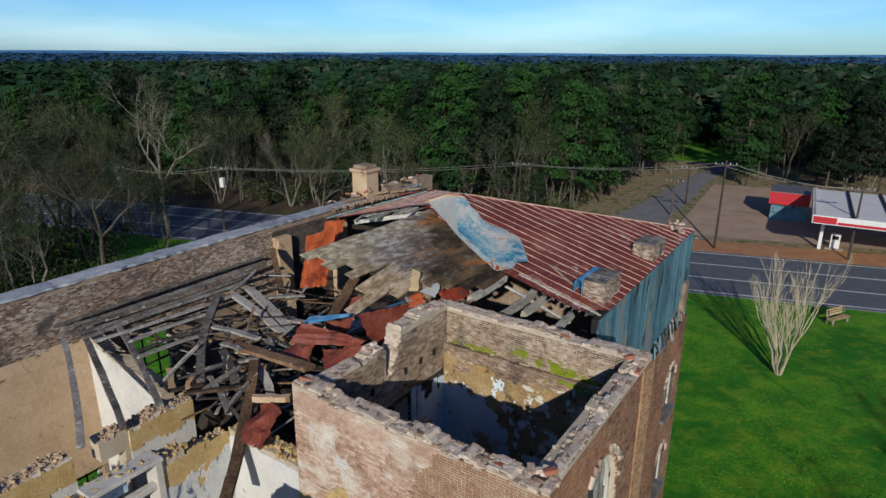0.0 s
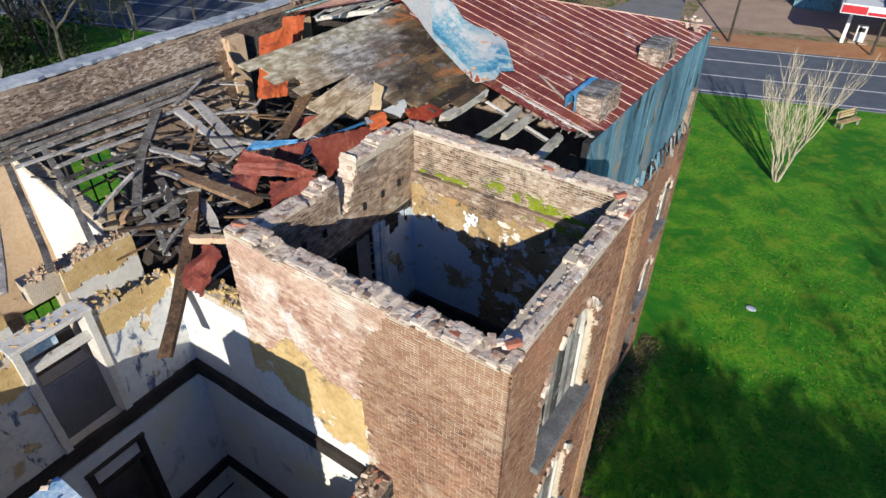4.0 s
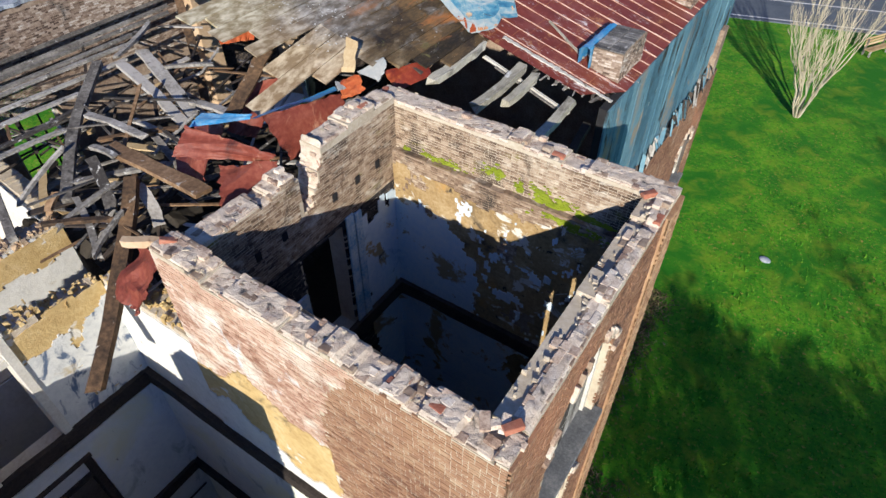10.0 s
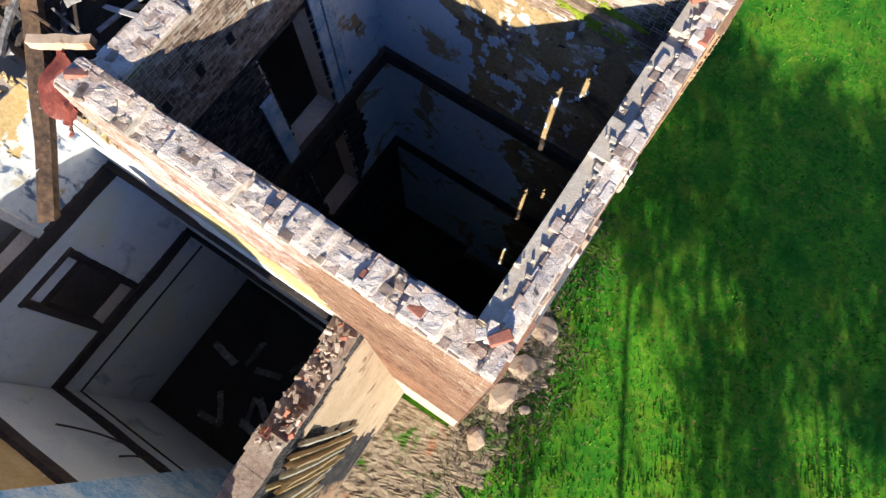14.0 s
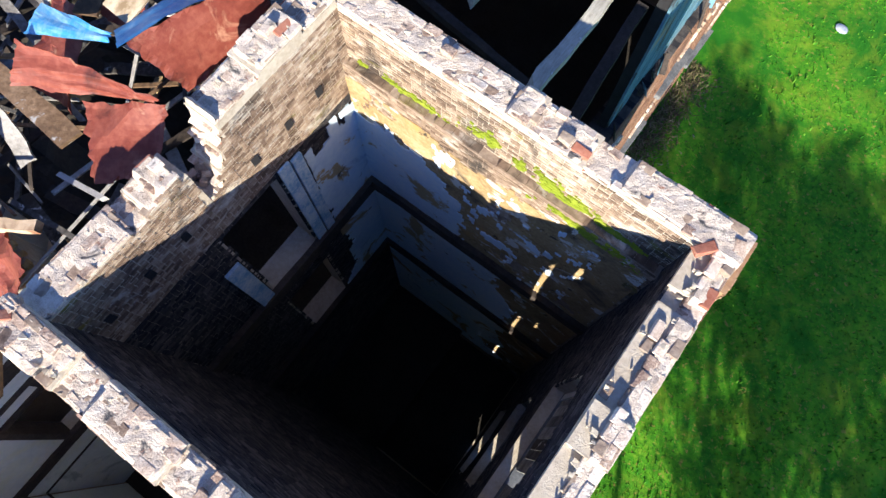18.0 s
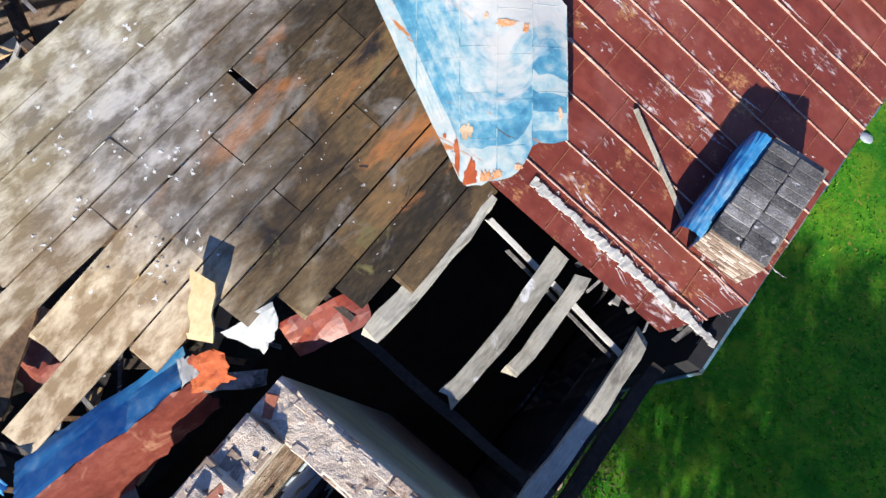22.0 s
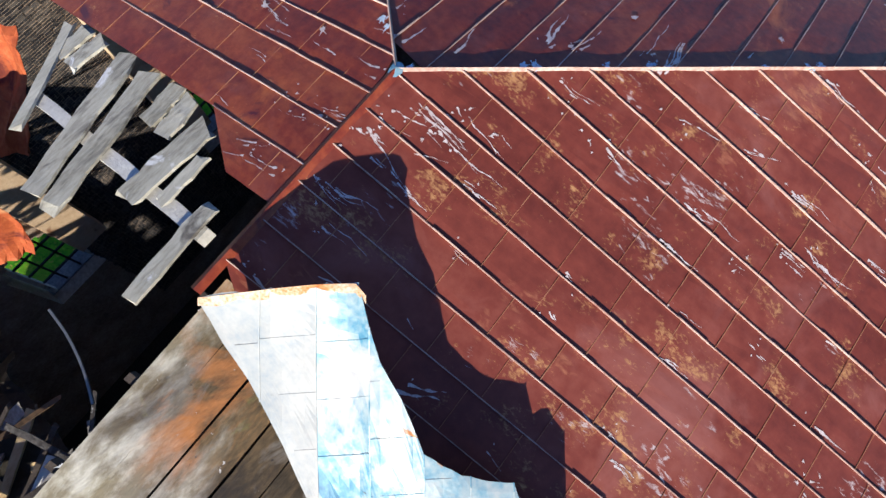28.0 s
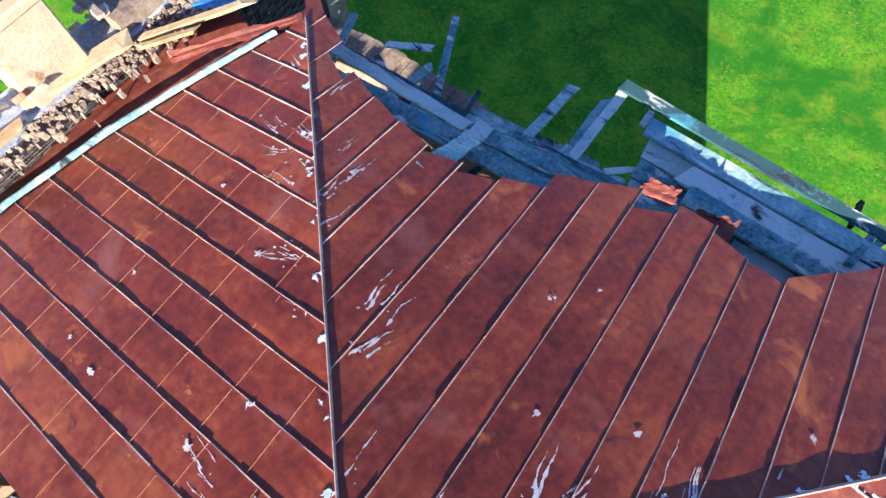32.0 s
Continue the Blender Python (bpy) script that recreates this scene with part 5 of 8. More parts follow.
lines = [410, 512, 608, 695, 782, 857, 928, 1000]
for u0, u1 in zip(lines, lines[1:]):
    s = Soup()
    n, cols = 26, 5
    vs = []
    for i in range(n + 1):
        for j in range(cols + 1):
            u = u0 + (u1 - u0) * j / cols
            top, bot = flap_top(u) + 8 * nz(u * 0.09, 3.3), flap_bot(u) + 8 * nz(u * 0.09, 8.3)
            v = top + (max(bot, top + 1) - top) * i / n
            x, y = flap_xy(u, v)
            vs.append((x, y, roof_z(x, y) + flap_h(u, v)))
    # panels of tin along the pan, each its own sheet
    cuts = [0] + list(range(2 + (int(u0) * 7) % 3, n - 1, 3)) + [n]
    for i0, i1 in zip(cuts, cuts[1:]):
        rows = [vs[i * (cols + 1):(i + 1) * (cols + 1)] for i in range(i0, i1 + 1)]
        pv = [p for row in rows for p in row]
        pf = [(i * (cols + 1) + j, i * (cols + 1) + j + 1, (i + 1) * (cols + 1) + j + 1, (i + 1) * (cols + 1) + j) for i in range(i1 - i0) for j in range(cols)]
        m = len(pv)
        s.add(pv + [(x, y, z - 0.006) for x, y, z in pv], pf + [tuple(reversed([i + m for i in f])) for f in pf])
    edge = [vs[i * (cols + 1) + cols] for i in range(n + 1)]
    for p0, p1 in zip(edge, edge[1:]):
        L = (Vector(p1) - Vector(p0)).length
        if L > 0.01:
            s.box((-0.003, -0.004, -0.002), (L + 0.003, 0.004, 0.006), frame_of(p0, p1))
    for q in range(9):
        v = 150 + 88 * q + (int(u0) * 37) % 60
        for j in range(cols):
            ua, ub = u0 + (u1 - u0) * j / cols, u0 + (u1 - u0) * (j + 1) / cols
            if flap_top(ua) + 12 < v < flap_bot(ua) - 12 and flap_top(ub) + 12 < v < flap_bot(ub) - 12:
                pa, pb = flap_xy(ua, v), flap_xy(ub, v)
                p0 = Vector((*pa, roof_z(*pa) + flap_h(ua, v)))
                p1 = Vector((*pb, roof_z(*pb) + flap_h(ub, v)))
                s.box((0, -0.002, 0.0), ((p1 - p0).length, 0.002, 0.0025), frame_of(p0, p1))
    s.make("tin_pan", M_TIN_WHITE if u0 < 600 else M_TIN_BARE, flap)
rim_v = []
for i in range(18):
    u = 410 + 280 * i / 17
    v = flap_top(u)
    x, y = flap_xy(u, v)
    z = roof_z(x, y) + flap_h(u, v)
    x2, y2 = flap_xy(u, v + 13 + 6 * nz(i * 0.7, 2.2))
    rim_v += [(x, y, z + 0.006), (x2, y2, roof_z(x2, y2) + flap_h(u, v + 16) + 0.006)]
mesh_ob("rusted_edge", rim_v, [(2 * i, 2 * i + 1, 2 * i + 3, 2 * i + 2) for i in range(17)], M_RUST_EDGE, flap, "rust-orange folded edge")

for k, (u, v, du, dv, mat) in enumerate(((777, 835, 5, 44, M_RUST), (804, 850, 13, 28, M_RUST), (834, 862, 10, 18, M_RUST_EDGE), (797, 764, 13, 15, M_TAN), (776, 792, 5, 16, M_RUST), (858, 852, 10, 12, M_RUST_EDGE), (900, 838, 9, 6, M_RUST_EDGE),
                                        (874, 560, 20, 7, M_RUST_EDGE), (915, 570, 6, 9, M_RUST_EDGE), (985, 738, 4, 12, M_RUST_EDGE), (835, 548, 4, 6, M_RUST_EDGE), (752, 770, 3, 5, M_RUST))):
    vs, rim_n = [], 26
    for i in range(rim_n + 1):
        q = 0.0 if i == rim_n else 1.0 + 0.8 * nz(i * 1.3, k * 3.7)
        a = 2 * math.pi * i / rim_n
        pu, pv = u + du * q * math.cos(a), v + dv * q * math.sin(a)
        pv = min(pv, flap_bot(pu) - 3)
        x, y = flap_xy(pu, pv)
        vs.append((x, y, roof_z(x, y) + flap_h(pu, pv) + 0.008))
    mesh_ob("rust_patch", vs, [(i, (i + 1) % rim_n, rim_n) for i in range(rim_n)], mat, flap, "torn rusty scrap of tin")

# lime splashes run down from hips and ridge
def splat(s, x, y, size, r, up):
    """A spattered spot with a few thrown spokes."""
    n = r.randint(18, 24)
    vs = [(x, y, roof_z(x, y) + up)]
    ph = r.uniform(0, 99)
    for i in range(n):
        a = 2 * math.pi * i / n
        q = size * (0.62 + 0.55 * nz(math.cos(a) * 1.6 + ph, math.sin(a) * 1.6)) * (r.uniform(1.5, 2.8) if r.random() < 0.12 else r.uniform(0.85, 1.0))
        px, py = x + q * math.cos(a), y + q * math.sin(a)
        vs.append((px, py, roof_z(px, py) + up))
    s.add(vs, [(0, 1 + i, 1 + (i + 1) % n) for i in range(n)])


def splashes(parent, count, pick, down, seed, reach=0.4, wide=0.011, base=0.0275):
    """Wandering runs of uneven width, with spots beside them."""
    r = random.Random(seed)
    s = Soup()
    for _ in range(count):
        x, y = pick(r)
        a = r.gauss(0, 0.16)
        dx = down[0] * math.cos(a) - down[1] * math.sin(a)
        dy = down[0] * math.sin(a) + down[1] * math.cos(a)
        for _ in range(r.choice((1, 1, 2, 2, 3, 5))):
            L, w = r.uniform(0.2, 1.0) ** 2 * reach + 0.03, r.uniform(0.3, 1.0) * wide
            side, back = r.gauss(0, 0.035), r.uniform(-0.1, 0.1)
            px, py = x - dy * side + dx * back, y + dx * side + dy * back
            vs = []
            n = max(4, int(L / 0.02))
            for i in range(n + 1):
                t = i / n
                ww = w * (1.15 - 0.9 * t) * max(0.0, 0.55 + 1.1 * nz(t * L * 22, px * 5, py * 5) + r.uniform(-0.35, 0.35))
                wig = 0.035 * nz(t * L * 5, px * 3, py * 3) + 0.008 * nz(t * L * 25, px * 4, py * 2)
                cx, cy = px + dx * L * t - dy * wig, py + dy * L * t + dx * wig
                for sg in (-1, 1):
                    qx, qy = cx - dy * ww * sg, cy + dx * ww * sg
                    vs.append((qx, qy, roof_z(qx, qy) + base + 0.007 * nz(qx * 2.3, qy * 2.3, 1.0)))
            s.add(vs, [(2 * i, 2 * i + 1, 2 * i + 3, 2 * i + 2) for i in range(n)])
        for _ in range(r.randint(0, 4)):
            splat(s, x + r.gauss(0, 0.07), y + r.gauss(0, 0.07), r.uniform(0.006, 0.02), r, base + 0.004)
    s.make("lime_splash", M_LIME, parent, "white streaks of bird lime", "stuff")


def near_hip_e(r):
    t = r.random() ** 1.6 * 5.5
    d = abs(r.gauss(0, 0.35))
    return RIDGE_X + t + d + 0.05, APEX_Y + t - d * 0.3


def anywhere_e(r):
    y = r.uniform(13.6, 22.0)
    x0 = RIDGE_X + max(0.1, y - APEX_Y, (14.9 - y) / 0.45)
    return r.uniform(x0 + 0.1, EAVE_E - 0.3), y


splashes(east_slope, 10, near_hip_e, (1, 0), 1, 0.6, 0.013)
splashes(east_slope, 14, lambda r: (RIDGE_X + abs(r.gauss(0, 0.3)) + 0.04, r.uniform(14.5, 17.0)), (1, -0.1), 2, 0.6)
splashes(east_slope, 45, anywhere_e, (1, 0), 3, 0.3, 0.014)
splashes(east_slope, 45, lambda r: (lambda k: (k[0], math.floor((k[1] - 13.31) / PAN) * PAN + 13.31 + r.uniform(0.02, 0.1)))(anywhere_e(r)), (1, 0), 9, 0.45, 0.016)
splashes(east_slope, 9, lambda r: (RIDGE_X + abs(r.gauss(0, 0.35)) + 0.05, APEX_Y - abs(r.gauss(0, 0.45))), (1, 0), 8, 0.5, 0.014)
splashes(east_slope, 26, lambda r: (r.uniform(-6.6, -4.6), r.uniform(13.4, 14.2)), (1, -0.15), 6, 0.3)
# spatters on the bare boards
r = random.Random(61)
s = Soup()
for k in range(150):
    x, y = r.uniform(-10.4, -7.4), r.uniform(10.4, 13.6)
    if y > 14.4 - (x - RIDGE_X) * 0.45 or x < -10.4 + max(0.0, 11.3 - y) * 0.1 or x > -8.4 and y < 11.9:
        continue
    pale = -x - 0.75 * y > -0.1
    if pale or r.random() < 0.6:
        for _ in range(r.choice((1, 1, 2, 4)) if pale else 1):
            splat(s, x + r.gauss(0, 0.04), y + r.gauss(0, 0.05), r.uniform(0.006, 0.026) if pale else r.uniform(0.004, 0.011), r, -0.0075)
s.make("lime_splash", M_PLASTER, deck, "white spatters of bird lime", "stuff")
splashes(west_slope, 14, lambda r: (RIDGE_X - abs(r.gauss(0, 0.7)) - 0.05, r.uniform(15.6, 17.0)), (-1, 0), 4)
splashes(west_slope, 14, lambda r: (lambda t, d: (RIDGE_X - t - d, APEX_Y + t - 0.2 * d))(r.random() * 4, abs(r.gauss(0, 0.3))), (-1, 0), 7, 0.35, 0.010)
splashes(north_slope, 20, lambda r: (lambda t, d: (RIDGE_X + t * r.choice((-1, 1)), APEX_Y + abs(t) + d + 0.05))(r.random() ** 1.5 * 4, abs(r.gauss(0, 0.3))), (0, 1), 5, 0.5, 0.020)
# single spots on the west and north slopes, and along the hips where birds perch
for parent, seed, num, spot in ((west_slope, 71, 12, lambda r: (r.uniform(-14.8, -11.3), r.uniform(15.9, 20.5))), (north_slope, 72, 13, lambda r: (r.uniform(-10.5, -6.3), r.uniform(17.8, 21.4))),
                                (west_slope, 73, 18, lambda r: (lambda t: (RIDGE_X - t - 0.05, APEX_Y + t - 0.02))(PAN * r.randint(1, 9) + r.gauss(0, 0.03))),
                                (north_slope, 74, 26, lambda r: (lambda t: (RIDGE_X + t, APEX_Y + t + 0.07))(PAN * r.randint(0, 12) + r.gauss(0, 0.04)))):
    r = random.Random(seed)
    s = Soup()
    for _ in range(num):
        x, y = spot(r)
        if parent == west_slope and (y > APEX_Y and RIDGE_X - x < y - APEX_Y + 0.02 or x < west_edge(y) + 0.1) or parent == north_slope and (y < APEX_Y + abs(x - RIDGE_X) + 0.03 or y > torn(x) - 0.25):
            continue
        for _ in range(r.randint(1, 3)):
            splat(s, x + r.gauss(0, 0.02), y + r.gauss(0, 0.02), r.uniform(0.012, 0.045), r, 0.036)
    if s.v:
        s.make("lime_spots", M_PLASTER_SKYBLUE if seed > 72 else M_LIME, parent, "pale spots of bird lime", "stuff")

# ---- land ----
def disc(r_in, r_out, rings, seg, zf, cx=-8.0, cy=12.0):
    vs, fs = [], []
    for i in range(rings + 1):
        rr = r_in * (r_out / r_in) ** (i / rings)
        for j in range(seg):
            a = 2 * math.pi * j / seg
            x, y = cx + rr * math.cos(a), cy + rr * math.sin(a)
            vs.append((x, y, zf(x, y)))
    for i in range(rings):
        for j in range(seg):
            k0, k1 = i * seg + j, i * seg + (j + 1) % seg
            fs.append((k0, k1, k1 + seg, k0 + seg))
    vs.append((cx, cy, zf(cx, cy)))
    c = len(vs) - 1
    for j in range(seg):
        fs.append((c, j, (j + 1) % seg))
    return vs, [tuple(reversed(f)) if i < rings * seg else f for i, f in enumerate(fs)]


v, f = disc(4, 4900, 60, 96, lambda x, y: 0.03 * nz(x * 0.1, y * 0.1) if abs(x) < 60 and -20 < y < 52 else -0.06)
ground = tagged(mesh_ob("ground", v, f, M_GRASS), "mown green lawn with worn and dry patches", "grass", kind="structure")

RU = Vector((0.955, 0.297, 0))
RN = Vector((-0.297, 0.955, 0))
RO = Vector((-8.9, 54.8, 0))


def road_pt(s, t, z=0.0):
    p = RO + RU * s + RN * t
    return (p.x, p.y, z)


def ribbon(name, s0, s1, t0, t1, z, mat, parent=None, label="", kind="structure", step=8):
    n = max(1, int((s1 - s0) / step))
    vs, fs = [], []
    for i in range(n + 1):
        s = s0 + (s1 - s0) * i / n
        for t, zz in ((t0, z - 0.1), (t0, z), (t1, z), (t1, z - 0.1)):
            vs.append(road_pt(s, t, zz))
    for i in range(n):
        for j in range(3):
            k = i * 4 + j
            fs.append((k + 1, k, k + 4, k + 5))
    return mesh_ob(name, vs, fs, mat, parent, label, kind)


road = tagged(ribbon("road", -260, 260, 0, 13.0, 0.03, M_ASPHALT), "blue-grey asphalt highway with pale lane lines", "road")
for t in (0.5, 4.4, 8.6, 12.5):
    s = -200.0
    while s < 200:
        e = s + 12.0
        ribbon("lane_line", s, e, t - 0.08, t + 0.08, 0.036, M_LINE, road, step=12)
        s = e
bank = tagged(ribbon("verge", -10, 260, 13.2, 17.5, 0.02, M_CLAY), "bare red clay verge beside the highway", "verge")
wood_floor = tagged(ribbon("forest_floor", -260, -34, 19.9, 190, 0.0, M_LITTER), "brown leaf litter under the trees", "ground")
wood_floor2 = tagged(ribbon("forest_floor", 20, 260, 62, 190, 0.0, M_LITTER), "brown leaf litter under the trees", "ground")
side_ground = tagged(ribbon("roadside_ground", -34, 60, 13.1, 75, 0.004, M_DIRT), "tan and mossy bare ground beside the side road", "ground")
bank2 = tagged(ribbon("verge", -260, -30, 13.2, 20.0, 0.02, M_LITTER), "brown leaf-strewn bank below the trees", "verge")
v = [(-27.5, 68.5, 0.02), (-17.0, 71.6, 0.02), (-18.9, 81, 0.02), (-18.8, 89, 0.02), (-19.8, 111.5, 0.02), (-18.5, 132, 0.02), (-21.5, 132, 0.02), (-22.8, 112.5, 0.02), (-24.0, 89.6, 0.02), (-24.8, 77, 0.02)]
side = tagged(mesh_ob("side_road", v, [(0, 1, 2, 9), (9, 2, 3, 8), (8, 3, 4, 7), (7, 4, 5, 6)], M_ROAD_OLD, kind="structure"), "narrow side road running into the woods", "road")
lot = tagged(mesh_ob("pavement", [(-16.6, 72.6, 0.015), (24, 86, 0.015), (20, 118, 0.015), (-18.5, 106, 0.015)], [(0, 1, 2, 3)], M_LOT, kind="structure"), "tan unpaved forecourt of the filling station", "pavement")

# ---- trees ----
def limb(s, a, b, r0, r1, seg=4, sides=4, wig=0.0, r=random):
    a, b = Vector(a), Vector(b)
    d = b - a
    m = frame_of(a, b, (0.3, 0.9, 0.2))
    L = d.length
    pts = []
    vs, fs = [], []
    for i in range(seg + 1):
        t = i / seg
        off = Vector((0, r.uniform(-1, 1) * wig * L, r.uniform(-1, 1) * wig * L)) if 0 < i < seg else Vector((0, 0, 0))
        c = m @ (Vector((L * t, 0, 0)) + off)
        pts.append(c)
        rr = r0 + (r1 - r0) * t
        for k in range(sides):
            q = 2 * math.pi * k / sides
            vs.append(c + m.to_3x3() @ Vector((0, rr * math.cos(q), rr * math.sin(q))))
    for i in range(seg):
        for k in range(sides):
            fs.append((i * sides + k, i * sides + (k + 1) % sides, (i + 1) * sides + (k + 1) % sides, (i + 1) * sides + k))
    s.add(vs, fs)
    return pts


def branch_tree(seed, h, stems=1, spread=0.5, depth=4, r0=0.16, sides=4, up=0.3):
    """Bare wood: limbs that fork and taper."""
    r = random.Random(seed)
    s = Soup()
    tips = []

    def grow(a, d, L, rad, lev):
        b = a + d * L
        pts = limb(s, a, b, rad, rad * 0.62, 3 if lev < 3 else 2, sides if lev < 2 else 3, 0.05, r)
        if lev >= depth:
            tips.append(b)
            return
        for _ in range(3 if lev < depth - 1 else 4):
            q = r.choice(pts[1:])
            nd = (d + Vector((r.gauss(0, spread), r.gauss(0, spread), r.gauss(up, spread * 0.5)))).normalized()
            grow(q if r.random() < 0.7 else b, nd, L * r.uniform(0.5, 0.8), rad * 0.55, lev + 1)

    for i in range(stems):
        a = 2 * math.pi * i / stems + r.uniform(-0.4, 0.4)
        lean = 0.0 if stems == 1 else r.uniform(0.15, 0.42)
        d = Vector((math.cos(a) * lean, math.sin(a) * lean, 1)).normalized()
        base = Vector((math.cos(a) * 0.12, math.sin(a) * 0.12, -0.1)) if stems > 1 else Vector((0, 0, -0.2))
        grow(base, d, h * 0.42, r0, 0)
    return s, tips


def flakes(s, c, n, rad, size, r, flat=0.7, drop=0.0, face=None):
    """Small leaf clumps round a point; face: the way most of them look."""
    for _ in range(n):
        p = Vector(c) + Vector((r.gauss(0, rad), r.gauss(0, rad), r.gauss(-drop, rad * flat)))
        u = Vector((r.gauss(0, 1), r.gauss(0, 1), r.gauss(0, 0.6))).normalized()
        if face is not None:
            look_out = (face + Vector((r.gauss(0, 0.35), r.gauss(0, 0.35), r.gauss(0, 0.35)))).normalized()
            u = look_out.cross(u).normalized()
            w = look_out.cross(u)
        else:
            w = u.cross(Vector((r.gauss(0, 1), r.gauss(0, 1), r.gauss(0, 1)))).normalized()
        k = size * r.uniform(0.5, 1.3)
        s.add([p - u * k, p + w * k * 0.5, p + u * k, p - w * k * 0.5], [(0, 1, 2, 3)])


def pine(seed, h, bare=0.0, num=24, size=0.36):
    r = random.Random(seed)
    t, c = Soup(), Soup()
    pts = limb(t, (0, 0, -0.3), (r.uniform(-0.4, 0.4), r.uniform(-0.4, 0.4), h), 0.2, 0.04, 8, 6, 0.008, r)
    z = h * (bare or r.uniform(0.22, 0.36))
    while z < h:
        k = (z / h)
        wid = (1 - k) ** 0.55 * h * 0.27 + 0.5
        for _ in range(r.randint(3, 5)):
            a = r.uniform(0, 6.28)
            L = wid * r.uniform(0.55, 1.1)
            e = Vector((math.cos(a) * L, math.sin(a) * L, z + r.uniform(-0.1, 0.35) * L))
            limb(t, (0, 0, z), e, 0.05, 0.015, 2, 3, 0.03, r)
            face = Vector((math.cos(a) * 0.9, math.sin(a) * 0.9, 0.55))
            flakes(c, e, num, 0.55, size, r, 0.5, 0.0, face)
            flakes(c, e * 0.6 + Vector((0, 0, z * 0.4)), num // 2 + 2, 0.5, size, r, 0.55, 0.0, face)
        z += r.uniform(0.5, 0.9)
    flakes(c, (0, 0, h), 30, 0.4, 0.3, r)
    return t, c


def make_tree(name, label, wood, leaf, mw, ml, leafname="crown"):
    e = thing(name, label, "tree", "trees of the wood")
    wood.make("trunk", mw, e)
    if leaf:
        leaf.make(leafname, ml, e)
    return e


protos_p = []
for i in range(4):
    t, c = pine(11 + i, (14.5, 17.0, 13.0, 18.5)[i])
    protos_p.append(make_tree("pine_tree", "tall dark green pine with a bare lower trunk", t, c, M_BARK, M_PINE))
t, c = pine(19, 15.5, 0.74, 70, 0.17)
shade_pine = make_tree("pine_tree", "tall pine with a long bare trunk beside the lawn", t, c, M_BARK, M_PINE)
protos_b = []
for i in range(4):
    s, tips = branch_tree(31 + i, (11, 13, 9, 12)[i], 1 + i % 2, 0.42, 5, 0.13, 4, 0.2)
    c = Soup()
    rr = random.Random(i)
    for p in tips:
        flakes(c, p, 2 if i % 2 == 0 else 4, 0.4, 0.10 if i % 2 == 0 else 0.15, rr)
    protos_b.append(make_tree("bare_tree", "leafless winter tree with pale grey limbs" if i % 2 == 0 else "thin tree with a haze of spring green", s, c, M_BARK_GREY, M_WOODS if i % 2 == 0 else M_BUD))
protos_g = []
for i in range(2):
    s, tips = branch_tree(51 + i, (15.5, 14)[i], 1 + i, 0.5, 6, 0.26, 5, 0.16)
    c = Soup()
    rr = random.Random(60 + i)
    for p in tips:
        flakes(c, p, 6, 0.5, 0.075, rr)
    protos_g.append(make_tree("tall_bare_tree", "tall leafless tree with pale spreading limbs by the road", s, c, M_BARK_GREY, M_BUD))
protos_s = []
for i in range(2):
    c, t = Soup(), Soup()
    rr = random.Random(80 + i)
    for _ in range(9):
        a = rr.uniform(0, 6.28)
        e = Vector((math.cos(a) * rr.uniform(0.3, 1.6), math.sin(a) * rr.uniform(0.3, 1.6), rr.uniform(1.0, 3.4)))
        limb(t, (0, 0, -0.1), e, 0.04, 0.01, 3, 3, 0.08, rr)
        flakes(c, e, 26, 0.5, 0.2, rr)
    protos_s.append(make_tree("shrub", "tangled understorey shrub with sparse leaves", t, c, M_BARK, M_BUD))


def place(proto, x, y, sc, first={}):
    m = pose(x, y, 0, 0, 0, random.uniform(0, 360)) @ Matrix.Scale(sc, 4)
    if proto.name not in first:
        first[proto.name] = 1
        proto.matrix_basis = m
        return
    o = copy_thing(proto, m)
    o.matrix_basis = m


r = random.Random(5)


def on_open(x, y):
    """Road, side road and forecourt stay clear."""
    p = Vector((x, y, 0)) - RO
    t = p.dot(RN)
    if t < 16:
        return True
    if -28.5 < x < -16 and y < 96 or -25.5 < x < -16.5 and y < 134:
        return True
    return x > -18 and y < 104 and x < 40


count = {"p": 0, "b": 0, "s": 0}
for i in range(9000):
    a = r.uniform(-12, 92)
    d = 55 + 125 * r.random() ** 1.1
    ang = radians(90 + a)
    x, y = d * math.cos(ang), d * math.sin(ang)
    if on_open(x, y):
        continue
    t = (Vector((x, y, 0)) - RO).dot(RN)
    roll = r.random()
    if t < 24:
        kind = "b" if roll < 0.30 else ("s" if roll < 0.85 else "p")
        sc = r.uniform(0.55, 0.85) * (0.62 if kind == "p" else 1.0)
    elif t < 38:
        kind = "b" if roll < 0.35 else ("s" if roll < 0.5 else "p")
        sc = r.uniform(0.65, 0.95)
    else:
        kind = "p" if roll < 0.88 else "b"
        sc = r.uniform(0.62, 0.97)
    limit = {"p": 270, "b": 150, "s": 170}[kind]
    if count[kind] >= limit:
        continue
    count[kind] += 1
    place(r.choice({"p": protos_p, "b": protos_b, "s": protos_s}[kind]), x, y, sc)

# tall pines beside the side road and behind the filling station
for k in range(30):
    az, d = (radians(r.uniform(18.5, 34)), r.uniform(92, 128)) if k < 18 else (radians(r.uniform(-3, 8)), r.uniform(118, 140))
    x, y = -d * math.sin(az), d * math.cos(az)
    if not on_open(x, y):
        place(protos_p[k % 4], x, y, r.uniform(0.88, 1.02) if k < 18 else r.uniform(0.75, 0.9))
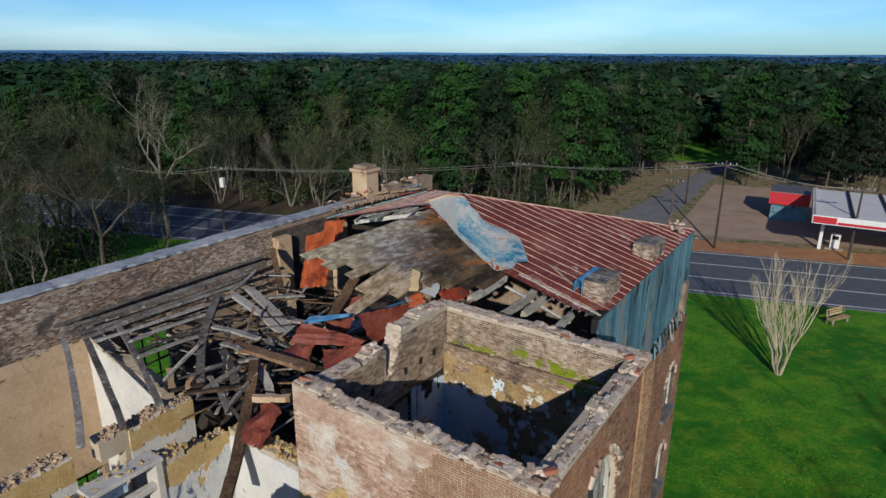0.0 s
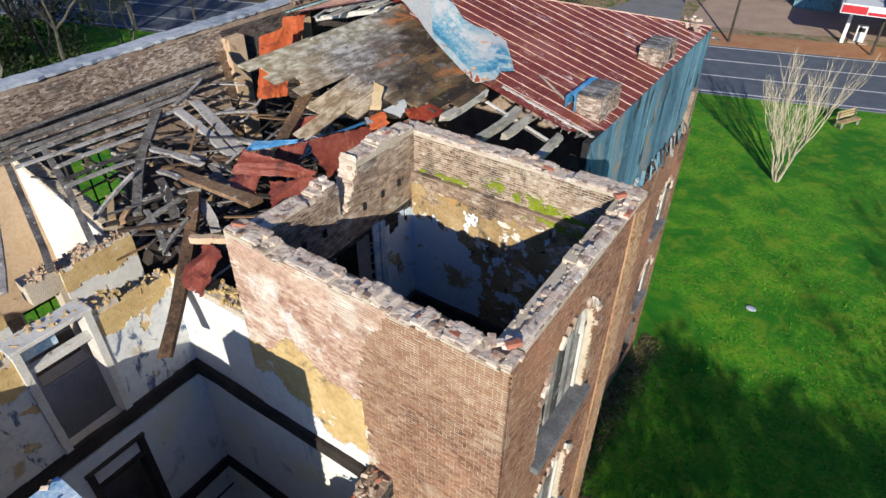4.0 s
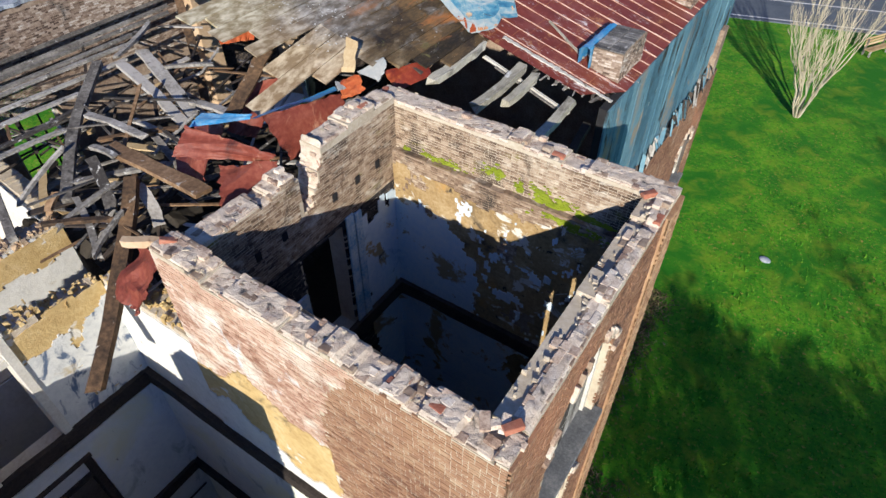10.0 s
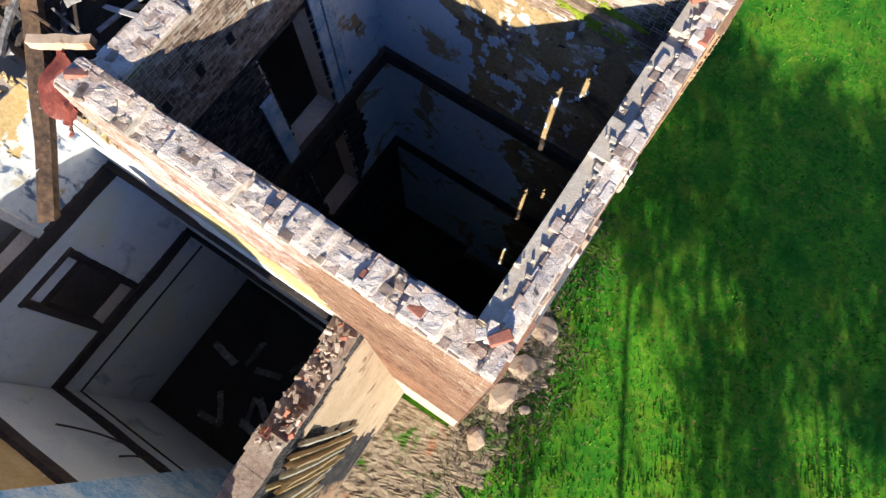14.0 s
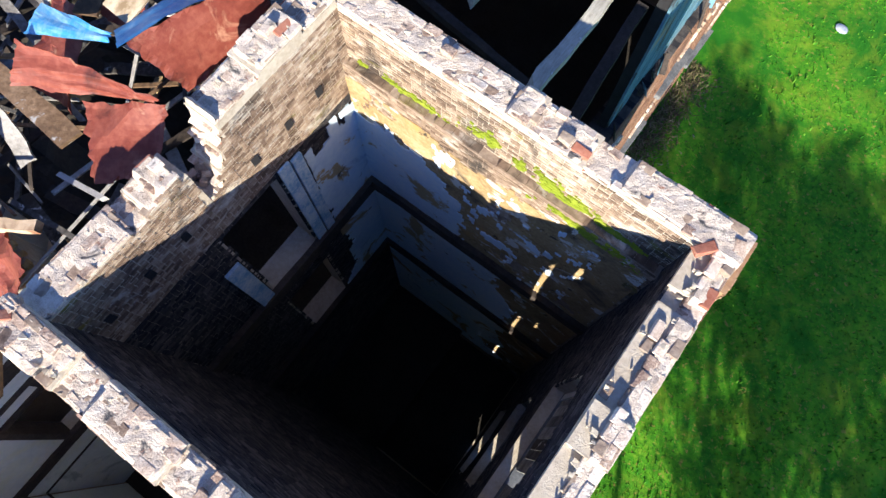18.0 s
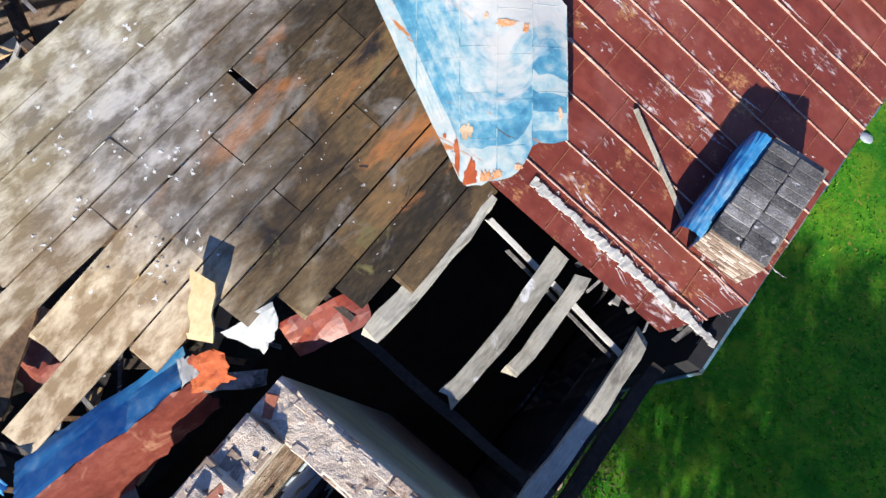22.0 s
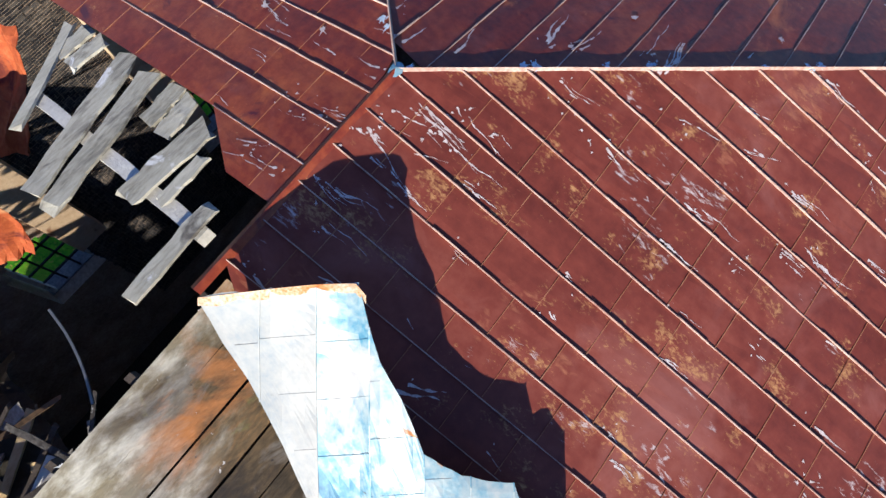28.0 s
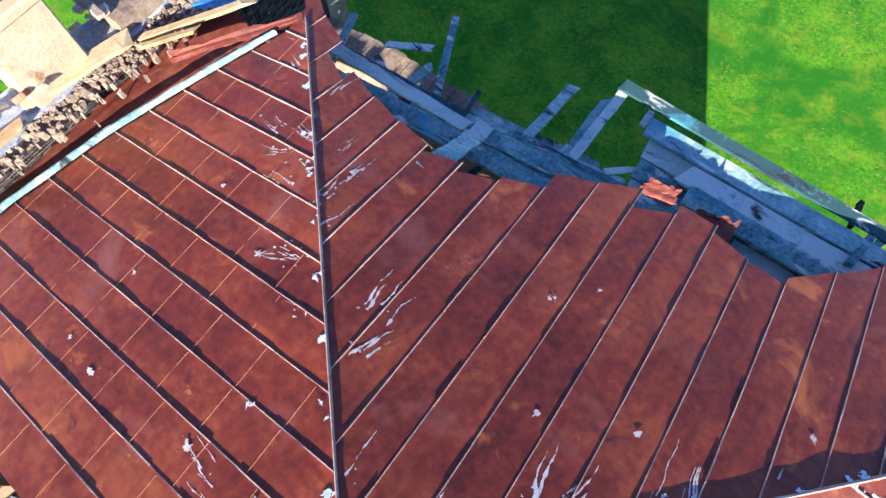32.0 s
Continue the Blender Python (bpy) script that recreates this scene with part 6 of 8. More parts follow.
# thick bare trees on the near side of the highway
for k in range(12):
    az, d = radians(r.uniform(63.5, 76)), r.uniform(54, 78)
    place(protos_g[k % 2], -d * math.sin(az), d * math.cos(az), r.uniform(0.6, 0.9))

for k in range(40):
    az, d = radians(r.uniform(63, 77)), r.uniform(46, 72)
    place(protos_s[k % 2], -d * math.sin(az), d * math.cos(az), r.uniform(0.7, 1.3))
# far woods: two uneven canopies, the nearer green, the farther coloured with haze blue
for near, reach, num, mat, lab, sd in ((150, 640, 26000, M_FAR, "unbroken green woodland beyond the highway", 9), (600, 3600, 20000, M_FARTHEST, "woodland with pale clearings to the horizon, haze blue in its colour", 10)):
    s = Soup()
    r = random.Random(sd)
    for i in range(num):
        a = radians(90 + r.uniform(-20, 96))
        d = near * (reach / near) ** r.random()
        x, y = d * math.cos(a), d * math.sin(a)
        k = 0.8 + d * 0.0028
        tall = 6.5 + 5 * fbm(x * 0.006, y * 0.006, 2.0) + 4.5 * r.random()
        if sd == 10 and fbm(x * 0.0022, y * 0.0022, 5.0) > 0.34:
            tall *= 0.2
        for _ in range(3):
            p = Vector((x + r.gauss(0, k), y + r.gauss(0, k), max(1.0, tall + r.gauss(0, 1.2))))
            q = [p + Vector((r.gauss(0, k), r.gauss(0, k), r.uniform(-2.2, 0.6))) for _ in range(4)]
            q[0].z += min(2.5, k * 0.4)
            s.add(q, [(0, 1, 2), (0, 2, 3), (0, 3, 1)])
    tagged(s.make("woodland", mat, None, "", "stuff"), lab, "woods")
# hill band; its blue base colour stands in for aerial haze
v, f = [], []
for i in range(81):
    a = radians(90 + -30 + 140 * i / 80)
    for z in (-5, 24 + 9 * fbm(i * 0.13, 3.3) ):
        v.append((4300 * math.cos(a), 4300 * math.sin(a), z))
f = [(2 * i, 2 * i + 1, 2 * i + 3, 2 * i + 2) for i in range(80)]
hills = tagged(mesh_ob("backdrop", v, f, M_HILL, kind="structure"), "line of distant hills at the horizon, coloured with haze blue", "hills")

# crape myrtle on the lawn
s, tips = branch_tree(77, 7.0, 9, 0.24, 4, 0.07, 5, 0.32)
lawn_tree = make_tree("lawn_tree", "leafless many-stemmed pale tree on the lawn", s, None, M_BARK_PALE, None)
lawn_tree.location = (-1.85, 42.4, 0)

BIG_TREES = ((-62.65, 38.0, 1.0, 0), (-71.2, 31.2, 0.95, 1), (-75.2, 27.1, 1.0, 1), (-67.5, 36.5, 0.5, 0), (-58.5, 57.8, 0.7, 1), (-63.0, 56.5, 0.68, 1), (-50.0, 76.8, 0.7, 0))
# trees beside the road on the near side, and shade trees whose shadows lie on the lawn
for x, y, sc, k in ((-55, 21, 1.0, 2), (-68, 23, 1.1, 1), (-62, 60, 0.85, 1), (-50, 66, 0.8, 3), (-72, 52, 0.9, 3), (-58, 15, 1.0, 3), (-64, 24, 1.0, 1), (-59, 27, 0.9, 0), (-66, 20, 1.0, 2), (-56, 33, 0.7, 3), (-46, 74, 0.8, 1)):
    place(protos_b[k], x, y, sc)
for x, y, sc, k in BIG_TREES:
    place(protos_g[k], x, y, sc)
for x, y, sc, k in ((15, -3, 1.0, 2), (22, 3, 1.1, 1), (27, 14, 1.0, 0)):
    place(protos_b[k], x, y, sc)
for x, y, sc in ((10.0, -7.6, 0.86), (12.3, -6.6, 0.88), (14.6, -8.2, 0.88), (17.0, -6.8, 0.86), (19.4, -7.6, 0.88), (22.0, -6.4, 0.9), (15.5, -5.0, 0.8)):
    place(shade_pine, x, y, sc)
for x, y, sc, k in ((8, -12, 1.0, 0), (15, -12, 1.1, 3), (21, -2, 1.0, 1), (10.5, -1.5, 0.9, 2)):
    place(protos_b[k], x, y, sc)

# ---- grass tufts near the building ----
s = Soup()
r = random.Random(14)
for i in range(26000):
    x, y = r.uniform(-2.4, 9), r.uniform(5, 34)
    if r.random() > 1.15 - 0.03 * y:
        continue
    h = r.uniform(0.03, 0.10) * (2.2 if fbm(x * 0.4, y * 0.4, 1) > 0.25 else 1)
    a = r.uniform(0, 6.28)
    dx, dy = math.cos(a) * 0.035, math.sin(a) * 0.035
    s.add([(x - dx, y - dy, -0.02), (x + dx, y + dy, -0.02), (x + r.gauss(0, 0.04), y + r.gauss(0, 0.04), h)], [(0, 1, 2)])
tagged(s.make("grass_tufts", M_BLADE, None, "", "stuff"), "uneven tufts of green grass", "grass")
# bare earth along the tower's foot
v, f = [], []
NE = 24
for i in range(141):
    y = 1.6 + 10.4 * i / 140
    e = -1.0 + 0.6 * fbm(y * 0.7, 2.0) + 0.4 * fbm(y * 2.5, 7.0) - 0.9 * max(0.0, (y - 10.2)) - 0.5 * max(0.0, 5.0 - y)
    for j in range(NE + 1):
        x0 = -4.4 if y < 6.2 else -2.7
        x = x0 + (e - x0) * j / NE
        v.append((x, y, 0.06 + 0.05 * fbm(x * 5, y * 5, 1.0) - 0.06 * (j == NE)))
f = [(i * (NE + 1) + j, i * (NE + 1) + j + 1, (i + 1) * (NE + 1) + j + 1, (i + 1) * (NE + 1) + j) for i in range(140) for j in range(NE)]
tagged(mesh_ob("bare_earth", v, f, M_DIRT, kind="structure"), "bare tan earth with fallen render by the tower", "earth")
# weeds and rubble at the wall's foot
s = Soup()
for i in range(15000):
    y = r.uniform(4.0, 24) if i % 3 else r.uniform(6, 15)
    x = (-2.45 if y < 10.9 else -4.2) + abs(r.gauss(0, (0.95 if y < 10.9 else 1.4) if y < 15 else 0.5))
    h = r.uniform(0.03, 0.24) * r.random()
    a = r.uniform(0, 6.28)
    dx, dy = math.cos(a) * 0.028, math.sin(a) * 0.028
    s.add([(x - dx, y - dy, 0.02), (x + dx, y + dy, 0), (x + r.gauss(0, 0.12), y + r.gauss(0, 0.12), h)], [(0, 1, 2)])
tagged(s.make("weeds", M_WEED, None, "", "stuff"), "dry brown weeds along the foot of the wall", "weeds")
for k in range(26):
    bm = bmesh.new()
    bmesh.ops.create_icosphere(bm, subdivisions=2, radius=1)
    q = (0.42, 0.36, 0.40, 0.3)[k] if k < 4 else r.uniform(0.06, 0.2)
    for v in bm.verts:
        v.co = Vector((v.co.x * q * 1.4, v.co.y * q, v.co.z * q * 0.4)) * (1 + 0.35 * noise.noise(v.co * 1.6 + Vector((k, 0, 0))))
    ob = part("stone", bm, M_TAN)
    y = (10.4, 9.02, 7.9, 6.4)[k] if k < 4 else r.uniform(6.5, 14)
    ob.matrix_basis = pose(-1.8, y, 0.06, 0, 0, 40 * k) if k < 4 else pose((-1.7 if y < 10.9 else -3.3) + r.uniform(-0.4, 0.9), y, 0.04, 0, 0, r.uniform(0, 360))
    tagged(ob, "rounded lump of fallen render in the weeds", "stone", "fallen lumps by the wall")

# ---- filling station, poles, bench ----
st = thing("filling_station", "filling station with a white ribbed canopy and red fascia", "building")
st.matrix_basis = pose(-2.6, 71.4, 0) @ pose(0, 0, 0, 0, 0, 4) @ pose(2.6, -71.4, 0)
canopy = box_part("canopy_roof", (-2.4, 71.6, 4.2), (17, 87, 4.45), M_METAL_WHITE, st, bevel=0.02)
for k in range(7):
    x = -2.4 + 19.4 * k / 6
    box_part("canopy_rib", (x - 0.12, 71.6, 4.45), (x + 0.12, 87, 4.62), M_BLACK if 0 < k < 6 else M_METAL_WHITE, canopy)
box_part("fascia_white", (-2.6, 71.35, 3.75), (17.2, 71.57, 4.62), M_METAL_WHITE, st)
box_part("fascia_red", (-2.65, 71.28, 3.85), (-0.6, 71.34, 4.5), M_SIGN_RED, st)
box_part("fascia_stripe", (-0.5, 71.28, 3.85), (17.2, 71.34, 4.1), M_SIGN_RED, st)
box_part("fascia_side", (-2.75, 71.35, 3.75), (-2.62, 87, 4.62), M_METAL_WHITE, st)
box_part("shop_wall", (-7.0, 87.4, 0), (-2.8, 92, 2.9), M_CLAD, st)
box_part("shop_fascia", (-7.3, 86.8, 2.1), (-2.8, 87.35, 3.6), M_SIGN_RED, st)
box_part("shop_roof", (-7.3, 86.8, 3.6), (-2.8, 92.2, 3.68), M_STEEL, st)
for x in (-1.5, 7, 15):
    box_part("canopy_post", (x - 0.16, 75.6, 0), (x + 0.16, 75.9, 4.2), M_METAL_WHITE, st)
for x in (-0.9, 7.6):
    p = thing("fuel_pump", "white fuel pump under the canopy", "fuel pump", "fuel pumps")
    box_part("body", (x, 76.4, 0.12), (x + 0.9, 76.9, 1.7), M_METAL_WHITE, p, bevel=0.04)
    box_part("plinth", (x - 0.4, 76.1, 0), (x + 1.3, 77.2, 0.12), M_LOT, p)
    box_part("screen", (x + 0.15, 76.36, 1.1), (x + 0.75, 76.4, 1.5), M_BLACK, p)


def pole(x, y, h, arm=True, box=False):
    p = thing("utility_pole", "tall wooden utility pole with a cross arm", "utility pole", "utility poles")
    s = Soup()
    limb(s, (0, 0, -0.2), (0, 0, h), 0.14, 0.09, 3, 7)
    s.make("pole", M_BARK, p)
    if arm:
        arm_bar = box_part("cross_arm", (-1.1, -0.06, h - 0.6), (1.1, 0.06, h - 0.46), M_BARK, p)
        for k in (-1, -0.4, 0.4, 1):
            box_part("insulator", (k - 0.05, -0.05, h - 0.46), (k + 0.05, 0.05, h - 0.28), M_STONE, arm_bar)
    if box:
        box_part("transformer", (0.14, -0.25, h - 2.6), (0.62, 0.25, h - 1.5), M_METAL_WHITE, p, bevel=0.06)
    p.matrix_basis = pose(x, y, 0, 0, 0, 17)
    return p


POLES = [(-67, 35.5, 8.4), (-60.3, 43.6, 7.8), (-34, 67.5, 7.6), (-18.9, 89.0, 5.6), (-18.9, 81.3, 5.0), (-11.2, 69.4, 9.6), (1.0, 73.1, 7.8)]
for k, (x, y, h) in enumerate(POLES):
    pole(x, y, h, True, k < 2)
def wire(a, b, sag):
    s = Soup()
    n = 10
    pts = [Vector(a).lerp(Vector(b), i / n) - Vector((0, 0, sag * 4 * (i / n) * (1 - i / n))) for i in range(n + 1)]
    vs = []
    for p in pts:
        for q in range(3):
            vs.append(p + Vector((0.015 * math.cos(q * 2.1), 0.015 * math.cos(q * 2.1), 0.022 * math.sin(q * 2.1))))
    s.add(vs, [(3 * i + q, 3 * i + (q + 1) % 3, 3 * i + 3 + (q + 1) % 3, 3 * i + 3 + q) for i in range(n) for q in range(3)])
    tagged(s.make("power_line", M_STEEL, None, "thin overhead power line between the poles"), category="cable", group="power lines")


for i, j in ((0, 1), (1, 2), (2, 5), (5, 6), (3, 4)):
    for k in (-0.9, 0.9):
        a, b = POLES[i], POLES[j]
        wire((a[0] + k, a[1], a[2] - 0.4), (b[0] + k, b[1], b[2] - 0.4), 0.6)
b = thing("bench", "weathered pale wooden bench on the lawn", "bench")
for k in range(3):
    box_part("seat_board", (-1.1, -0.3 + 0.17 * k, 0.42), (1.1, -0.15 + 0.17 * k, 0.47), M_WOOD_YELLOW, b)
for k in range(3):
    box_part("back_board", (-1.1, 0.24 + 0.03 * k, 0.62 + 0.2 * k), (1.1, 0.28 + 0.03 * k, 0.77 + 0.2 * k), M_WOOD_YELLOW, b)
for x in (-0.9, 0.9):
    box_part("leg", (x - 0.05, -0.28, 0), (x + 0.05, -0.18, 0.42), M_WOOD_GREY, b)
    box_part("leg", (x - 0.05, 0.2, 0), (x + 0.05, 0.3, 1.1), M_WOOD_GREY, b)
b.matrix_basis = pose(0.9, 54.2, 0, 0, 0, 60)
# ---- brick rims ----
rim(wall_ts, (TX0, TY0), (1, 0), (0, 1), TX1 - TX0, step_top(RIM, 0.12, 2), 21)
rim(wall_te, (TX1, TY0 + WALL), (0, 1), (-1, 0), TY1 - TY0 - 2 * WALL, step_top(RIM + 0.02, 0.12, 3), 22, True)
rim(wall_tn, (TX1, TY1), (-1, 0), (0, -1), TX1 - TX0, step_top(RIM + 0.08, 0.12, 4), 23)
rim(wall_tw, (TX0, TY1 - WALL), (0, -1), (1, 0), TY1 - TY0 - 2 * WALL, lambda s: w_top(s + WALL), 24)
for cx, cy in ((-2.8, 6.55), (-2.75, 10.6), (-7.1, 6.5), (-7.1, 10.65)):
    for i in range(4):
        loose_brick(wall_ts if cy < 8 else wall_tn, (cx + random.uniform(-0.14, 0.14), cy + random.uniform(-0.12, 0.12), RIM + 0.07 + 0.012 * i), random.uniform(0, 180), 7, i == 3)
for i in range(12):
    yy = random.uniform(8.36, 8.8)
    loose_brick(wall_tw, (TX0 + random.uniform(0.05, 0.36), yy, 13.88 + max(0.0, yy - 8.5) * 2.0 + random.uniform(0, 0.06)), random.uniform(0, 180), 18, False, random.uniform(0.5, 0.9))
# sockets of the lost rafters in the inner west face: black blocks for their shade
for i in range(7):
    yy = 6.9 + i * 0.52 + random.uniform(-0.05, 0.05)
    if abs(yy - 8.6) > 0.35:
        box_part("socket", (IN_X0 - 0.02, yy - 0.045, 13.72), (IN_X0 + 0.022, yy + 0.045, 13.86), M_BLACK, wall_tw, "black block standing for the shade in a beam socket")

# ---- windows ----
def arched_window(name, x, y0, y1, sill, spring, rise, label, face=1, boarded=True, seed=0):
    """A window set in an east or west wall, with a frame, sill, board shutters and an arch trim."""
    r = random.Random(seed)
    w = tagged(new(name), label, "window", kind="structure")
    d = face
    box_part("window_sill", (min(x - 0.22 * d, x + 0.14 * d), y0 - 0.12, sill - 0.12), (max(x - 0.22 * d, x + 0.14 * d), y1 + 0.12, sill + 0.02), M_SILL, w, "grey stone sill", 0.01)
    xi = x - 0.16 * d
    for a, b in ((y0, y0 + 0.09), (y1 - 0.09, y1)):
        box_part("window_frame", (xi - 0.05, a, sill + 0.02), (xi + 0.05, b, spring + 0.1), M_WHITE_WOOD, w)
    s = Soup()
    cy, rad = (y0 + y1) / 2, (y1 - y0) / 2
    n = 14
    for i in range(n):
        a0, a1 = math.pi * i / n, math.pi * (i + 1) / n
        pts = []
        for xx in (xi - 0.05, xi + 0.05):
            for k, a in ((1.0, a0), (1.0, a1), (0.88, a1), (0.88, a0)):
                pts.append((xx, cy + rad * k * math.cos(a), spring + rise * k * math.sin(a)))
        s.add(pts, [(0, 1, 2, 3), (7, 6, 5, 4), (0, 4, 5, 1), (3, 2, 6, 7), (1, 5, 6, 2), (0, 3, 7, 4)])
    s.make("arch_frame", M_WHITE_WOOD, w, "flaking white arched head")
    # hood of broken limewashed brick
    for i in range(n + 3):
        a = math.pi * (i + 0.5) / (n + 3)
        if r.random() < 0.2:
            continue
        k = 1.1
        ob = new("voussoir", brick_meshes[r.randrange(5)])
        ob.parent = w
        ob.matrix_basis = pose(x + 0.03 * d, cy + rad * k * math.cos(a), spring + rise * k * math.sin(a), -math.degrees(a), 0, 0) @ pose(0, 0, 0, 0, 0, 90) @ pose(0, 0, 0, 90, 0, 0)
    if boarded:
        y = y0 + 0.1
        while y < y1 - 0.12:
            bw = r.uniform(0.13, 0.2)
            q = max(-1, min(1, (y + bw / 2 - cy) / rad))
            top = spring + rise * 0.86 * math.sqrt(1 - q * q) - (0.5 if r.random() < 0.2 else 0)
            if abs(y - (y0 + 0.42)) > 0.1:
                box_part("shutter_board", (xi - 0.03, y, sill + 0.03), (xi + 0.0, y + bw - 0.015, top), M_WOOD_GREY, w)
            y += bw
    else:
        for k in (1, 2):
            yy = y0 + (y1 - y0) * k / 3
            box_part("muntin", (xi - 0.02, yy - 0.018, sill), (xi + 0.02, yy + 0.018, spring + rise * 0.8), M_BLACK, w)
        z = sill + 0.45
        while z < spring + 0.2:
            box_part("muntin", (xi - 0.02, y0 + 0.05, z - 0.018), (xi + 0.02, y1 - 0.05, z + 0.018), M_BLACK, w)
            z += 0.45
    return w


for i, (a, b, c, d, e) in enumerate(E_WIN):
    arched_window("window_%d" % (i + 1), TX1, TY0 + a, TY0 + b, c, d, e, "tall arched window with grey weathered shutters", 1, True, i)
i = 5
for a in (2.2, 6.0, 9.8):
    for z in (7.3, 3.9):
        arched_window("window_%d" % i, -4.3, 10.88 + a, 10.88 + a + 1.3, z, z + 1.35, 0.6, "arched window in the brick wall, boarded", 1, True, i)
        i += 1
for s0, s1, c, d, e in W_OPEN:
    arched_window("window_%d" % i, -16.5, 22.9 - s1, 22.9 - s0, c, d, e, "arched window with dark glazing bars, lawn beyond", -1, False, i)
    i += 1

# ---- door cases in the corridor wall ----
def door_case(name, y0, y1, z0, z1, x, mat, label, transom):
    d = tagged(new(name), label, "door frame", kind="structure")
    for a, b in ((y0 - 0.13, y0), (y1, y1 + 0.13)):
        box_part("jamb", (x - 0.3, a, z0), (x + 0.06, b, z1 + 0.02), mat, d, bevel=0.008)
    box_part("head", (x - 0.33, y0 - 0.15, z1 + 0.02), (x + 0.08, y1 + 0.15, z1 + 0.10), mat, d, bevel=0.01)
    if transom:
        box_part("transom_pane", (x - 0.2, y0 + 0.002, z1 - 0.37), (x - 0.19, y1 - 0.4, z1 + 0.01), M_PAINT_BLUE, d, "blue painted transom panel")
    box_part("transom_bar", (x - 0.12, y0, z1 - 0.5), (x + 0.02, y1, z1 - 0.38), mat, d, bevel=0.006)
    if not transom:
        box_part("transom_panel", (x - 0.08, y0 + 0.002, z1 - 0.38), (x - 0.03, y1 - 0.002, z1 + 0.015), M_PLASTER_BLUE, d, "boarded transom")
    return d


door_case("door_1", 3.78, 4.76, 10.75, 13.12, -9.27, M_WHITE_WOOD, "empty door frame in old white paint with open transom", True)
door_case("door_2", 3.85, 4.72, 7.62, 10.02, -9.27, M_WOOD_DARK, "dark scorched door frame with a boarded transom", False)

# blue-white boards and plaster strips beside the tower's inner doorway
for k, (y0, y1, z0, z1) in enumerate([(9.08, 9.26, 10.8, 13.3), (9.28, 9.44, 10.8, 13.25), (7.82, 8.06, 10.6, 12.5)]):
    box_part("jamb_board", (IN_X0 + 0.028, y0, z0), (IN_X0 + 0.06 + 0.01 * k, y1, z1), M_PAINT_BLUE, wall_tw, "flaking blue-white jamb board", 0.006)
# fallen pieces on the floor below the south room
for k in range(9):
    x, y, a = random.uniform(-8.9, -6.2), random.uniform(2.8, 5.2), random.uniform(0, 3.1)
    tagged(beam("fallen_board", (x, y, 3.65), (x + math.cos(a) * 0.8, y + math.sin(a) * 0.8, 3.8), random.uniform(0.06, 0.2), 0.03, M_WOOD_GREY, None, "pale board lying on the dark floor below", seed=600 + k, rag=0.1), category="board", group="fallen boards below")

# ---- jumbled timbers of the fallen roof ----
def timber(a, b, w, h, mat, label, seed, **kw):
    ob = beam("fallen_timber", a, b, w, h, mat, None, label, seed=seed, rag=0.12, **kw)
    return tagged(ob, category="timber", group="fallen roof timbers")


LG, LD = "grey weathered roof timber lying loose", "dark scorched roof timber lying loose"
tl = [((-15.68, 6.33, 13.35), (-10.95, 4.36, 12.98), 0.13), ((-15.9, 6.8, 13.4), (-10.94, 5.16, 12.98), 0.13), ((-15.08, 7.36, 13.4), (-11.12, 6.04, 12.98), 0.13),
      ((-14.2, 9.85, 13.5), (-11.05, 6.96, 13.1), 0.2)]
for k, (a, b, w) in enumerate(tl):
    timber(a, b, w, 0.1, M_WOOD_GREY, LG, k, bow=0.05 if k < 3 else -0.16)
for k, (x0, y0, x1, y1) in enumerate([(-15.75, 6.1, -15.75, 12.8), (-15.5, 6.2, -15.4, 12.6), (-15.25, 6.2, -15.1, 12.4), (-15.0, 6.2, -14.85, 11.3), (-14.7, 6.3, -14.55, 11.1),
                                      (-14.35, 6.4, -14.05, 10.4), (-13.7, 6.9, -13.6, 9.0), (-13.1, 6.7, -13.2, 8.8), (-12.85, 6.6, -12.7, 8.3)]):
    timber((x0, y0, 13.5 - 0.02 * k), (x1, y1, 13.55 - 0.03 * k), 0.1, 0.05, M_WOOD_GREY, "long grey roof batten lying across rafters", 20 + k, bow=0.06 * (-1) ** k)
timber((-10.07, 7.7, 13.62), (-7.97, 5.14, 12.5), 0.2, 0.14, M_TIMBER_BROWN, "long brown beam leaning over the wall head", 31, bow=0.06)
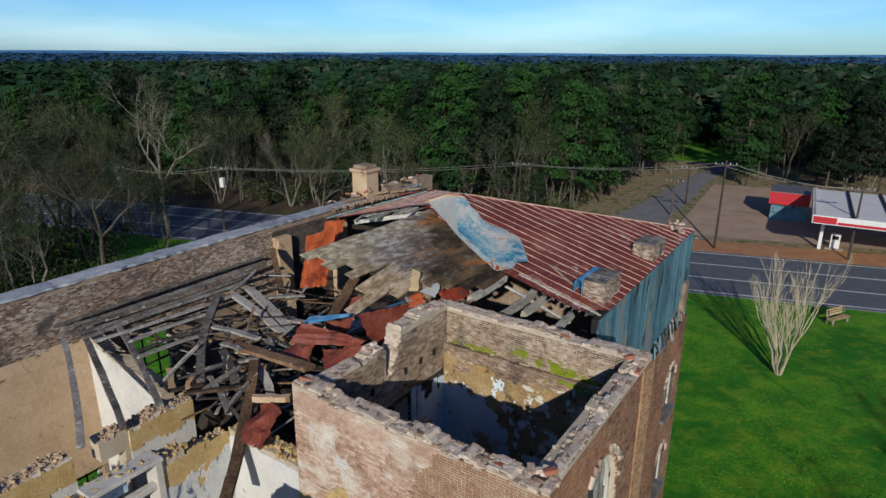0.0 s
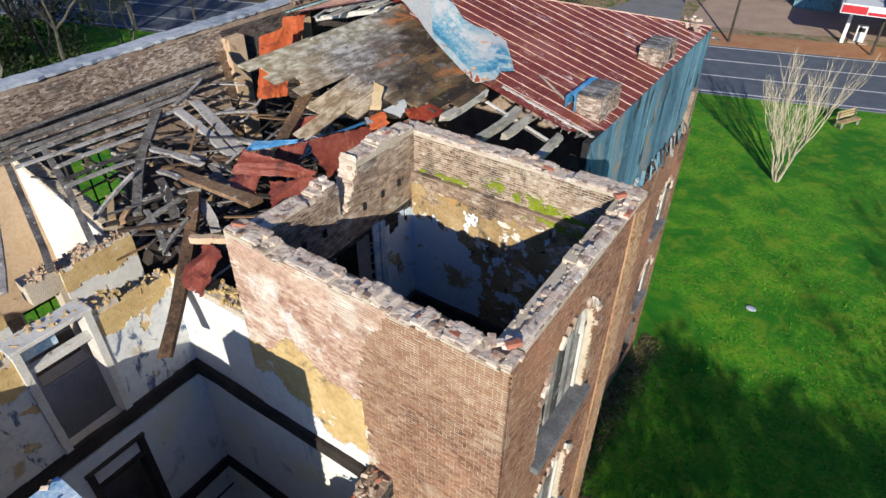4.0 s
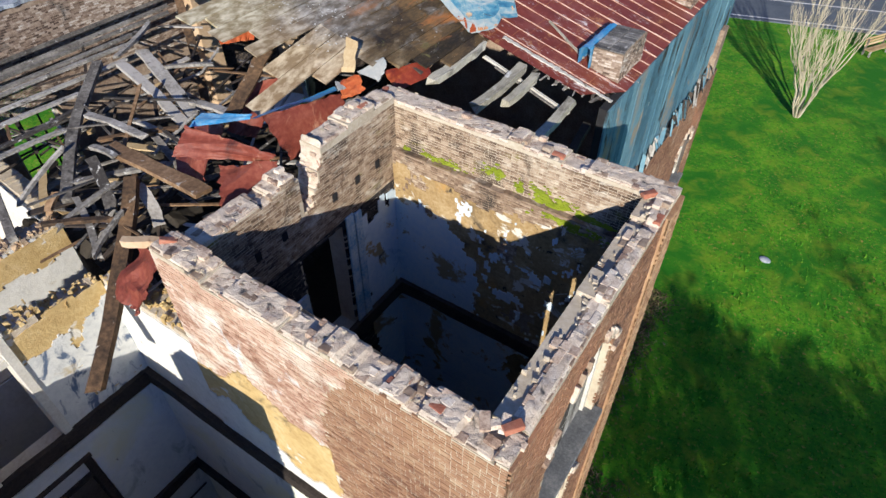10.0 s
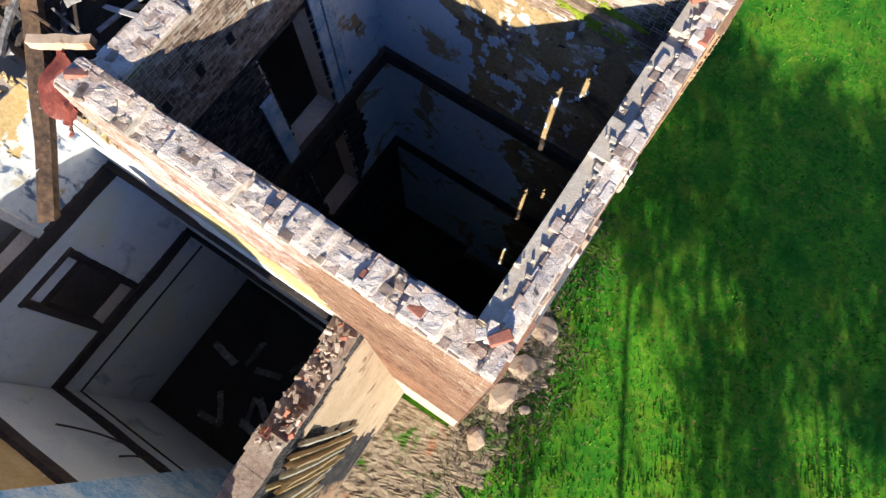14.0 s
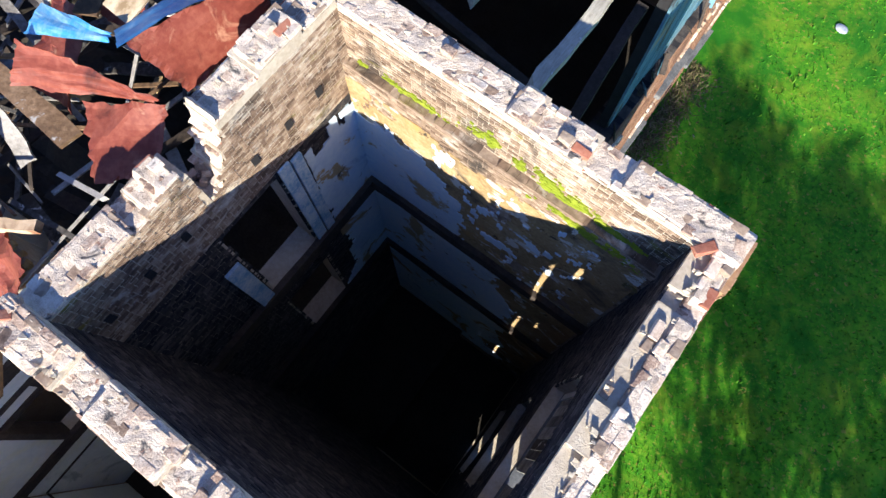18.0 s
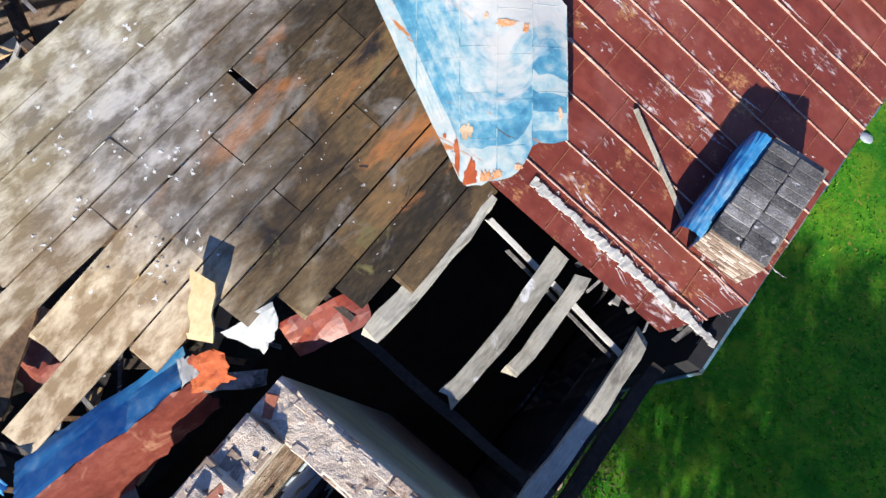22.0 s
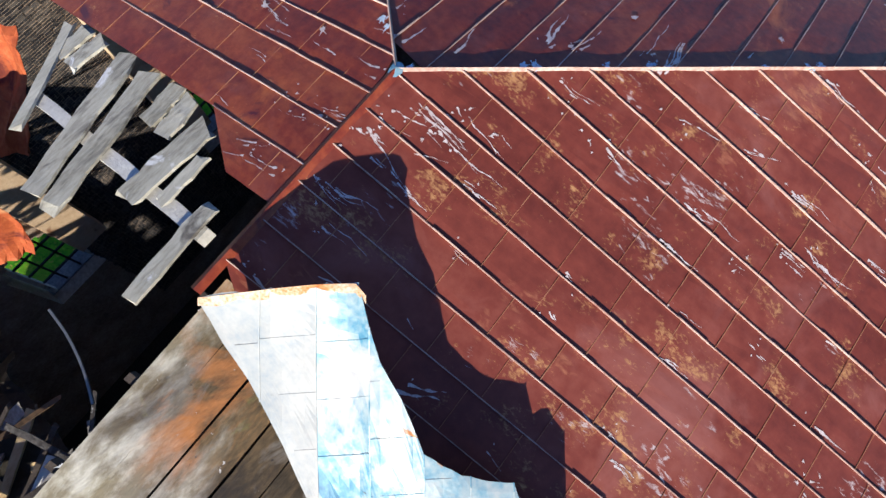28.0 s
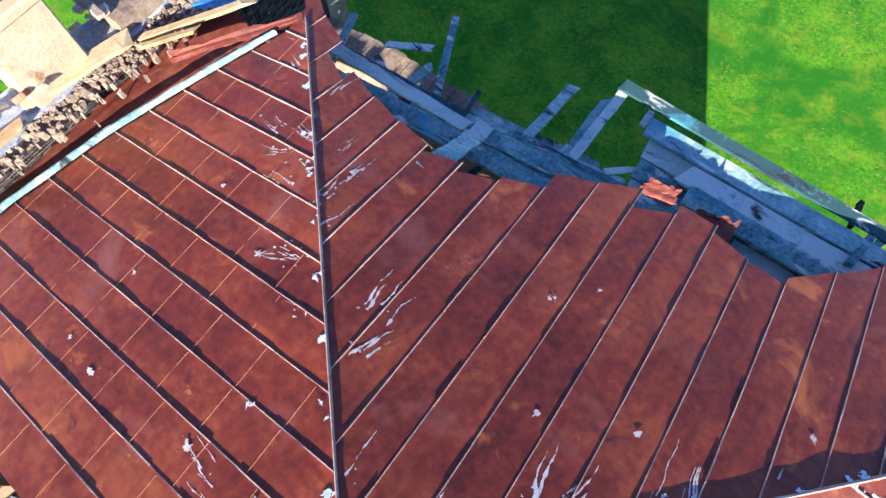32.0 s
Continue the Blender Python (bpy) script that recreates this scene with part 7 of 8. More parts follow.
jl = [((-14.06, 10.77), (-11.31, 9.82), 0.24, 13.45, 13.2), ((-13.89, 10.11), (-11.19, 9.54), 0.2, 13.5, 13.2), ((-11.37, 8.09), (-8.6, 7.95), 0.26, 13.5, 13.75),
      ((-11.21, 7.69), (-10.15, 7.23), 0.18, 13.6, 13.2), ((-12.79, 8.57), (-11.04, 8.63), 0.14, 13.4, 13.5), ((-14.57, 11.52), (-13.87, 10.05), 0.1, 13.7, 13.6),
      ((-15.5, 12.95), (-13.4, 11.5), 0.2, 13.9, 11.8), ((-10.06, 7.72), (-9.32, 7.46), 0.18, 13.5, 13.1), ((-11.53, 7.88), (-10.75, 7.91), 0.1, 13.55, 13.6),
      ((-10.49, 6.42), (-10.48, 7.71), 0.09, 13.2, 13.4), ((-10.9, 6.4), (-9.63, 7.0), 0.09, 13.15, 13.45), ((-10.87, 7.08), (-9.41, 6.47), 0.1, 13.3, 13.15),
      ((-9.45, 6.37), (-9.66, 7.22), 0.07, 13.2, 13.5), ((-11.99, 6.55), (-12.15, 7.77), 0.07, 12.9, 13.4), ((-11.04, 6.63), (-11.23, 7.02), 0.12, 13.1, 13.3),
      ((-12.92, 10.47), (-11.94, 11.07), 0.08, 13.5, 13.6), ((-11.68, 10.08), (-10.4, 10.0), 0.16, 13.3, 13.5), ((-12.4, 9.2), (-10.3, 9.0), 0.12, 13.1, 13.3),
      ((-12.0, 8.2), (-10.9, 9.3), 0.1, 13.3, 13.4), ((-11.6, 7.2), (-9.9, 8.3), 0.12, 13.1, 13.6)]
for k, (a, b, w, z0, z1) in enumerate(jl):
    timber((*a, z0), (*b, z1), w, 0.06 if w < 0.2 else 0.09, M_WOOD_GREY if k % 4 != 2 else M_TIMBER_BROWN, LG if k % 4 != 2 else LD, 50 + k, bow=0.04)
r = random.Random(61)
for k in range(90):
    x, y, z = r.uniform(-13.6, -8.6), r.uniform(6.9, 11.6), r.uniform(11.6, 13.15)
    a = r.choice((0.2, 1.3, 1.8, 2.6)) + r.gauss(0, 0.3)
    L = r.uniform(0.6, 1.8)
    dx, dy = math.cos(a) * L / 2, math.sin(a) * L / 2
    timber((x - dx, y - dy, z), (x + dx, y + dy, z + r.uniform(-0.4, 0.4)), r.uniform(0.06, 0.2), 0.035, r.choice((M_WOOD_GREY, M_WOOD_DARK, M_WOOD_GREY, M_WOOD_YELLOW)),
           "short broken board in the debris heap", 100 + k)
for k in range(110):
    x, y, z = r.uniform(-14.6, -8.4), r.uniform(6.9, 12.4), r.uniform(12.9, 13.55)
    a = r.choice((0.15, 0.5, 1.35, 1.75, 2.6, 2.9)) + r.gauss(0, 0.2)
    L = r.uniform(0.8, 2.4)
    dx, dy = math.cos(a) * L / 2, math.sin(a) * L / 2
    timber((x - dx, y - dy, z - r.uniform(0, 0.3)), (x + dx, y + dy, z + r.uniform(-0.25, 0.2)), r.uniform(0.03, 0.07), 0.025, r.choice((M_WOOD_GREY, M_WOOD_GREY, M_TIMBER_BROWN, M_WOOD_DARK)),
           "thin broken lath in the debris heap", 300 + k)
# debris bed that carries the heap, near black for the shade between the timbers
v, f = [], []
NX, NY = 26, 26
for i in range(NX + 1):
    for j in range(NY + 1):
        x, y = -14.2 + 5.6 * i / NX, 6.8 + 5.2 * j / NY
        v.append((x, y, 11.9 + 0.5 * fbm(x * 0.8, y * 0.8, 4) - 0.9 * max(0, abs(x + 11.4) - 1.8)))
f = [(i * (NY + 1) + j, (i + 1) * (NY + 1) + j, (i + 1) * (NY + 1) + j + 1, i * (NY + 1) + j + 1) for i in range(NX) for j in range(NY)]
tagged(mesh_ob("debris", v, f, M_UNLIT_DEPTH, None, "", "stuff"), "dark heap of plaster dust and splintered wood", "debris")

# ---- torn tin sheets ----
def sheet(name, c00, c10, c11, c01, mat, label, seed, amp=0.12, n=14, parent=None, jag=0.014, sag=0.0):
    r = random.Random(seed)
    c00, c10, c11, c01 = (Vector(c) for c in (c00, c10, c11, c01))
    nrm = (c10 - c00).cross(c01 - c00).normalized()
    vs, fs = [], []
    for i in range(n + 1):
        for j in range(n + 1):
            a, b = i / n, j / n
            p = c00.lerp(c10, a).lerp(c01.lerp(c11, a), b)
            k = abs(nz(a * 1.5 + seed, b * 1.5, seed)) * 1.3 + 0.12 * abs(nz(a * 5 + seed, b * 4, seed))
            p = p + nrm * (amp * (k - 0.35)) + Vector((0, 0, -sag * 4 * a * (1 - a)))
            if i in (0, n) or j in (0, n):
                p += Vector((r.gauss(0, jag), r.gauss(0, jag), r.gauss(0, jag * 0.5)))
            vs.append(p)
    for i in range(n):
        for j in range(n):
            q = i * (n + 1) + j
            fs.append((q, q + n + 1, q + n + 2, q + 1))
    m = len(vs)
    vs += [p - nrm * 0.006 for p in vs]
    fs += [tuple(reversed([i + m for i in g])) for g in fs]
    ob = mesh_ob(name, vs, fs, mat, parent, label)
    return ob if parent else tagged(ob, category="tin sheet")


curl = thing("curled_tin", "red tin sheet curled up beside the tower, its back bare", "tin sheet")
sheet("red_side", (-8.2, 8.95, 14.73), (-7.9, 10.36, 14.55), (-7.72, 10.3, 14.08), (-7.88, 9.1, 14.0), M_TIN_BROWN, "red painted face", 3, 0.04, 16, curl)
# upturned back: sky reflection is given by the blue tin colour
sheet("bare_back", (-8.19, 8.87, 14.78), (-7.9, 10.30, 14.60), (-8.17, 10.52, 14.5), (-8.55, 9.04, 14.54), M_TIN_BARE_BLUE, "bare tin back with the sky's blue in its colour", 4, 0.05, 14, curl, 0.006)
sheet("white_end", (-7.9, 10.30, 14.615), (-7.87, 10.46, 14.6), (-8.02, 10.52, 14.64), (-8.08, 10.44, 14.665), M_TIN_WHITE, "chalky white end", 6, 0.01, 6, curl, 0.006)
sheet("bare_back", (-8.36, 8.88, 14.68), (-8.4, 8.96, 14.7), (-9.5, 8.85, 14.4), (-9.42, 8.5, 14.35), M_TIN_BARE_BLUE, "bare tin back with the sky's blue in its colour", 5, 0.03, 8, curl, 0.006)
sheet("tin_sheet", (-8.03, 10.52, 14.64), (-7.82, 10.74, 14.74), (-7.6, 10.62, 14.58), (-7.84, 10.3, 14.48), M_RUST, "folded rust-orange tin at the sheet's end", 21, 0.06, 8)
sheet("tin_sheet", (-9.3, 8.42, 14.47), (-7.86, 8.8, 14.27), (-8.02, 8.74, 14.1), (-9.3, 8.05, 14.12), M_TIN_BROWN, "long smooth fold of red-brown roof tin", 7, 0.12)
sheet("tin_sheet", (-8.64, 8.36, 14.0), (-7.86, 8.8, 14.2), (-7.62, 8.25, 13.8), (-8.02, 7.75, 13.85), M_TIN_BROWN, "crumpled red roof tin draped over timbers", 17, 0.08)
tagged(beam("loose_plank", (-7.98, 10.28, 14.35), (-7.45, 10.78, 14.45), 0.14, 0.03, M_WOOD_GREY, None, "short grey plank wedged by the tower", seed=61, rag=0.04), category="plank", group="loose planks")
sheet("tin_sheet", (-10.4, 9.3, 13.6), (-9.3, 9.05, 14.2), (-8.85, 8.2, 13.7), (-9.8, 8.2, 13.4), M_TIN_BROWN, "crumpled red roof tin draped over timbers", 8, 0.3)
sheet("tin_sheet", (-9.6, 9.9, 14.4), (-9.1, 10.2, 14.5), (-8.9, 9.3, 13.9), (-9.5, 9.2, 13.9), M_TIN_BROWN, "narrow torn strip of red roof tin", 9, 0.15)
sheet("tin_sheet", (-7.64, 11.16, 14.66), (-7.30, 11.87, 14.66), (-7.05, 11.69, 14.53), (-7.36, 11.08, 14.42), M_TIN_RED, "small folded red tin flashing", 10, 0.03, 6, None, 0.006)
sheet("tin_sheet", (-7.93, 10.83, 14.7), (-7.74, 11.28, 14.83), (-7.6, 11.2, 14.78), (-7.56, 10.92, 14.6), M_TIN_WHITE, "small torn white tin corner", 11, 0.02, 6, None, 0.008)
sheet("tin_sheet", (-8.95, 7.0, 13.5), (-8.1, 6.75, 13.55), (-8.05, 6.15, 13.05), (-8.85, 6.25, 12.9), M_TIN_BROWN, "crumpled red tin hung over the broken wall", 12, 0.3)
sheet("tin_sheet", (-14.5, 13.6, 14.25), (-13.75, 14.2, 14.6), (-13.75, 13.55, 12.7), (-14.2, 12.9, 12.7), M_RUST, "bright orange rusted tin hanging from the roof edge", 13, 0.3)
sheet("tin_sheet", (-15.2, 15.2, 14.25), (-14.5, 15.45, 14.4), (-14.05, 14.5, 13.5), (-14.5, 14.2, 13.4), M_RUST, "bright orange rusted tin hanging from the roof edge", 14, 0.3)
beam("clay_pipe", (-8.92, 6.68, 13.6), (-8.3, 7.08, 13.62), 0.12, 0.12, M_TAN, None, "short orange clay pipe lying on the wall", seed=2)["category"] = "pipe"
tagged(sheet("plaster_sheet", (-11.9, 12.0, 12.6), (-10.9, 12.4, 12.6), (-10.6, 11.2, 12.4), (-11.6, 10.8, 12.4), M_PLASTER, "fallen white plaster panel catching the sun", 15, 0.08), category="plaster")

# broken planks standing at the deck's edge
for k, (a, b, w, m) in enumerate([((-8.24, 11.14, 15.1), (-7.98, 10.66, 14.75), 0.2, M_WOOD_YELLOW), ((-8.9, 10.95, 15.0), (-8.55, 10.3, 14.75), 0.2, M_WOOD_YELLOW),
                                  
                                  ((-9.6, 10.6, 14.9), (-9.1, 9.0, 14.3), 0.26, M_TIMBER_BROWN), ((-9.9, 11.6, 14.5), (-9.3, 10.2, 14.1), 0.22, M_TIMBER_BROWN)]):
    ob = beam("loose_plank", a, b, w, 0.03, m, None, "broken roof plank sticking out of the deck" if m == M_WOOD_YELLOW else "weathered brown roof plank hanging loose", seed=k + 5, rag=0.1)
    tagged(ob, category="plank", group="loose planks")
# planks and a purlin on the open west slope
purlin = beam("purlin", (-13.6, 14.98, 14.58), (-10.9, 14.95, 15.28), 0.13, 0.12, M_WHITE_WOOD, None, "pale mossy purlin under the open slope", seed=4)
purlin["category"] = "timber"
for k, (x0, y0, x1, y1, w) in enumerate([(-13.31, 14.6, -13.96, 15.8, 0.13), (-13.72, 15.38, -13.66, 15.86, 0.2), (-13.48, 15.34, -13.4, 15.86, 0.2), (-12.55, 14.24, -12.97, 15.85, 0.24), (-12.25, 14.25, -12.58, 15.85, 0.24),
                                    (-12.18, 15.32, -12.2, 15.88, 0.2), (-11.93, 15.34, -11.98, 15.85, 0.2), (-11.72, 14.72, -11.62, 15.72, 0.26), (-11.42, 14.9, -11.4, 15.5, 0.12), (-10.97, 14.2, -11.0, 15.2, 0.16)]):
    z0, z1 = (RIDGE_Z - PITCH * abs(q - RIDGE_X) for q in (x0, x1))
    ob = beam("loose_plank", (x0, y0, z0 - 0.05), (x1, y1, z1 - 0.025), w, 0.03, M_WOOD_BLEACHED, None, "bleached plank of the open west slope", seed=70 + k, rag=0.12, up=(-PITCH, 0, 1))
    tagged(ob, category="plank", group="loose planks")
tagged(beam("bent_wire", (-11.72, 13.68, 14.85), (-10.79, 13.42, 15.0), 0.02, 0.02, M_STEEL, None, "thin bent steel wire sticking out of the deck", seed=5, bow=0.05), category="wire")

# plate and battens in the hole beside the tower
for k, (a, b, w, m) in enumerate([((-7.25, 11.55, 14.0), (-5.0, 11.5, 13.55), 0.1, M_WOOD_DARK), ((-6.9, 13.12, 14.35), (-5.0, 12.95, 13.85), 0.05, M_WHITE_WOOD), ((-6.6, 13.0, 14.28), (-5.2, 12.88, 13.9), 0.03, M_WOOD_GREY),
                                  ((-4.75, 13.2, 13.6), (-4.6, 11.0, 12.9), 0.14, M_WOOD_DARK), ((-4.55, 11.6, 13.0), (-3.95, 10.95, 10.9), 0.09, M_WOOD_DARK)]):
    ob = beam("wall_plate", a, b, w, w, m, None, "dark timber plate remaining in the torn roof" if m == M_WOOD_DARK else "thin pale batten across the torn opening", seed=90 + k, rag=0.05)
    tagged(ob, category="timber")
# splintered eave end
for k in range(26):
    x = random.uniform(-5.9, -4.5)
    y = 13.25 + random.uniform(-0.02, 0.3) + 0.5 * max(0, x + 5.0)
    z = roof_z(x, y) - 0.03
    ob = beam("splinter", (x, y + 0.25, z), (x + random.uniform(-0.12, 0.12), y - random.uniform(0.0, 0.1), z - random.uniform(0.0, 0.06)), random.uniform(0.02, 0.06), 0.015, M_WOOD_GREY, frame_roof, seed=k, seg=2, rag=0.03)

# caulked seam on the last pans, lath on the tin
s = Soup()
for i in range(60):
    x = -6.75 + 2.2 * i / 59
    y = 13.58 + 0.03 * nz(x * 5, 2)
    h = 0.03 + 0.05 * abs(nz(x * 7, 9))
    s.box((x, y - h, roof_z(x, y) + 0.026), (x + 0.05, y + h, roof_z(x, y) + 0.042), None, 0.006)
s.make("caulked_seam", M_WHITE_WOOD, east_slope, "flaking white caulked seam")
tagged(beam("lath", (-6.42, 14.83, roof_z(-6.42, 14.83) + 0.06), (-5.42, 14.3, roof_z(-5.42, 14.3) + 0.06), 0.045, 0.025, M_WOOD_BLEACHED, None, "single weathered lath lying on the tin", seed=8), category="lath")

# ---- roof stacks ----
stack_mesh = brick_meshes[1].copy()
stack_mesh.materials[0] = M_STACK
def stack(x0, x1, y0, y1, top, label, tin):
    st = thing("roof_stack", label, "chimney")
    zb = roof_z(x1, y0) - 0.05
    box_part("core", (x0, y0, zb), (x1, y1, top), M_OLDWALL, st)
    half = (x1 - x0) / 2
    y = y0 + 0.01
    while y < y1 - 0.08:
        for col in (0, 1):
            ob = new("slate", stack_mesh)
            ob.parent = st
            ob.matrix_basis = pose(x0 + half * (col + 0.5) + random.gauss(0, 0.006), y + 0.055, top + 0.018 + random.uniform(0, 0.008), random.gauss(0, 1.5), random.gauss(0, 1.5), random.gauss(0, 1.5)) @ Matrix.Diagonal(((half - 0.012) / 0.195, 1.08, 0.5, 1))
        y += 0.112
    brick_face("brick_facing", (x0, y0), (1, 0), (0, -1), x1 - x0, zb, top, M_BRICK_PARAPET, st, seed=3)
    brick_face("brick_facing", (x1, y0), (0, 1), (1, 0), y1 - y0, zb, top, M_BRICK_PARAPET, st, seed=4)
    if tin:
        vs, fs = [], []
        n = 12
        for i in range(9):
            yy = y0 - 0.1 + (y1 - y0 + 0.05) * i / 8 + 0.02 * nz(i * 1.7, 4.0)
            for j in range(n + 1):
                a = math.pi * j / n
                vs.append((x0 - 0.12 + 0.03 * i / 8 + (0.105 + 0.02 * nz(i * 0.8, j * 0.5)) * math.cos(a), yy, top - 0.08 + 0.10 * math.sin(a) ** 0.7 + 0.022 * nz(j * 0.7, i * 0.9) - 0.3 * (j in (0, n))))
        fs = [(i * (n + 1) + j, i * (n + 1) + j + 1, (i + 1) * (n + 1) + j + 1, (i + 1) * (n + 1) + j) for i in range(8) for j in range(n)]
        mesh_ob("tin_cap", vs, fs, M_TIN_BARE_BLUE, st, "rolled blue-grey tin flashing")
    return st


stack(-5.22, -4.66, 14.2, 15.4, 14.52, "low brick chimney stub on the tin roof with flashing", True)
stack(-5.25, -4.6, 18.3, 19.5, 14.45, "low brick chimney stub farther along the eave", False)

# ---- chimney and coping on the west wall ----
ch = thing("chimney", "square tan rendered chimney with a stepped cap", "chimney")
box_part("shaft", (-16.78, 18.35, 13.0), (-16.02, 19.1, 15.45), M_TAN, ch, bevel=0.02)
chimney_cap = box_part("cap", (-16.86, 18.27, 15.45), (-15.94, 19.18, 15.58), M_TAN, ch, bevel=0.03)
box_part("cap_top", (-16.74, 18.39, 15.58), (-16.06, 19.06, 15.72), M_OLDWALL, chimney_cap, bevel=0.03)
y = 22.0
while y > -1.5:
    L = random.uniform(1.1, 2.0)
    if not (18.1 < y < 19.3 or 18.1 < y - L < 19.3) and random.random() < 0.985:
        wv, wf = beam_mesh((-16.25, y, 14.41 + random.uniform(-0.01, 0.015)), (-16.25, y - L + 0.004, 14.41 + random.uniform(-0.01, 0.015)), 0.56, 0.075, seed=y, seg=8, rough=0.9)
        mesh_ob("coping_stone", wv, wf, M_STONE, wall_west)
    y -= L
for i in range(18):
    loose_brick(wall_west, (-16.25 + random.uniform(-0.2, 0.25), random.uniform(16.5, 22.6), 14.75 + random.uniform(-0.1, 0.1)), random.uniform(0, 180), 15, random.random() < 0.3)
# pilasters on the inner west face
for y0 in (13.4, 16.2):
    box_part("pilaster", (-15.995, y0, 9.0), (-15.7, y0 + 0.6, 14.0), M_TAN, wall_west, "rendered brick pilaster", 0.01)
# gutter along the west eave, stained
gut = []
for yy in np.arange(15.9, 20.6, 0.15):
    gut.append(float(yy))
vs, fs = [], []
for yy in gut:
    for j in range(7):
        a = math.pi * j / 6
        vs.append((west_edge(yy) - 0.05 + (0.042 + 0.016 * nz(yy * 3, 4)) * math.cos(a), yy, roof_z(west_edge(yy), 16) + 0.04 + 0.04 * math.sin(a) + 0.012 * nz(yy * 4, j)))
fs = [(i * 7 + j, i * 7 + j + 1, i * 7 + j + 8, i * 7 + j + 7) for i in range(len(gut) - 1) for j in range(6)]
tagged(mesh_ob("gutter", vs, fs, M_WOOD_BLUE, None, "pale blue-grey gutter along the roof edge"), category="gutter")

# ---- broken eave on the north side ----
nb = thing("broken_eave", "blue-grey shaded eave boards, split and hanging loose", "eave")
for k, (x0, y0, x1, y1, w, z) in enumerate([(-14.6, 20.98, -12.3, 21.03, 0.16, 14.1), (-12.4, 21.02, -9.9, 21.35, 0.2, 14.08), (-13.95, 20.62, -11.0, 20.85, 0.24, 14.2), (-12.2, 20.85, -12.2, 21.2, 0.2, 14.15),
                                            (-11.3, 22.68, -4.6, 22.62, 0.16, 13.92), (-10.8, 22.36, -4.6, 22.38, 0.24, 13.9), (-10.2, 22.08, -4.6, 22.1, 0.27, 13.88), (-10.0, 21.8, -4.8, 21.85, 0.26, 13.95),
                                            (-13.0, 21.2, -13.7, 22.75, 0.1, 13.5), (-11.84, 21.5, -11.76, 22.56, 0.13, 13.7), (-11.35, 21.3, -11.33, 22.57, 0.1, 13.75), (-11.25, 21.3, -11.2, 22.9, 0.12, 13.8),
                                            (-14.4, 21.0, -14.7, 21.9, 0.1, 13.7), (-13.6, 21.0, -13.45, 21.9, 0.12, 13.5), (-12.6, 21.5, -10.9, 21.75, 0.16, 13.6), (-10.5, 21.5, -10.45, 22.65, 0.12, 13.75), (-12.0, 21.3, -9.2, 21.6, 0.24, 13.85),
                                            (-10.8, 22.36, -10.8, 22.7, 0.08, 13.8)]):
    beam("eave_board", (x0, y0, z), (x1, y1, z - 0.03), w, 0.04, M_WOOD_BLUE, nb, seed=200 + k, rag=0.15, rough=0.6)
for k in range(4):
    x = -8.3 + 0.5 * k
    beam("bracket", (x, 22.6, 13.8), (x + 0.04, 23.1, 13.62), 0.05, 0.08, M_WOOD_DARK, nb, seed=300 + k)
beam("eave_board", (-12.22, 20.02, 14.73), (-12.15, 20.85, 14.3), 0.22, 0.03, M_WOOD_BLUE, nb, seed=251, rag=0.05)
# soffit boards laid side by side under the torn edge
for k, y in enumerate((21.32, 21.6, 21.88, 22.16, 22.44)):
    x = -10.7 + 0.35 * abs(nz(k * 1.7, 3)) + (0.3 if k < 2 else 0.0)
    while x < -4.7:
        e = min(-4.6, x + 1.6 + 1.4 * random.random())
        beam("soffit_board", (x, y, 13.78), (e - 0.02, y + 0.01, 13.76), 0.262, 0.03, M_WOOD_BLUE, nb, seed=int(x * 31 + k), rag=0.05, rough=0.3)
        x = e
for k, (x0, y0, x1, y1, w, z) in enumerate([(-14.6, 20.72, -12.9, 20.78, 0.2, 13.95), (-13.2, 20.9, -11.3, 21.1, 0.22, 13.9), (-12.0, 21.05, -10.6, 21.35, 0.2, 13.85), (-14.5, 21.15, -12.4, 21.3, 0.13, 13.8), (-12.6, 21.25, -10.5, 21.6, 0.14, 13.8)]):
    beam("eave_rail", (x0, y0, z), (x1, y1, z - 0.02), w, 0.06, M_WOOD_BLUE, nb, seed=270 + k, rag=0.12, rough=0.7)
for k in range(46):
    x = -14.4 + 9.6 * random.random()
    y = torn(x) + random.uniform(-0.1, 0.75)
    L, a = random.uniform(0.25, 1.1), random.choice((0.15, 0.2, 1.2, 1.5, -0.3)) + random.gauss(0, 0.15)
    beam("broken_slat", (x, y, 13.86 + random.uniform(-0.1, 0.08)), (x + L * math.cos(a), y + L * math.sin(a), 13.82 + random.uniform(-0.2, 0.06)), random.uniform(0.03, 0.1), 0.025, M_WOOD_BLUE, nb, seed=500 + k, rag=0.12, rough=0.8)
sheet("torn_lip", (-9.75, 21.2, 14.2), (-9.35, 21.25, 14.2), (-9.4, 21.62, 14.3), (-9.8, 21.55, 14.26), M_TIN_BROWN, "dark tin flap folded over the eave", 34, 0.12, 8, nb)
sheet("torn_lip", (-10.42, 21.25, 14.37), (-10.02, 21.33, 14.35), (-10.05, 21.5, 14.42), (-10.38, 21.43, 14.44), M_TIN_BROWN, "orange tin edge curled upwards", 33, 0.06, 10, nb)
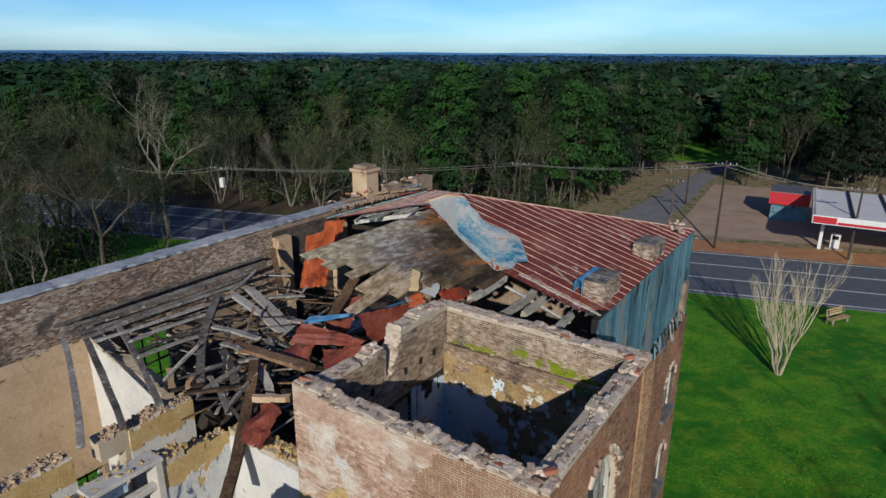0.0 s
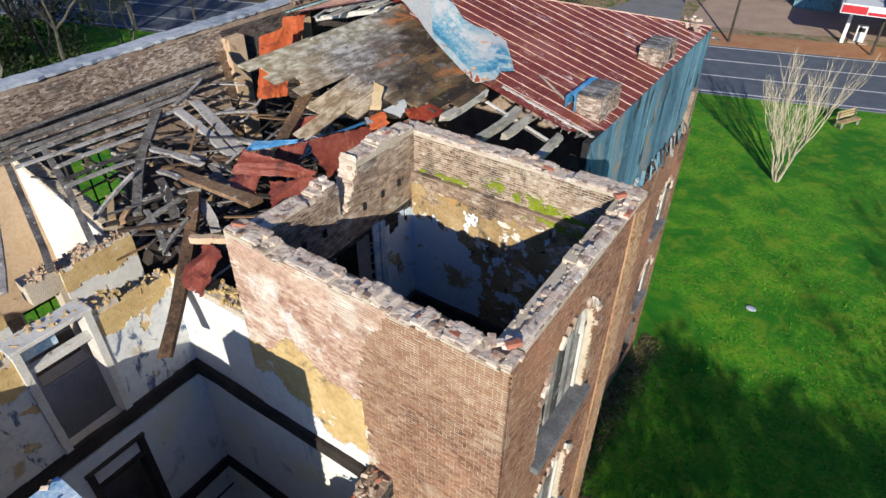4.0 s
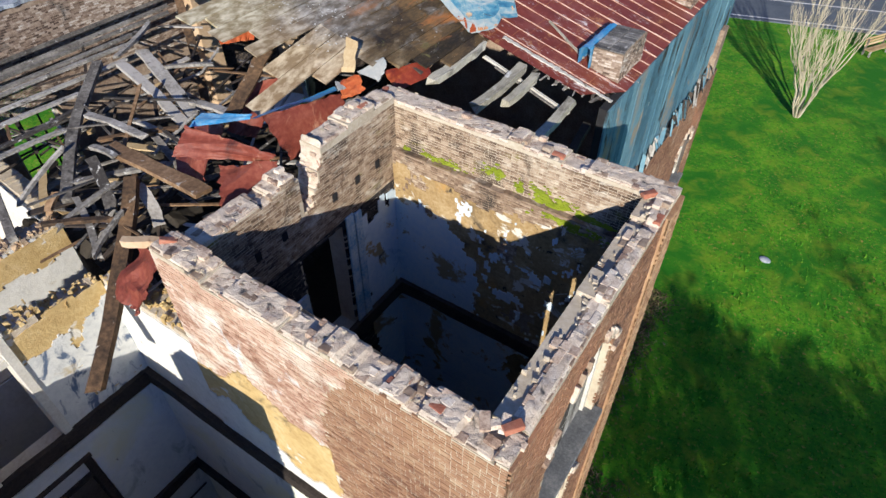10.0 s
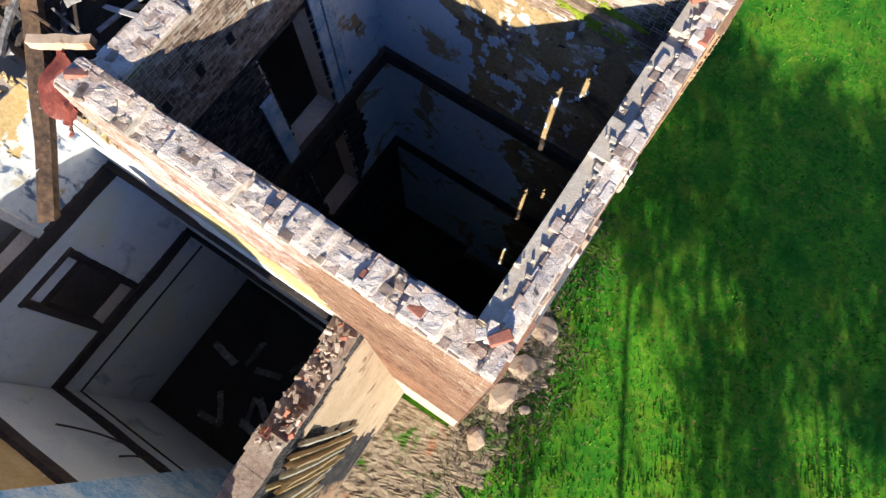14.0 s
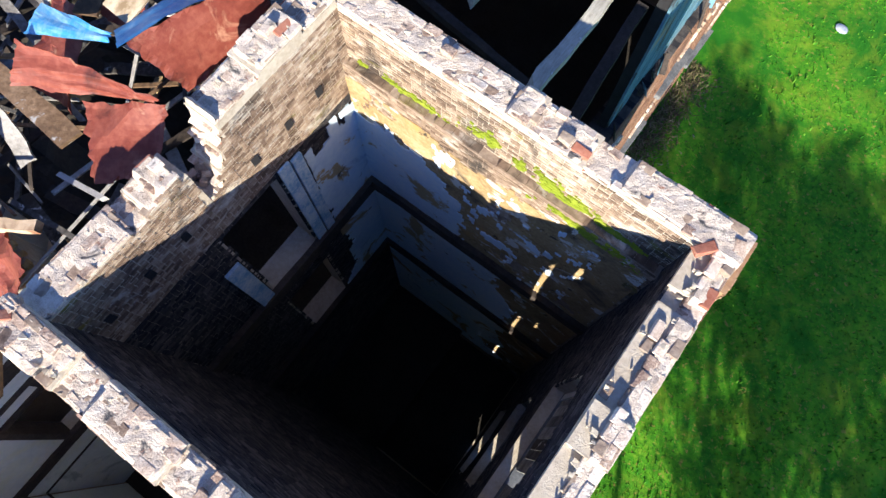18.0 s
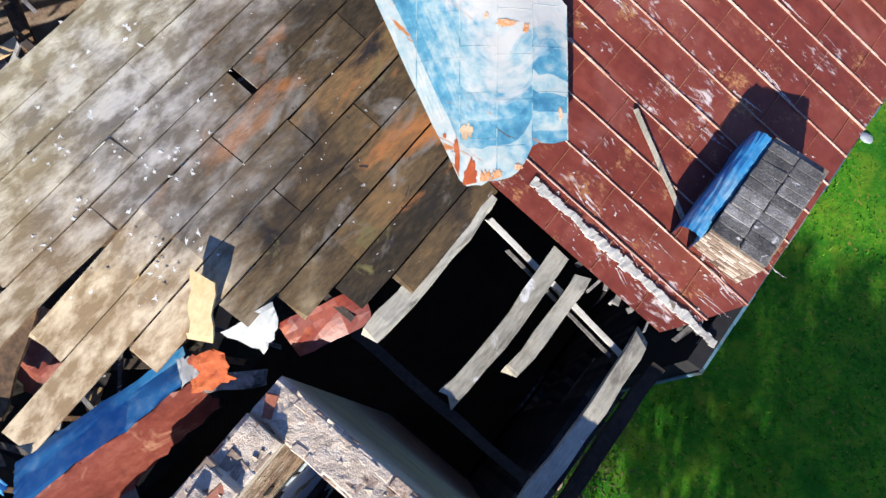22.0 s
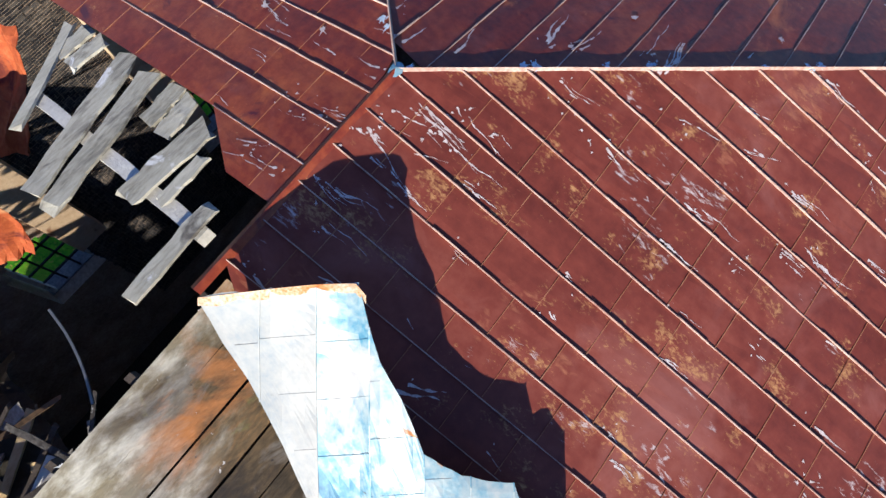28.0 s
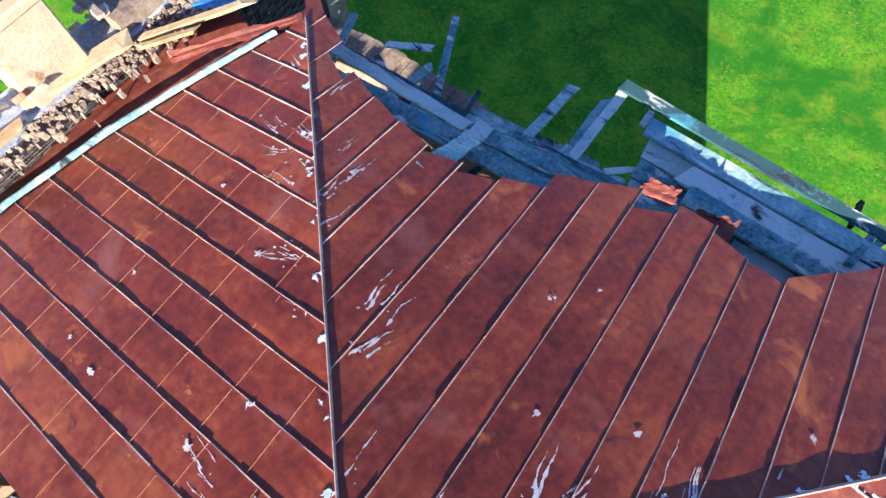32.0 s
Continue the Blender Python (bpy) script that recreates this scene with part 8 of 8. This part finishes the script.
# rusted lower gutter, mortar bed and boards between the eave and the parapet
sheet("valley_tin", (-16.0, 16.2, 13.98), (-15.55, 16.2, 14.1), (-14.7, 20.4, 14.35), (-15.9, 20.8, 14.2), M_TIN_BROWN, "rust-brown tin valley with fallen mortar", 35, 0.16, 24)
sheet("tin_sheet", (-15.35, 19.6, 14.42), (-14.5, 20.85, 14.5), (-14.57, 20.9, 14.54), (-15.45, 19.66, 14.46), M_TIN_BROWN, "thin orange tin edge torn along the eave", 36, 0.04, 12)
sheet("tin_sheet", (-15.8, 20.2, 14.45), (-15.1, 20.75, 14.5), (-15.3, 21.25, 14.4), (-16.0, 20.8, 14.4), M_TIN_BARE_BLUE, "crumpled blue-grey tin behind the parapet", 37, 0.12, 10)
for k, (x0, y0, x1, y1, w) in enumerate([(-16.2, 18.2, -15.85, 19.6, 0.2), (-15.85, 19.5, -15.1, 20.75, 0.07), (-15.75, 19.45, -15.3, 20.1, 0.05), (-16.1, 17.0, -15.95, 18.2, 0.12)]):
    tagged(beam("loose_board", (x0, y0, 14.52), (x1, y1, 14.56), w, 0.05, M_WOOD_YELLOW, None, "split cream board lying along the parapet", seed=440 + k, rag=0.2), category="board", group="parapet boards")
heap = Soup()
rr = random.Random(91)
for i in range(900):
    y = rr.uniform(16.3, 21.0)
    x = -16.0 + 0.1 * (y - 18) + rr.gauss(0, 0.13)
    d = rr.uniform(0.008, 0.03)
    heap.box((x - d, y - d, 14.34), (x + d * rr.uniform(0.5, 1), y + d, 14.42 + d), None, d * 0.5)
tagged(heap.make("rubble", M_OLDWALL, None, "", "stuff"), "blue-white mortar rubble along the parapet", "rubble")
# crumbled masonry and lath along the west parapet
for i in range(30):
    loose_brick(wall_west, (random.uniform(-16.45, -16.05), random.uniform(16.2, 21.8), 14.5 + random.uniform(0.0, 0.25)), random.uniform(0, 180), 24, random.random() < 0.22, random.uniform(0.3, 0.75))
for k in range(7):
    y = 16.6 + 0.75 * k
    tagged(beam("loose_board", (-16.2 + random.uniform(-0.1, 0.15), y, 14.3), (-16.1 + random.uniform(-0.1, 0.15), y + random.uniform(0.6, 1.2), 14.38), random.uniform(0.08, 0.2), 0.04, M_TIMBER_BROWN, None,
                "split brown board lying along the parapet", seed=400 + k, rag=0.12), category="board", group="parapet boards")
# white rubble on the far eave corner
cr = thing("corner_rubble", "pale heap of mortar and brick on the eave", "rubble")
for i in range(14):
    ob = new("brick", brick_meshes[random.randrange(5)])
    ob.parent = cr
    ob.matrix_basis = pose(-4.9 + random.gauss(0, 0.22), 22.3 + random.gauss(0, 0.22), 14.05 + 0.02 * i, random.uniform(-30, 30), random.uniform(-30, 30), random.uniform(0, 180))

bm = bmesh.new()
bmesh.ops.create_icosphere(bm, subdivisions=2, radius=0.2)
for v in bm.verts:
    v.co = Vector((v.co.x * 1.3, v.co.y, v.co.z * 0.3)) * (1 + 0.3 * noise.noise(v.co * 4))
ob = tagged(part("stone", bm, M_STONE), "flat pale grey stone lying in the lawn", "stone")
ob.location = (-0.5, 28.55, 0.04)
